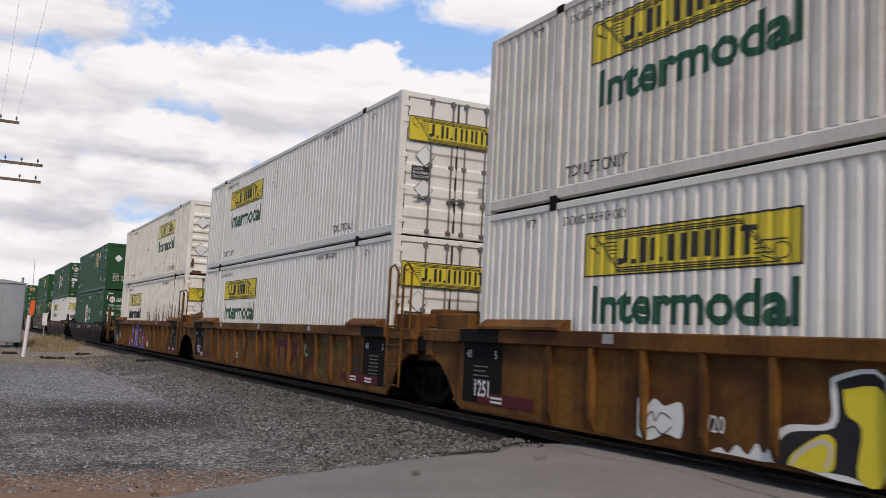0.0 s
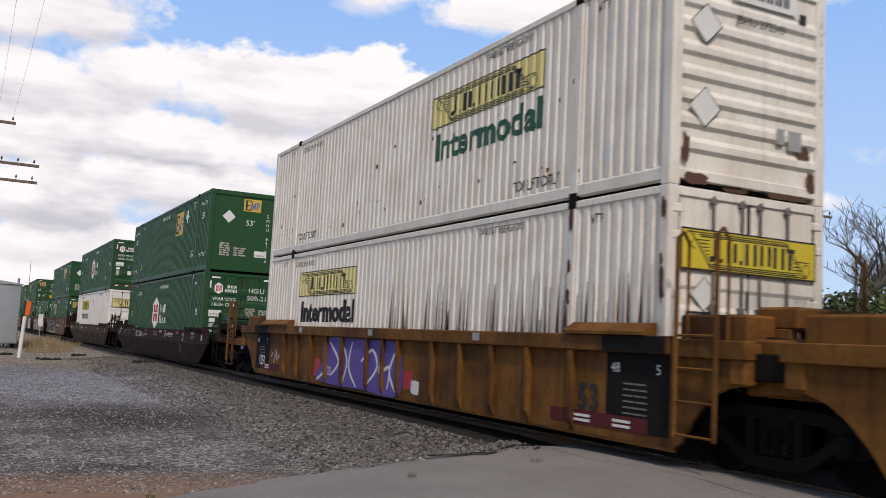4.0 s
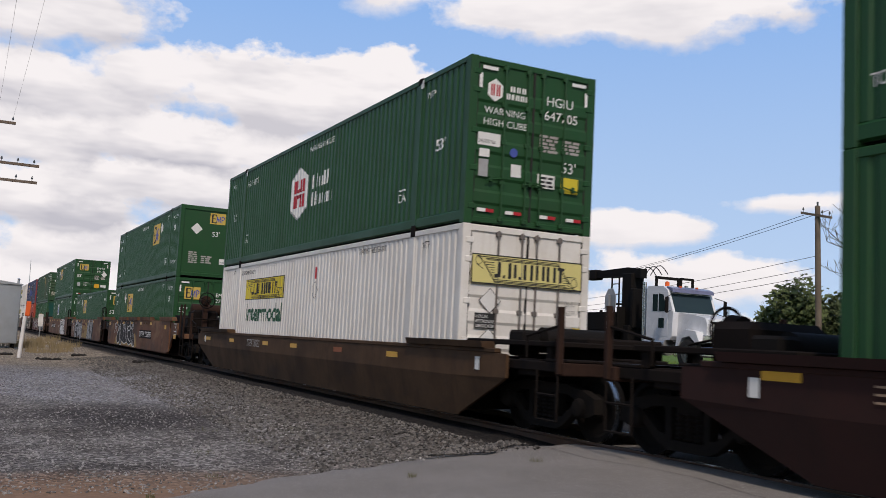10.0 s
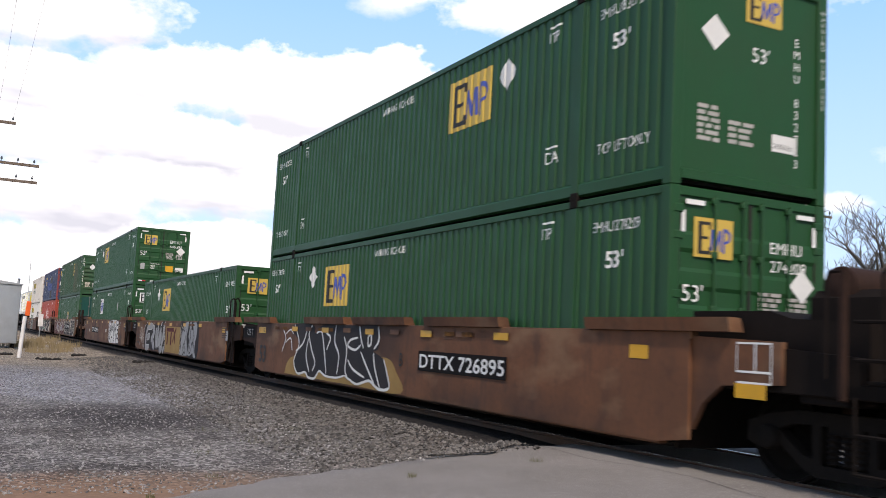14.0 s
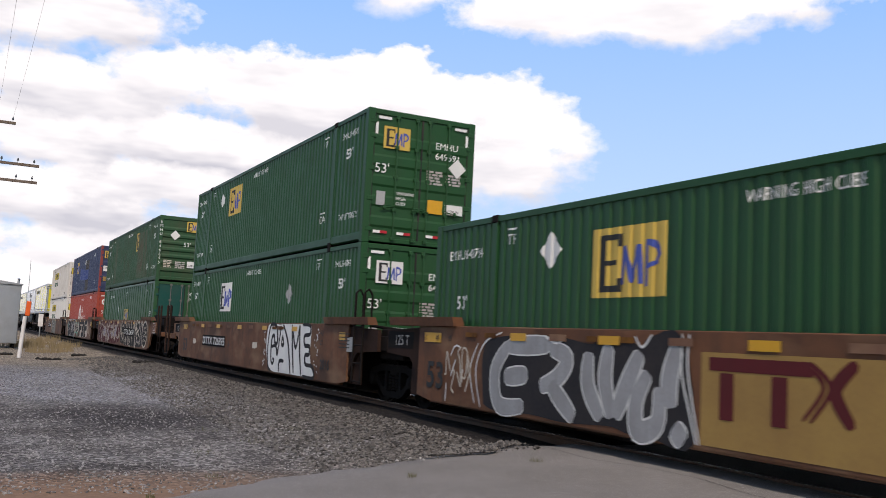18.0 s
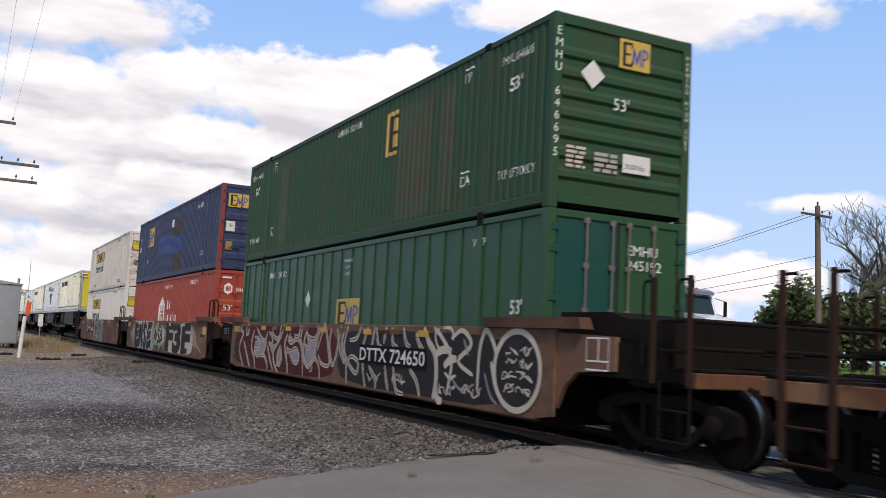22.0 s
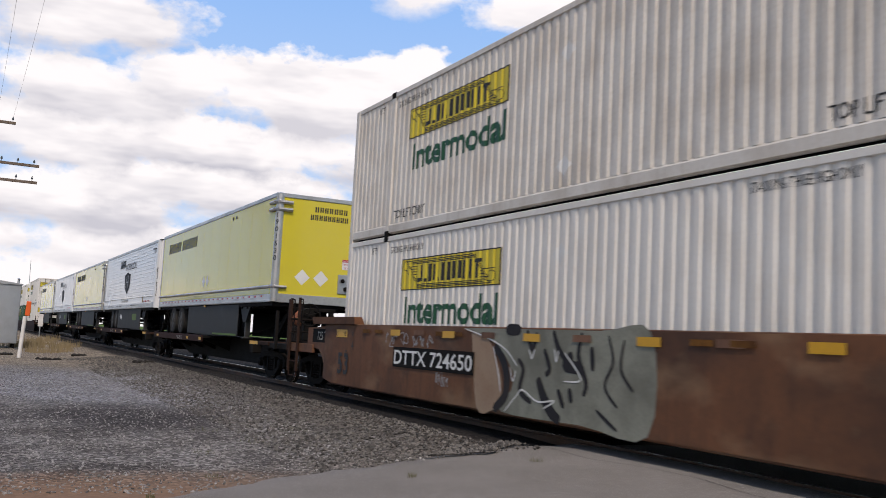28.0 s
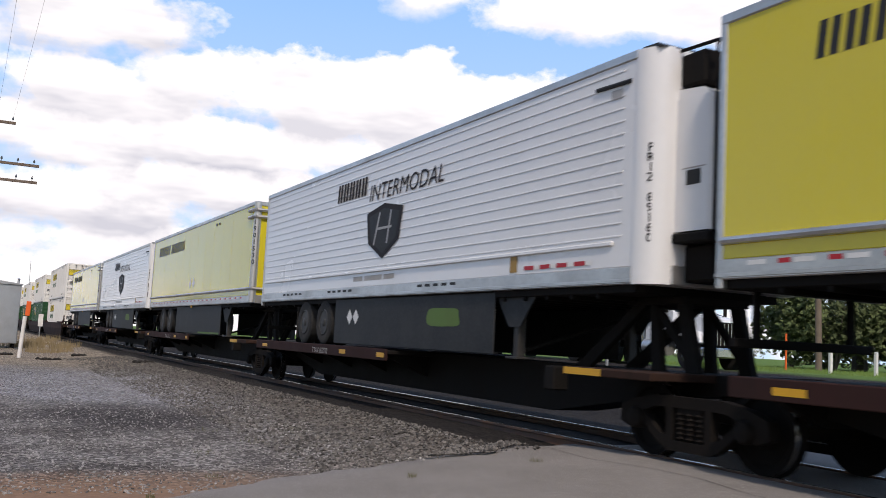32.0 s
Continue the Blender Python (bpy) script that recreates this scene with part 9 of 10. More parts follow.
def asphalt():
    """The road over the crossing: a slab on each side of the track and one between the rails, with ragged worn edges."""
    road = None
    for name, xa, xb, n in (("road", -9.5, -0.86, 60), ("road", -0.64, 0.64, 8), ("road", 0.86, 4.2, 20)):
        vs, fs = [], []
        rows = 26
        for i in range(n + 1):
            x = xa + (xb - xa) * i / n
            e = road_edge(x)
            for j in range(rows + 1):
                y = -25 + (e + 25) * (j / rows) ** 0.45
                vs.append((x, y, road_height(x, y) - (0.05 if j == rows else 0.012 if j == rows - 1 else 0.0)))
            vs.append((x, e + 0.55, road_height(x, e) - 0.24))
        m = rows + 2
        for i in range(n):
            for j in range(m - 1):
                fs.append((i * m + j, (i + 1) * m + j, (i + 1) * m + j + 1, i * m + j + 1))
        # the slab's long edges go down into the ground
        for i, flip in ((0, 1), (n, 0)):
            k = len(vs)
            for j in range(m):
                x, y, z = vs[i * m + j]
                vs.append((x, y, z - 0.2))
            for j in range(m - 1):
                fs.append((i * m + j, i * m + j + 1, k + j + 1, k + j))
        me = bpy.data.meshes.new(name)
        me.from_pydata(vs, [], fs)
        me.materials.append(M["asphalt"])
        me.shade_smooth()
        me.set_sharp_from_angle(angle=radians(40))
        ob = new(name, me)
        if road is None:
            road = tagged(ob, "worn grey asphalt road over the level crossing", "road", kind="structure")
        else:
            tagged(ob, "worn grey asphalt beside and between the rails", "road", kind="structure")
    # a long crack with a short branch
    for pts in (((-1.9, 10.7), (-1.8, 10.19), (-1.85, 9.13), (-1.69, 8.21), (-1.68, 7.42), (-1.81, 6.6), (-1.85, 5.8)), ((-3.6, 8.6), (-3.2, 8.45), (-3.0, 8.5))):
        g = Geo()
        fine = []
        for (x0, y0), (x1, y1) in zip(pts, pts[1:]):
            for k in range(6):
                t = k / 6
                fine.append((x0 + (x1 - x0) * t + 0.03 * noise.noise(Vector((x0 * 9 + k, y0 * 5, 1))), y0 + (y1 - y0) * t))
        vs = []
        for k, (x, y) in enumerate(fine):
            w = 0.004 + 0.010 * abs(noise.noise(Vector((k * 0.7, 2, 5))))
            vs += [(x - w, y, road_height(x, y) + 0.007), (x + w, y, road_height(x, y) + 0.007)]
        g.add(vs, [(2 * k, 2 * k + 1, 2 * k + 3, 2 * k + 2) for k in range(len(fine) - 1)])
        part("crack", g, M["crack"], road)
    return road


asphalt()


def stone_field(name, count, where, small, big, material, label, seed):
    """Loose stones: one joined field of small angular pieces."""
    rnd = np.random.RandomState(seed)
    base = np.array([(1, 0, 0), (-1, 0, 0), (0, 1, 0), (0, -1, 0), (0, 0, 1), (0, 0, -1)], dtype=float)
    tri = np.array([(0, 2, 4), (2, 1, 4), (1, 3, 4), (3, 0, 4), (2, 0, 5), (1, 2, 5), (3, 1, 5), (0, 3, 5)])
    vs, fs = [], []
    made = 0
    while made < count:
        x, y = where(rnd)
        if y < road_edge(x) - 0.3 and rnd.rand() > 0.04:
            continue
        z = road_height(x, y) if y < road_edge(x) else ground_height(x, y)
        s = small + (big - small) * rnd.rand() ** 2.5
        p = base * (s * (0.6 + 0.6 * rnd.rand(3))) * np.array([1, 1, 0.7])
        p = p + rnd.randn(6, 3) * s * 0.16
        a = rnd.rand() * 6.283
        ca, sa = math.cos(a), math.sin(a)
        q = np.stack([p[:, 0] * ca - p[:, 1] * sa, p[:, 0] * sa + p[:, 1] * ca, p[:, 2]], 1) + (x, y, z + s * 0.25)
        vs.append(q)
        fs.append(tri + 6 * made)
        made += 1
    me = bpy.data.meshes.new(name)
    me.from_pydata(np.concatenate(vs).tolist(), [], np.concatenate(fs).tolist())
    me.materials.append(material)
    return tagged(new(name, me), label, "gravel", kind="stuff")


def stone_material(name, lo, hi, saturation):
    m = M["stone"].copy()
    m.name = name
    nt, ln = m.node_tree, m.node_tree.links
    b = nt.nodes["Principled BSDF"]
    src = b.inputs["Base Color"].links[0].from_socket
    ge = nt.nodes.new("ShaderNodeNewGeometry")
    mr = nt.nodes.new("ShaderNodeMapRange")
    mr.inputs["To Min"].default_value, mr.inputs["To Max"].default_value = lo, hi
    ln.new(ge.outputs["Random Per Island"], mr.inputs["Value"])
    hs = nt.nodes.new("ShaderNodeHueSaturation")
    ln.new(src, hs.inputs["Color"])
    hs.inputs["Saturation"].default_value = saturation
    ln.new(mr.outputs[0], hs.inputs["Value"])
    ln.new(hs.outputs[0], b.inputs["Base Color"])
    return m


M["loose"] = stone_material("loose_stone", 0.32, 2.1, 1.0)
M["brown_loose"] = stone_material("rusty_ballast_stone", 0.20, 1.0, 1.6)
stone_field("ballast", 26000, lambda r: (-4.6 + 2.75 * r.rand() ** 0.8, 10.0 + 34 * r.rand() ** 1.6), 0.012, 0.042, M["brown_loose"], "loose grey and rusty ballast stones along the rails", 4)
stone_field("gravel", 16000, lambda r: (-9.0 + 5.5 * r.rand(), 9.6 + 24 * r.rand() ** 1.25), 0.008, 0.026, M["loose"], "loose pale gravel beside the track", 5)

# ---- track ----
track = tagged(thing("track", "railway track with wooden sleepers and steel rails", "track"), kind="structure")
tie_mesh = Geo().box(-1.30, 1.30, -0.11, 0.11, -0.34, -0.17, 0.015).mesh("sleeper", M["tie"])
y = 11.3
while y < 100:
    part("sleeper", tie_mesh, None, track, at=pose(0.02 * math.sin(y * 7), y, 0.004 * math.sin(y * 3), 0, 0, 0.6 * math.sin(y * 5)))
    y += 0.53
for s in (-1, 1):
    x = s * 0.755
    r = Geo()
    prof = [(-0.075, -0.172), (-0.075, -0.16), (-0.012, -0.14), (-0.010, -0.05), (-0.036, -0.036), (-0.036, -0.004), (-0.028, -0.0005), (0.028, -0.0005), (0.036, -0.004), (0.036, -0.036), (0.010, -0.05), (0.012, -0.14), (0.075, -0.16), (0.075, -0.172)]
    r.prism([(x + a, b) for a, b in prof], "y", -60, 480)
    rail = part("rail", r, M["rail"], track, "rust-brown steel rail")
    part("rail_head", Geo().box(x - 0.030, x + 0.030, -60, 480, -0.002, 0.0015, 0.0005), M["railtop"], rail, "polished running surface")


# ---- things on the near side ----
def signal_bungalow():
    b = thing("signal_bungalow", "grey metal railway equipment cabinet beside the track", "equipment cabinet", at=pose(-6.98, 57.0, -0.36))
    part("body", Geo().box(-1.15, 1.15, 0, 2.2, 0.28, 3.55, 0.03), M["galv"], b)
    part("roof", Geo().prism([(-1.22, 3.55), (1.22, 3.55), (1.22, 3.60), (0, 3.74), (-1.22, 3.60)], "y", -0.08, 2.28), M["galv"], b)
    d = part("door", Geo().box(-0.95, 0.05, -0.03, 0.0, 0.4, 3.1, 0.01), M["galv"], b)
    part("handle", Geo().box(-0.12, -0.02, -0.06, -0.03, 1.6, 1.9, 0.01), M["truck"], d)
    for x in (-1.0, 1.0):
        for yy in (0.15, 2.05):
            part("leg", Geo().box(x - 0.06, x + 0.06, yy - 0.06, yy + 0.06, 0, 0.3, 0.01), M["truck"], b)
    part("vent_hood", Geo().lathe([(3.6, 0.06), (3.86, 0.06), (3.87, 0.12), (3.93, 0.02)], (0.98, 0.3, 0), "z", 12), M["galv"], b, smooth=True)
    return b


signal_bungalow()

p = thing("marker_post", "leaning white marker post with an orange top", "post", at=pose(-6.31, 43.8, -0.38, 0, 3.0, 0))
part("pole", Geo().rod((0, 0, 0), (0, 0, 1.80), 0.085, 12), M["wpost"], p, smooth=True)
part("orange_cap", Geo().box(-0.02, 0.17, -0.05, 0.05, 1.82, 2.45, 0.02), M["orange"], p, "orange reflective cap")
p = thing("trackside_sign", "small white sign board on a grey post", "sign", at=pose(-2.47, 90.0, -0.34))
part("pole", Geo().rod((0, 0.05, 0), (0, 0.05, 2.2), 0.05, 8), M["galv"], p, smooth=True)
part("board", Geo().box(-0.2, 0.2, -0.03, 0.0, 1.1, 2.2, 0.01), M["wpost"], p)
for k, (x, y, w) in enumerate(((-5.35, 42.6, 1.3), (-3.6, 46.5, 0.7), (-6.9, 47.0, 0.9), (-2.3, 37.0, 0.6))):
    g = Geo()
    rnd = random.Random(k)
    for _ in range(9):
        a, bb = rnd.uniform(-w / 2, w / 2), rnd.uniform(-0.25, 0.25)
        g.lathe([(0, 0.10), (0.05, 0.12), (0.09, 0.07), (0.12, 0.01)], (a, bb, -0.02), "z", 7)
    tagged(part("earth_clod", g, M["tie"], at=pose(x, y, ground_height(x, y))), "low heap of dark earth and scraps", "dirt heap", kind="stuff")


def weeds(name, spots, label, tall, colour, seed, n):
    rnd = random.Random(seed)
    g = Geo()
    for cx, cy, r in spots:
        for _ in range(n):
            a, d = rnd.uniform(0, 6.28), r * math.sqrt(rnd.random())
            x, y = cx + d * math.cos(a), cy + d * math.sin(a)
            z = ground_height(x, y) if y > road_edge(x) else road_height(x, y)
            h, t, w = tall * rnd.uniform(0.4, 1.0), rnd.uniform(0, 6.28), tall * 0.03
            dx, dy = 0.35 * h * math.cos(t), 0.35 * h * math.sin(t)
            g.add([(x - w, y, z), (x + w, y, z), (x + dx * 0.5 + w * 0.6, y + dy * 0.5, z + h * 0.6), (x + dx * 0.5 - w * 0.6, y + dy * 0.5, z + h * 0.6), (x + dx, y + dy, z + h)], [(0, 1, 2, 3), (3, 2, 4)])
    return tagged(part(name, g, colour), label, "weeds", kind="stuff")


M["straw"] = mat("dry_grass", (0.26, 0.20, 0.11), 0.9, dirt=(0.14, 0.11, 0.06), amount=0.5, bump=0)
M["weed"] = mat("green_weed", (0.075, 0.085, 0.03), 0.9, dirt=(0.14, 0.11, 0.06), amount=0.6, bump=0)
weeds("dry_weeds", ((-4.6, 52, 1.3), (-5.3, 60, 1.2), (-3.2, 58, 0.9), (-4.2, 66, 1.2), (-3.4, 75, 1.5)), "dry straw-coloured weeds by the cabinet", 0.55, M["straw"], 2, 160)
weeds("green_weeds", ((-5.0, 15.0, 0.25), (-4.6, 13.6, 0.2), (-5.6, 12.4, 0.15), (-6.8, 9.4, 0.05), (-4.4, 8.6, 0.06), (-3.7, 14.6, 0.2), (-2.6, 9.1, 0.08), (-5.9, 10.6, 0.1)), "sparse green weeds in the gravel", 0.07, M["weed"], 3, 30)


def pole_arm(parent, x, y, z, half, axis, pins, tilt=0.0):
    """A wooden crossarm with pins and glass insulators."""
    dx, dy = (1, 0) if axis == "x" else (0, 1)
    g = Geo()
    a = Vector((x - dx * half, y - dy * half, z + tilt * half))
    b = Vector((x + dx * half, y + dy * half, z - tilt * half))
    u = (b - a).normalized()
    n = Vector((-u.y, u.x, 0)).normalized() * 0.06
    up = Vector((0, 0, 0.065))
    g.add([a - n - up, a + n - up, a + n + up, a - n + up, b - n - up, b + n - up, b + n + up, b - n + up],
          [(0, 1, 2, 3), (7, 6, 5, 4), (0, 4, 5, 1), (1, 5, 6, 2), (2, 6, 7, 3), (3, 7, 4, 0)])
    arm = part("crossarm", g, M["wood"], parent)
    for k in pins:
        c = a + (b - a) * k
        g = Geo().rod(c + up, c + up + Vector((0, 0, 0.12)), 0.014, 6)
        g.lathe([(0, 0.05), (0.05, 0.055), (0.09, 0.035), (0.13, 0.03), (0.15, 0.01)], c + up + Vector((0, 0, 0.10)), "z", 10)
        part("insulator", g, M["insul"], arm, smooth=True)
    return a, b


def wire(parent, a, b, sag, r=0.009):
    """One sagging tube."""
    a, b = Vector(a), Vector(b)
    n, m = 14, 5
    u = Vector((b.y - a.y, a.x - b.x, 0)).normalized()
    g = Geo()
    vs = []
    for k in range(n + 1):
        p = a.lerp(b, k / n) - Vector((0, 0, sag * 4 * (k / n) * (1 - k / n)))
        vs += [p + r * (u * math.cos(6.2832 * i / m) + Vector((0, 0, math.sin(6.2832 * i / m)))) for i in range(m)]
    g.add(vs, [(k * m + i, k * m + (i + 1) % m, (k + 1) * m + (i + 1) % m, (k + 1) * m + i) for k in range(n) for i in range(m)])
    part("wire", g, M["black"], parent, smooth=True)


lp = thing("line_pole", "old wooden line pole with three crossarms and glass insulators", "utility pole")
part("pole", Geo().rod((-8.35, 50, -0.4), (-8.35, 50, 11.4), 0.17, 14, 0.12), M["wood"], lp, smooth=True)
for z, tip, pins in ((10.84, -7.14, (0.06, 0.35, 0.65, 0.94)), (8.85, -5.91, (0.05, 0.2, 0.35, 0.65, 0.8, 0.95)), (8.02, -5.94, (0.05, 0.2, 0.8, 0.95))):
    half = tip + 8.35
    pole_arm(lp, -8.35, 49.85, z, half, "x", pins)
    for k in (0.94, 0.65) if z > 9 else ():
        x = -8.35 - half + 2 * half * k
        wire(lp, (x, 49.8, z + 0.25), (x - 0.2, -30, z - 0.2), 0.9, 0.0035)
g = Geo().rod((0.2, 160, -0.5), (0.05, 160, 10.8), 0.09, 8, 0.03)
mast = thing("radio_mast", "thin grey radio mast far down the line", "mast")
part("pole", g, M["galv"], mast, smooth=True)

# ---- things beyond the track ----
up = thing("utility_pole", "weathered wooden utility pole with a tilted crossarm", "utility pole")
part("pole", Geo().rod((30.0, 33.4, 0.6), (30.0, 33.6, 9.2), 0.17, 14, 0.13), M["wood"], up, smooth=True)
a, b = pole_arm(up, 29.9, 33.59, 8.72, 0.95, "y", (0.06, 0.3, 0.94), -0.23)
part("insulator", Geo().rod((30, 33.6, 9.2), (30, 33.6, 9.42), 0.05, 8), M["insul"], up, smooth=True)
u2 = thing("utility_pole", "distant wooden utility pole", "utility pole")
part("pole", Geo().rod((51.4, 109.7, 0.6), (51.4, 109.7, 9.2), 0.17, 10, 0.12), M["wood"], u2, smooth=True)
pole_arm(u2, 51.3, 109.7, 8.8, 1.0, "y", (0.06, 0.94))
for z, oy in ((8.9, -0.8), (8.8, 0.8), (6.6, 0), (6.0, 0), (5.6, 0)):
    wire(up, (29.9, 33.6 + oy, z), (51.3, 109.7 + oy, z - 0.1), 1.6 if z > 8 else 1.0, 0.014)


def bare_tree(x, y, z, height, seed, label):
    """A leafless tree: tapered trunk, limbs that fork, and fine twigs."""
    rnd = random.Random(seed)
    t = thing("tree", label, "tree", at=pose(x, y, z))
    trunk, limbs, twigs = Geo(), Geo(), Geo()

    def grow(p, d, length, r, depth):
        n = 3
        for _ in range(n):
            q = p + d * (length / n)
            r2 = max(r * 0.88, 0.014)
            (trunk if depth == 0 else limbs if depth < 3 else twigs).rod(p, q, r, 7 if depth < 2 else 4 if depth < 4 else 3, r2)
            p, r = q, r2
            d = (d + Vector((rnd.uniform(-0.16, 0.16), rnd.uniform(-0.16, 0.16), rnd.uniform(-0.03, 0.10)))).normalized()
            if depth in (1, 2, 3) and rnd.random() < 0.6:
                side = Vector((rnd.uniform(-1, 1), rnd.uniform(-1, 1), rnd.uniform(0.0, 0.7))).normalized()
                grow(p, (d * 0.6 + side * 0.8).normalized(), length * rnd.uniform(0.45, 0.65), r * 0.5, depth + 1)
        if depth >= 5:
            return
        for _ in range(4 if depth == 0 else rnd.choice((2, 3))):
            side = Vector((rnd.uniform(-1, 1), rnd.uniform(-1, 1), rnd.uniform(-0.1, 0.5))).normalized()
            grow(p, (d * 0.75 + side * 0.75).normalized(), length * rnd.uniform(0.60, 0.82), r * rnd.uniform(0.55, 0.72), depth + 1)

    grow(Vector((0, 0, 0)), Vector((0.03, 0.02, 1)).normalized(), height * 0.22, height * 0.026, 0)
    part("trunk", trunk, M["bark"], t, smooth=True)
    tagged(part("limb", limbs, M["bark"], t, smooth=True), kind="stuff")
    tagged(part("twig", twigs, M["bark"], t), kind="stuff")
    return t


bare_tree(36.2, 36.0, 0.7, 17.0, 11, "tall bare deciduous tree behind a hedge")
bare_tree(41.0, 37.0, 0.7, 15.0, 5, "bare deciduous tree with fine twigs")


def leafy_bush(x, y, z, w, d, h, seed, label, dense=1500):
    """An evergreen bush: a forked stem and a crown of many small leaf clumps with an uneven outline."""
    rnd = random.Random(seed)
    b = thing("bush", label, "bush", "evergreen hedge by the road", at=pose(x, y, z))
    stem = Geo()
    for k in range(5):
        a = k * 1.26 + rnd.random()
        stem.rod((0, 0, 0), (w * 0.25 * math.cos(a), d * 0.25 * math.sin(a), h * 0.7), 0.09, 6, 0.02)
    part("stem", stem, M["bark"], b)
    crown = Geo()
    lobes = [(rnd.uniform(-0.6, 0.6) * w / 2, rnd.uniform(-0.6, 0.6) * d / 2, rnd.uniform(0.28, 0.72) * h, rnd.uniform(0.28, 0.48)) for _ in range(13)]
    for _ in range(dense):
        lx, ly, lz, lr = rnd.choice(lobes)
        v = Vector((rnd.gauss(0, 1), rnd.gauss(0, 1), rnd.gauss(0, 1))).normalized() * rnd.uniform(0.6, 1.06)
        c = Vector((lx + v.x * lr * w * 0.55, ly + v.y * lr * d * 0.55, max(0.1, lz + v.z * lr * h * 0.75)))
        s = rnd.uniform(0.10, 0.24)
        for _ in range(2):
            u = Vector((rnd.uniform(-1, 1), rnd.uniform(-1, 1), rnd.uniform(-1, 1))).normalized() * s
            t = u.orthogonal().normalized() * s * 0.5
            crown.add([c - u, c + t, c + u, c - t], [(0, 1, 2, 3)])
    part("crown", crown, M["leaf"], b)
    return b


for k, (x, y, w, d, h) in enumerate(((31.8, 36.8, 4.2, 5.0, 5.6), (33.0, 35.0, 5.2, 5.0, 6.0), (35.4, 33.2, 5.4, 5.0, 6.0), (37.4, 31.0, 6.0, 5.0, 5.8), (37.0, 39.0, 6.0, 5.0, 5.6), (40.0, 36.0, 6.0, 5.0, 5.4))):
    leafy_bush(x, y, 0.7, w, d, h - 0.7, 20 + k, "dense green evergreen bush in a hedge row", 2600)
for k in range(10):
    a = 26.5 + 2.1 * k
    leafy_bush(-8.5 + 175 * math.sin(radians(a)), 175 * math.cos(radians(a)), 0.6, 10, 8, 3.6 + 1.2 * math.sin(k * 2.3), 40 + k, "distant green tree clump on the horizon", 420)

rnd = random.Random(9)
g = Geo()
for _ in range(9000):
    x, y = rnd.uniform(18, 40), rnd.uniform(14, 40)
    z = ground_height(x, y) - 0.02
    h, t = rnd.uniform(0.06, 0.2), rnd.uniform(0, 6.28)
    g.add([(x - 0.012, y, z), (x + 0.012, y, z), (x + 0.3 * h * math.cos(t), y + 0.3 * h * math.sin(t), z + h)], [(0, 1, 2)])
tagged(part("grass", g, M["grass"]), "short green grass beyond the road", "grass", kind="stuff")
for k in range(7):
    f = thing("fence_post", "short pale wooden fence post in grass", "post", "fence posts along the grass", at=pose(24.0 + 0.9 * k, 27.6 - 1.5 * k, 0.7))
    part("post", Geo().box(-0.07, 0.07, -0.07, 0.07, 0, 1.05, 0.02), M["wpost"], f)
p = thing("marker_rod", "thin orange marker rod in the grass", "post", at=pose(24.0, 30.0, 0.7))
part("rod", Geo().rod((0, 0, 0), (0, 0, 1.7), 0.045, 8), M["orange"], p, smooth=True)

s = thing("stop_sign", "grey back of an eight-sided road sign on a post", "road sign", at=pose(7.38, 21.0, -0.4, 0, 0, -13))
oct_ = [(0.38 * math.cos(radians(22.5 + 45 * k)), 0.38 * math.sin(radians(22.5 + 45 * k)) + 3.02) for k in range(8)]
part("board", Geo().prism([(a, z) for a, z in oct_], "x", 0.03, 0.05), M["galv"], s)
part("pole", Geo().box(-0.04, 0.03, -0.04, 0.04, 0, 3.2, 0.008), M["galv"], s)


M["visor"] = mat("tinted_visor", (0.16, 0.17, 0.27), 0.2, amount=0.1, bump=0)


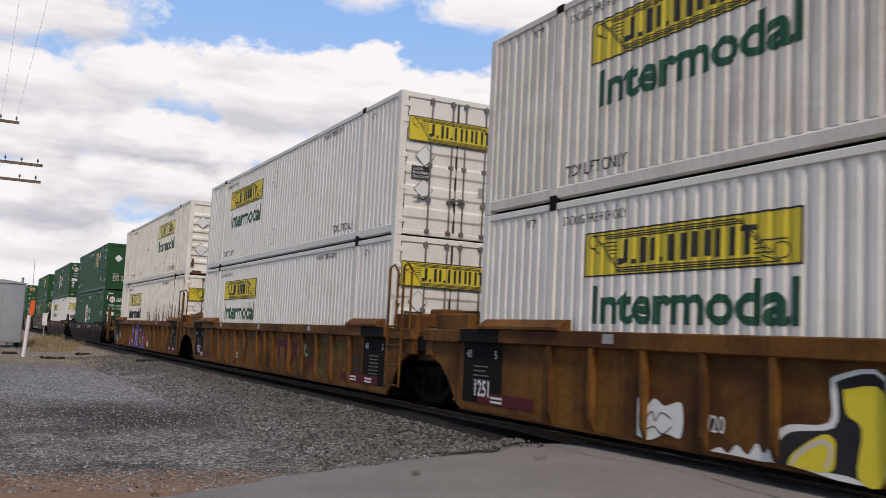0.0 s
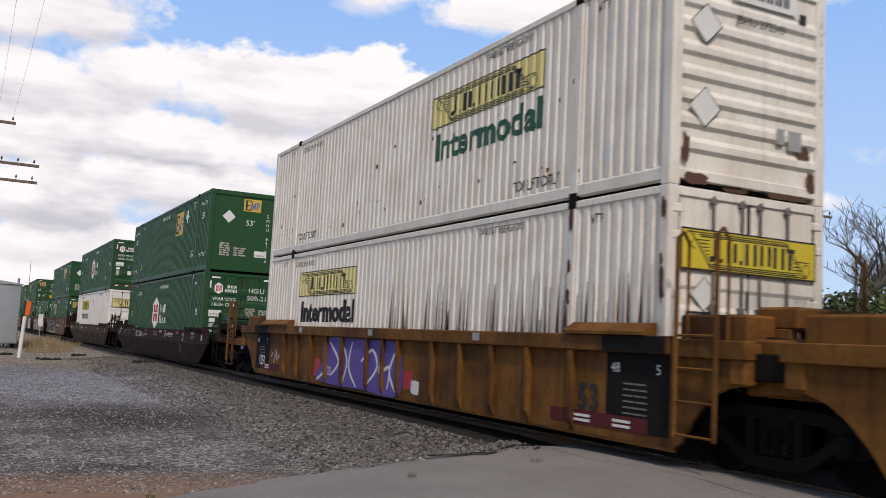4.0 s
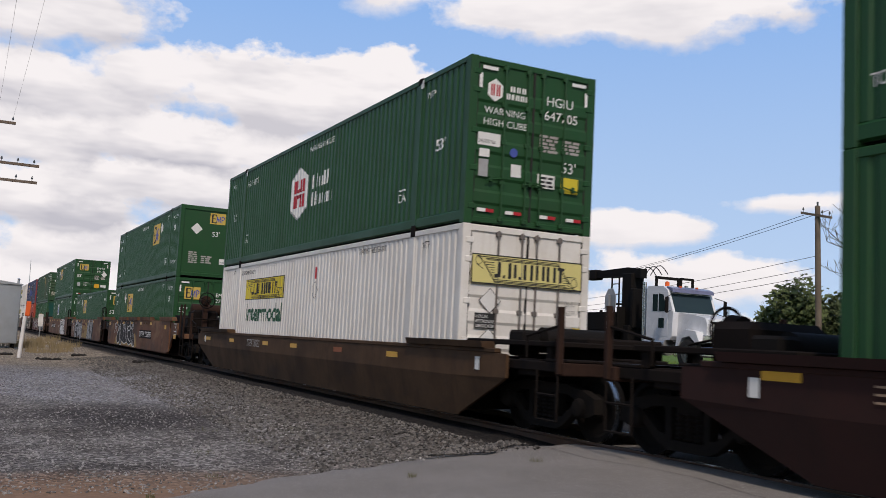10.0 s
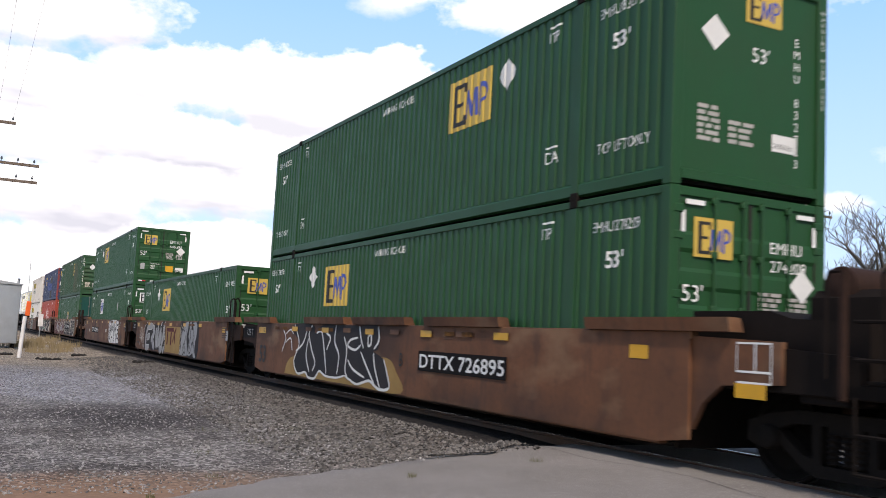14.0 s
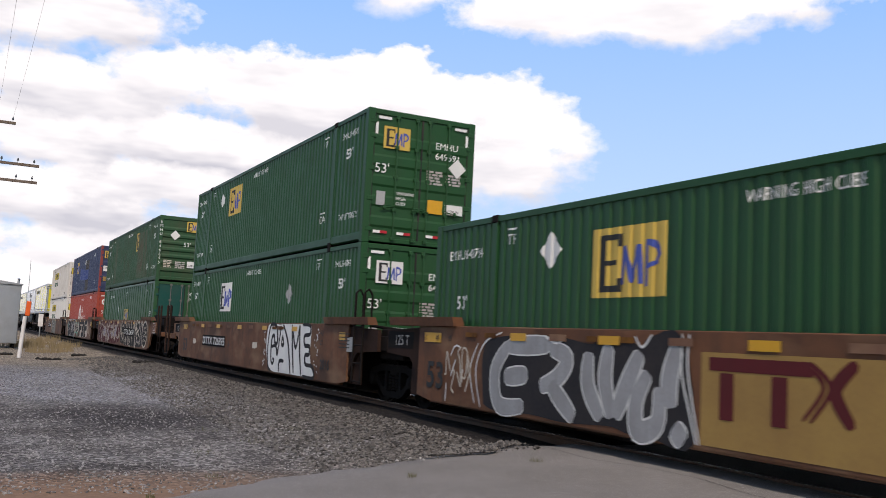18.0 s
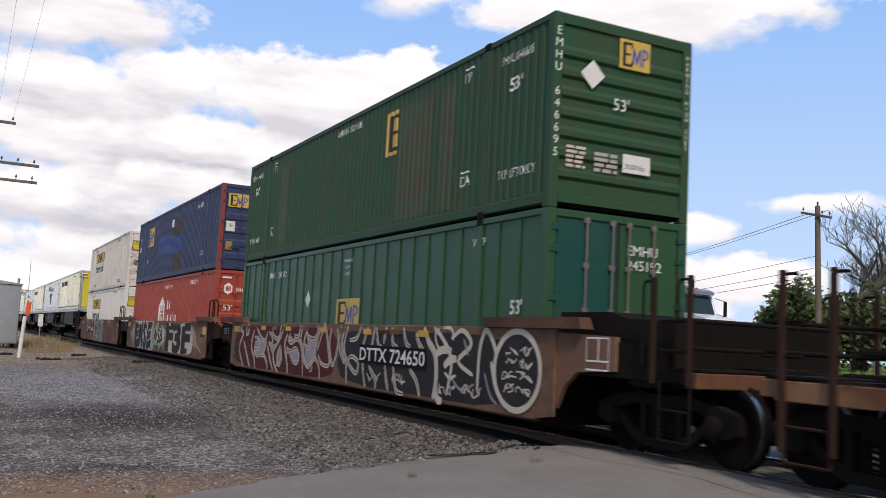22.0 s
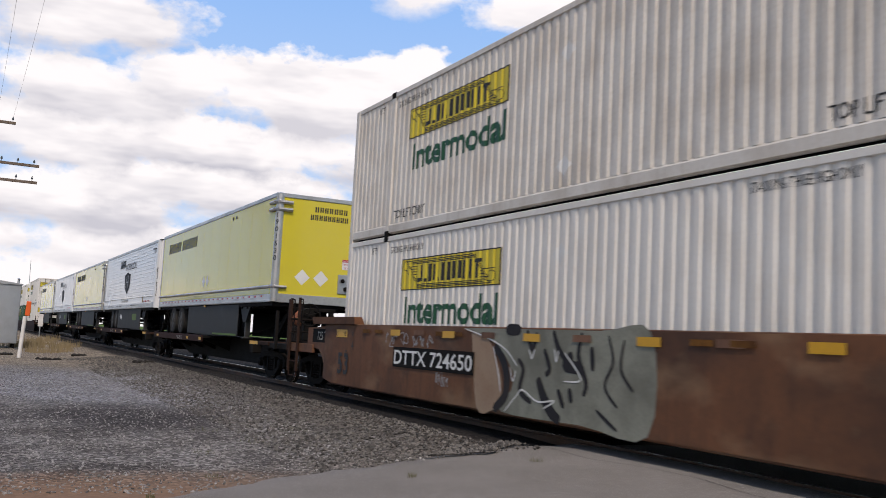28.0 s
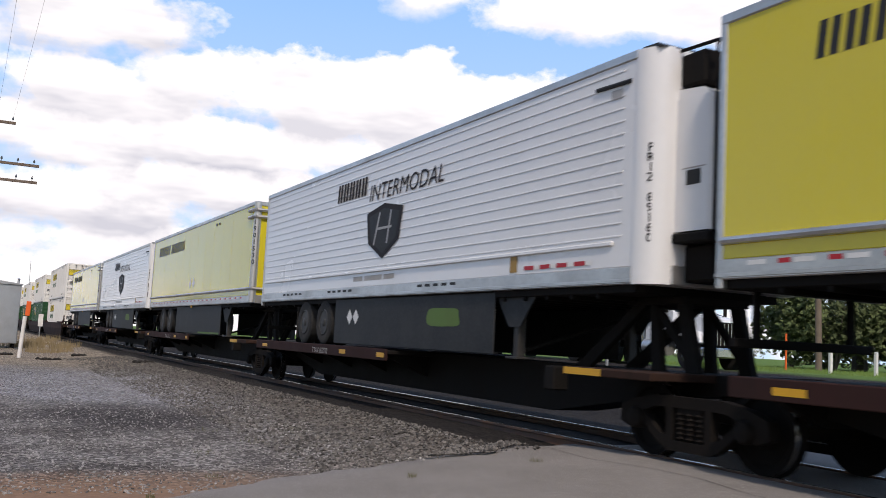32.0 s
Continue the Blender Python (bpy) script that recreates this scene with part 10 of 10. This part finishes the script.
def loader_truck():
    """A white day-cab truck with a black knuckle-boom loader behind the cab and a stake bed."""
    t = thing("loader_truck", "white truck with black knuckle-boom loader parked beyond the track", "truck", at=pose(14.65, 25.58, 0.73, 0, 0, -0.6))
    W = M["cabw"]
    cab = Geo().prism([(0.0, 1.15), (-0.05, 1.95), (0.28, 2.78), (0.5, 2.92), (1.35, 2.95), (1.42, 2.85), (1.42, 1.0), (0.1, 1.0)], "x", -1.02, 1.02)
    c = part("cab", cab, W, t)
    part("sun_visor", Geo().prism([(0.06, 2.70), (0.10, 2.84), (0.42, 2.93), (0.40, 2.86)], "x", -0.95, 0.95), M["visor"], c, "tinted sun visor")
    part("windscreen", Geo().prism([(-0.045, 2.0), (0.215, 2.66), (0.235, 2.66), (-0.02, 2.0)], "x", -0.9, 0.9), M["glass"], c)
    for s in (-1, 1):
        a, b = sorted((s * 1.015, s * 1.03))
        d = part("door", Geo().box(*sorted((s * 1.0, s * 1.028)), 0.22, 1.12, 1.12, 2.72, 0.02), W, c)
        part("door_window", Geo().prism([(0.26, 2.02), (0.48, 2.62), (0.72, 2.66), (0.72, 2.02)], "x", *sorted((s * 1.02, s * 1.036))), M["glass"], d)
        part("rear_window", Geo().box(*sorted((s * 1.02, s * 1.036)), 0.78, 1.06, 2.02, 2.64, 0.015), M["glass"], d)
        part("vent_window", Geo().box(*sorted((s * 1.02, s * 1.036)), 0.42, 0.72, 1.42, 1.78, 0.015), M["glass"], d)
        m = part("mirror", Geo().box(*sorted((s * 1.28, s * 1.42)), -0.12, -0.06, 1.95, 2.5, 0.015), M["black"], c)
        g = Geo()
        for z in (1.95, 2.5):
            g.rod((s * 1.02, 0.1, z + 0.1), (s * 1.35, -0.09, z), 0.014, 6)
        part("mirror_bracket", g, M["black"], m)
        part("exhaust_stack", Geo().rod((s * 0.98, 1.6, 0.9), (s * 0.98, 1.6, 3.1), 0.075, 12), M["chrome"], t, smooth=True)
        part("marker_light", Geo().box(*sorted((s * 0.35, s * 0.42)), 0.3, 0.4, 2.9, 2.96, 0.01), M["orange"], c)
    h = part("hood", Geo().prism([(0.05, 1.1), (0.0, 1.98), (-0.9, 1.90), (-1.42, 1.78), (-1.5, 1.6), (-1.5, 0.95), (-0.9, 1.1), (-0.3, 1.1)], "x", -0.78, 0.78), W, t)
    part("grille", Geo().box(-0.55, 0.55, -1.54, -1.49, 0.85, 1.68, 0.02), M["black"], h, "black radiator grille")
    for k in range(7):
        part("grille_bar", Geo().box(-0.53 + 0.16 * k, -0.49 + 0.16 * k, -1.555, -1.535, 0.88, 1.64, 0.005), M["chrome"], h)
    part("bumper", Geo().box(-1.15, 1.15, -1.75, -1.55, 0.45, 0.8, 0.05), M["chrome"], t)
    for s in (-1, 1):
        part("fender", Geo().prism([(-1.5, 0.95), (-1.3, 1.32), (-0.75, 1.38), (-0.35, 1.1), (-0.3, 0.8), (-0.45, 0.8), (-0.62, 1.08), (-1.0, 1.16), (-1.32, 0.9)], "x", *sorted((s * 0.7, s * 1.1))), W, t)
        part("headlight", Geo().box(*sorted((s * 0.62, s * 0.95)), -1.56, -1.46, 0.98, 1.2, 0.03), M["chrome"], t)
    for y in (-0.9, 4.6, 5.9, 12.4, 13.7):
        for s in (-1, 1):
            w = part("wheel", Geo().lathe([(-0.14, 0.3), (-0.15, 0.46), (-0.12, 0.52), (0.12, 0.52), (0.15, 0.46), (0.14, 0.3)], (s * 0.95, y, 0.52), "x", 24), M["rubber"], t, smooth=True)
            part("rim", Geo().lathe([(s * 0.142, 0.31), (s * 0.08, 0.24), (s * 0.14, 0.1), (s * 0.14, 0.02)], (s * 0.95, y, 0.52), "x", 18), M["chrome"], w, smooth=True)
    part("chassis", Geo().box(-0.45, 0.45, -1.4, 14.8, 0.7, 0.98, 0.02), M["black"], t)
    part("fuel_tank", Geo().lathe([(0.3, 0.05), (0.32, 0.3), (1.5, 0.3), (1.52, 0.05)], (-0.85, 0, 0.75), "y", 16), M["alu"], t, smooth=True)
    part("stake_bed", Geo().box(-1.2, 1.2, 3.3, 14.8, 1.0, 1.3, 0.02), M["black"], t)
    g = Geo()
    for s in (-1, 1):
        g.box(*sorted((s * 1.14, s * 1.2)), 3.0, 9.5, 1.3, 2.0, 0.015)
    g.box(-1.2, 1.2, 2.9, 2.98, 1.3, 2.2, 0.015)
    part("bed_side", g, M["black"], t)
    for y in (3.1, 5.2, 7.3, 9.3):
        for s in (-1, 1):
            part("stake", Geo().box(*sorted((s * 1.2, s * 1.3)), y - 0.05, y + 0.05, 1.1, 2.25, 0.01), M["black"], t)
    k = part("loader_column", Geo().box(-0.85, -0.25, 2.55, 3.15, 0.9, 3.5, 0.03).box(-1.05, 1.05, 2.4, 2.75, 0.9, 1.5, 0.03).box(-0.95, -0.1, 2.3, 2.5, 1.4, 2.9, 0.03), M["black"], t, "black loader mast")
    part("operator_platform", Geo().box(-0.95, -0.3, 3.2, 3.7, 2.3, 2.36, 0.01), M["black"], k)
    g = Geo()
    for x in (-0.9, -0.34):
        for y in (3.24, 3.7):
            g.rod((x, y, 1.1), (x, y, 3.35), 0.035, 6)
    g.rod((-0.9, 3.24, 3.35), (-0.9, 3.7, 3.35), 0.03, 6)
    for z in (1.6, 2.0, 2.7, 3.1):
        g.rod((-0.9, 3.24, z), (-0.9, 3.7, z), 0.02, 6)
    part("operator_cage", g, M["black"], k)
    b = part("boom", Geo().prism([(2.2, 3.30), (2.2, 3.66), (3.0, 3.74), (5.4, 3.66), (5.4, 3.42), (3.2, 3.38)], "x", -0.72, -0.42), M["black"], k, "black boom folded back level")
    part("stick", Geo().prism([(5.2, 3.40), (5.2, 3.68), (11.2, 4.08), (11.5, 3.95), (11.3, 3.74)], "x", -0.68, -0.46), M["black"], b)
    part("boom_cylinder", Geo().rod((-0.57, 6.0, 3.34), (-0.57, 11.2, 3.30), 0.08, 10), M["black"], b, smooth=True)
    part("boom_joint", Geo().box(-0.78, -0.36, 5.0, 5.7, 3.34, 3.74, 0.04), M["black"], b)
    base = part("loader_base", Geo().box(-1.1, 1.1, 9.6, 13.5, 1.3, 2.86, 0.05), M["black"], t, "black loader turntable base")
    part("turret", Geo().prism([(10.8, 2.86), (12.1, 2.86), (12.0, 3.5), (11.9, 4.2), (11.2, 4.25), (10.9, 3.6)], "x", -0.85, -0.25), M["black"], base)
    tub = part("operator_tub", Geo().prism([(12.3, 3.1), (14.6, 3.2), (15.0, 3.5), (15.1, 4.5), (14.3, 4.5), (13.4, 3.75), (12.3, 3.7)], "x", -0.95, -0.2), M["black"], base, "black operator seat tub")
    for y0, y1, z0, z1 in ((11.2, 12.2, 3.6, 4.5), (11.9, 12.9, 3.5, 4.45)):
        g = Geo().rod((-0.9, y0, z0), (-0.9, y0 + 0.1, z1), 0.05, 8).rod((-0.9, y0 + 0.1, z1), (-0.9, y1, z1), 0.05, 8).rod((-0.9, y1, z1), (-0.9, y1 + 0.1, z0), 0.05, 8)
        part("guard_hoop", g, M["black"], tub, smooth=True)
    part("control_lever", Geo().rod((-0.6, 15.0, 4.4), (-0.6, 16.4, 4.55), 0.03, 6).rod((-0.6, 16.4, 4.55), (-0.6, 15.0, 3.9), 0.03, 6), M["black"], tub, smooth=True)
    for z in (2.3, 2.86):
        part("tail_rail", Geo().rod((-1.05, 13.5, z), (-1.05, 14.9, z - 0.02), 0.05, 8), M["black"], base, smooth=True)
    part("tail_rail", Geo().rod((-1.05, 14.9, 1.4), (-1.05, 14.9, 2.86), 0.05, 8), M["black"], base, smooth=True)
    g = Geo()
    for q in range(3):
        pts = [Vector((0.1 * q - 0.5, 0.9 + 0.45 * q + 1.0 * u, 3.4 + 0.35 * math.sin(math.pi * u))) for u in (0, 0.2, 0.4, 0.6, 0.8, 1.0)]
        for p0, p1 in zip(pts, pts[1:]):
            g.rod(p0, p1, 0.018, 5)
    part("hydraulic_hose", g, M["rubber"], b, smooth=True)
    part("head_rack", Geo().box(-0.56, -0.48, 1.46, 1.56, 2.6, 3.34, 0.01).box(0.48, 0.56, 1.46, 1.56, 2.9, 3.34, 0.01).box(-0.56, 0.56, 1.46, 1.56, 3.26, 3.36, 0.01), M["black"], t)
    part("light_frame", Geo().box(0.12, 0.19, 0.9, 1.0, 2.9, 3.32, 0.01).box(0.68, 0.75, 0.9, 1.0, 2.9, 3.32, 0.01).box(0.12, 0.75, 0.9, 1.0, 3.24, 3.32, 0.01), M["black"], t)
    part("beacon", Geo().lathe([(2.93, 0.09), (3.12, 0.08), (3.16, 0.03)], (-0.35, 1.1, 0), "z", 12), M["orange"], t, "orange warning beacon", smooth=True)
    return t


loader_truck()
# ---- sky ----
def sky_dome():
    R = 1800.0
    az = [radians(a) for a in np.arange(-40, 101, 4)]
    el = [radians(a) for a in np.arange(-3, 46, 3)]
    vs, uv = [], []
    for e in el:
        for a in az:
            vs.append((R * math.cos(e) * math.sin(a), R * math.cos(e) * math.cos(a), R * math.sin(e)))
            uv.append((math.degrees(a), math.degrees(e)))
    n = len(az)
    fs = [(j * n + i, (j + 1) * n + i, (j + 1) * n + i + 1, j * n + i + 1) for j in range(len(el) - 1) for i in range(n - 1)]
    me = bpy.data.meshes.new("cloudy_sky")
    me.from_pydata(vs, [], fs)
    lay = me.uv_layers.new(name="bearing")
    for lp in me.loops:
        lay.data[lp.index].uv = uv[lp.vertex_index]
    m = bpy.data.materials.new("cloudy_sky")
    m.use_nodes = True
    nt, ln = m.node_tree, m.node_tree.links
    nt.nodes.clear()
    out = nt.nodes.new("ShaderNodeOutputMaterial")
    em = nt.nodes.new("ShaderNodeEmission")
    ln.new(em.outputs[0], out.inputs[0])
    uvn = nt.nodes.new("ShaderNodeUVMap")
    uvn.uv_map = "bearing"

    def math_node(op, a, b=None, c=None, clamp=False):
        x = nt.nodes.new("ShaderNodeMath")
        x.operation, x.use_clamp = op, clamp
        for i, v in enumerate((a, b, c)):
            if v is None:
                continue
            if hasattr(v, "links"):
                ln.new(v, x.inputs[i])
            else:
                x.inputs[i].default_value = v
        return x.outputs[0]

    def noise_tex(sx, sy, scale, detail, seed):
        mp = nt.nodes.new("ShaderNodeMapping")
        mp.inputs["Scale"].default_value = (sx, sy, 1)
        mp.inputs["Location"].default_value = (seed, seed * 1.7, seed * 0.3)
        ln.new(uvn.outputs[0], mp.inputs[0])
        t = nt.nodes.new("ShaderNodeTexNoise")
        t.inputs["Scale"].default_value, t.inputs["Detail"].default_value = scale, detail
        t.inputs["Roughness"].default_value = 0.55
        ln.new(mp.outputs[0], t.inputs["Vector"])
        return t.outputs[0]

    sep = nt.nodes.new("ShaderNodeSeparateXYZ")
    ln.new(uvn.outputs[0], sep.inputs[0])
    az_s, el_s = sep.outputs[0], sep.outputs[1]
    def mix(fac, a, b):
        x = nt.nodes.new("ShaderNodeMix")
        x.data_type = "RGBA"
        ln.new(fac, x.inputs[0])
        for i, v in ((6, a), (7, b)):
            if hasattr(v, "links"):
                ln.new(v, x.inputs[i])
            else:
                x.inputs[i].default_value = (*v, 1)
        return x.outputs[2]

    billow = noise_tex(1.0, 1.5, 0.22, 8, 3.1)
    fluff = noise_tex(1.0, 1.5, 0.9, 6, 8.7)
    rough = math_node("ADD", math_node("MULTIPLY", math_node("SUBTRACT", billow, 0.5), 1.7), math_node("MULTIPLY", math_node("SUBTRACT", fluff, 0.5), 0.35))
    band = noise_tex(0.45, 1.7, 0.36, 3, 9.4)
    low = math_node("MULTIPLY", el_s, 1 / 22.0, clamp=True)
    col = mix(low, (0.62, 0.80, 1.02), (0.27, 0.51, 0.96))
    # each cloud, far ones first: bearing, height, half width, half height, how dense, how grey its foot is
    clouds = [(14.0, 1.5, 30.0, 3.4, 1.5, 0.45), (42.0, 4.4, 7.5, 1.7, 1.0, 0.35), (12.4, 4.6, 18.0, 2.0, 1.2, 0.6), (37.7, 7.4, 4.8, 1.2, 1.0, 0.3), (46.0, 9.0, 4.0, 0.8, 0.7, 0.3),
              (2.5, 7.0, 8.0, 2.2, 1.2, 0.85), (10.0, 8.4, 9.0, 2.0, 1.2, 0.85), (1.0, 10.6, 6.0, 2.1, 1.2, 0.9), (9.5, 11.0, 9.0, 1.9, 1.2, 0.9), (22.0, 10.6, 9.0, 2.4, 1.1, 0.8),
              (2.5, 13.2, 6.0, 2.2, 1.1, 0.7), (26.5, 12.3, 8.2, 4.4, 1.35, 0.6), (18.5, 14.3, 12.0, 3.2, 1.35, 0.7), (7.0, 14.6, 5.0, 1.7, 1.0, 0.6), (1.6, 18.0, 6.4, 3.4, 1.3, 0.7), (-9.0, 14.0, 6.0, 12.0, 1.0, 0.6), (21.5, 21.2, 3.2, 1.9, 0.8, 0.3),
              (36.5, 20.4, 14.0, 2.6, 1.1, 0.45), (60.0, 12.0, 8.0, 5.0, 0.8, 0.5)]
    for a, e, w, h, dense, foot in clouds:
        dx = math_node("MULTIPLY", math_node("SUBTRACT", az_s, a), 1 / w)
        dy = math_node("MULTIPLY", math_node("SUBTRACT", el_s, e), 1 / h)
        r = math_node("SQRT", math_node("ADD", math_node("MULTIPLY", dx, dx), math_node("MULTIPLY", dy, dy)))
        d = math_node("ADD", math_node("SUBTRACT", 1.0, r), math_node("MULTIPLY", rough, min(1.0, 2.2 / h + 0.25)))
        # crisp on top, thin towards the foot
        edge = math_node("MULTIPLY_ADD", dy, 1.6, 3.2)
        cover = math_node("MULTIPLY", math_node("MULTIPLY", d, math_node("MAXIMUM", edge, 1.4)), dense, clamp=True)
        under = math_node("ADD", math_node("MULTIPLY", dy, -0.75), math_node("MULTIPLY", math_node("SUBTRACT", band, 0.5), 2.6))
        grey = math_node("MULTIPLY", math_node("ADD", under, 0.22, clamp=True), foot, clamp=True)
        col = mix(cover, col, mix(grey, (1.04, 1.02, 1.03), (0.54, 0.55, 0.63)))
    ln.new(col, em.inputs[0])
    me.materials.append(m)
    ob = new("cloudy_sky", me)
    ob.matrix_basis = pose(EYE[0], EYE[1], 0)
    return tagged(ob, "blue sky with drifting white and grey clouds", "sky", kind="structure")


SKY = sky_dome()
# ---- motion ----
SPEED = (6.872, 6.989, 7.07, 7.202, 7.419, 7.685, 7.861, 8.054, 8.32)   # metres a second, every four seconds


def travelled(t):
    """How far the train has gone at t seconds: its speed grows in even steps."""
    s, k = 0.0, 0
    while t > 4 * (k + 1) and k < 7:
        s += 2 * (SPEED[k] + SPEED[k + 1])
        k += 1
    u = t - 4 * k
    return s + SPEED[k] * u + (SPEED[k + 1] - SPEED[k]) * u * u / 8


def motions():
    for ob, y, z in MOVERS:
        walk(ob, [(t, pose(0, y - travelled(t), z)) for t in range(0, 33, 2)])
    for w, dy in AXLES:
        walk(w, [(t, pose(0, dy, WHEEL_R, math.degrees(travelled(t) / WHEEL_R))) for t in [k / 15 for k in range(481)]])
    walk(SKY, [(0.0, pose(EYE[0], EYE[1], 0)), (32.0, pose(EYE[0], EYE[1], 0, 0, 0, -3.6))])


motions()
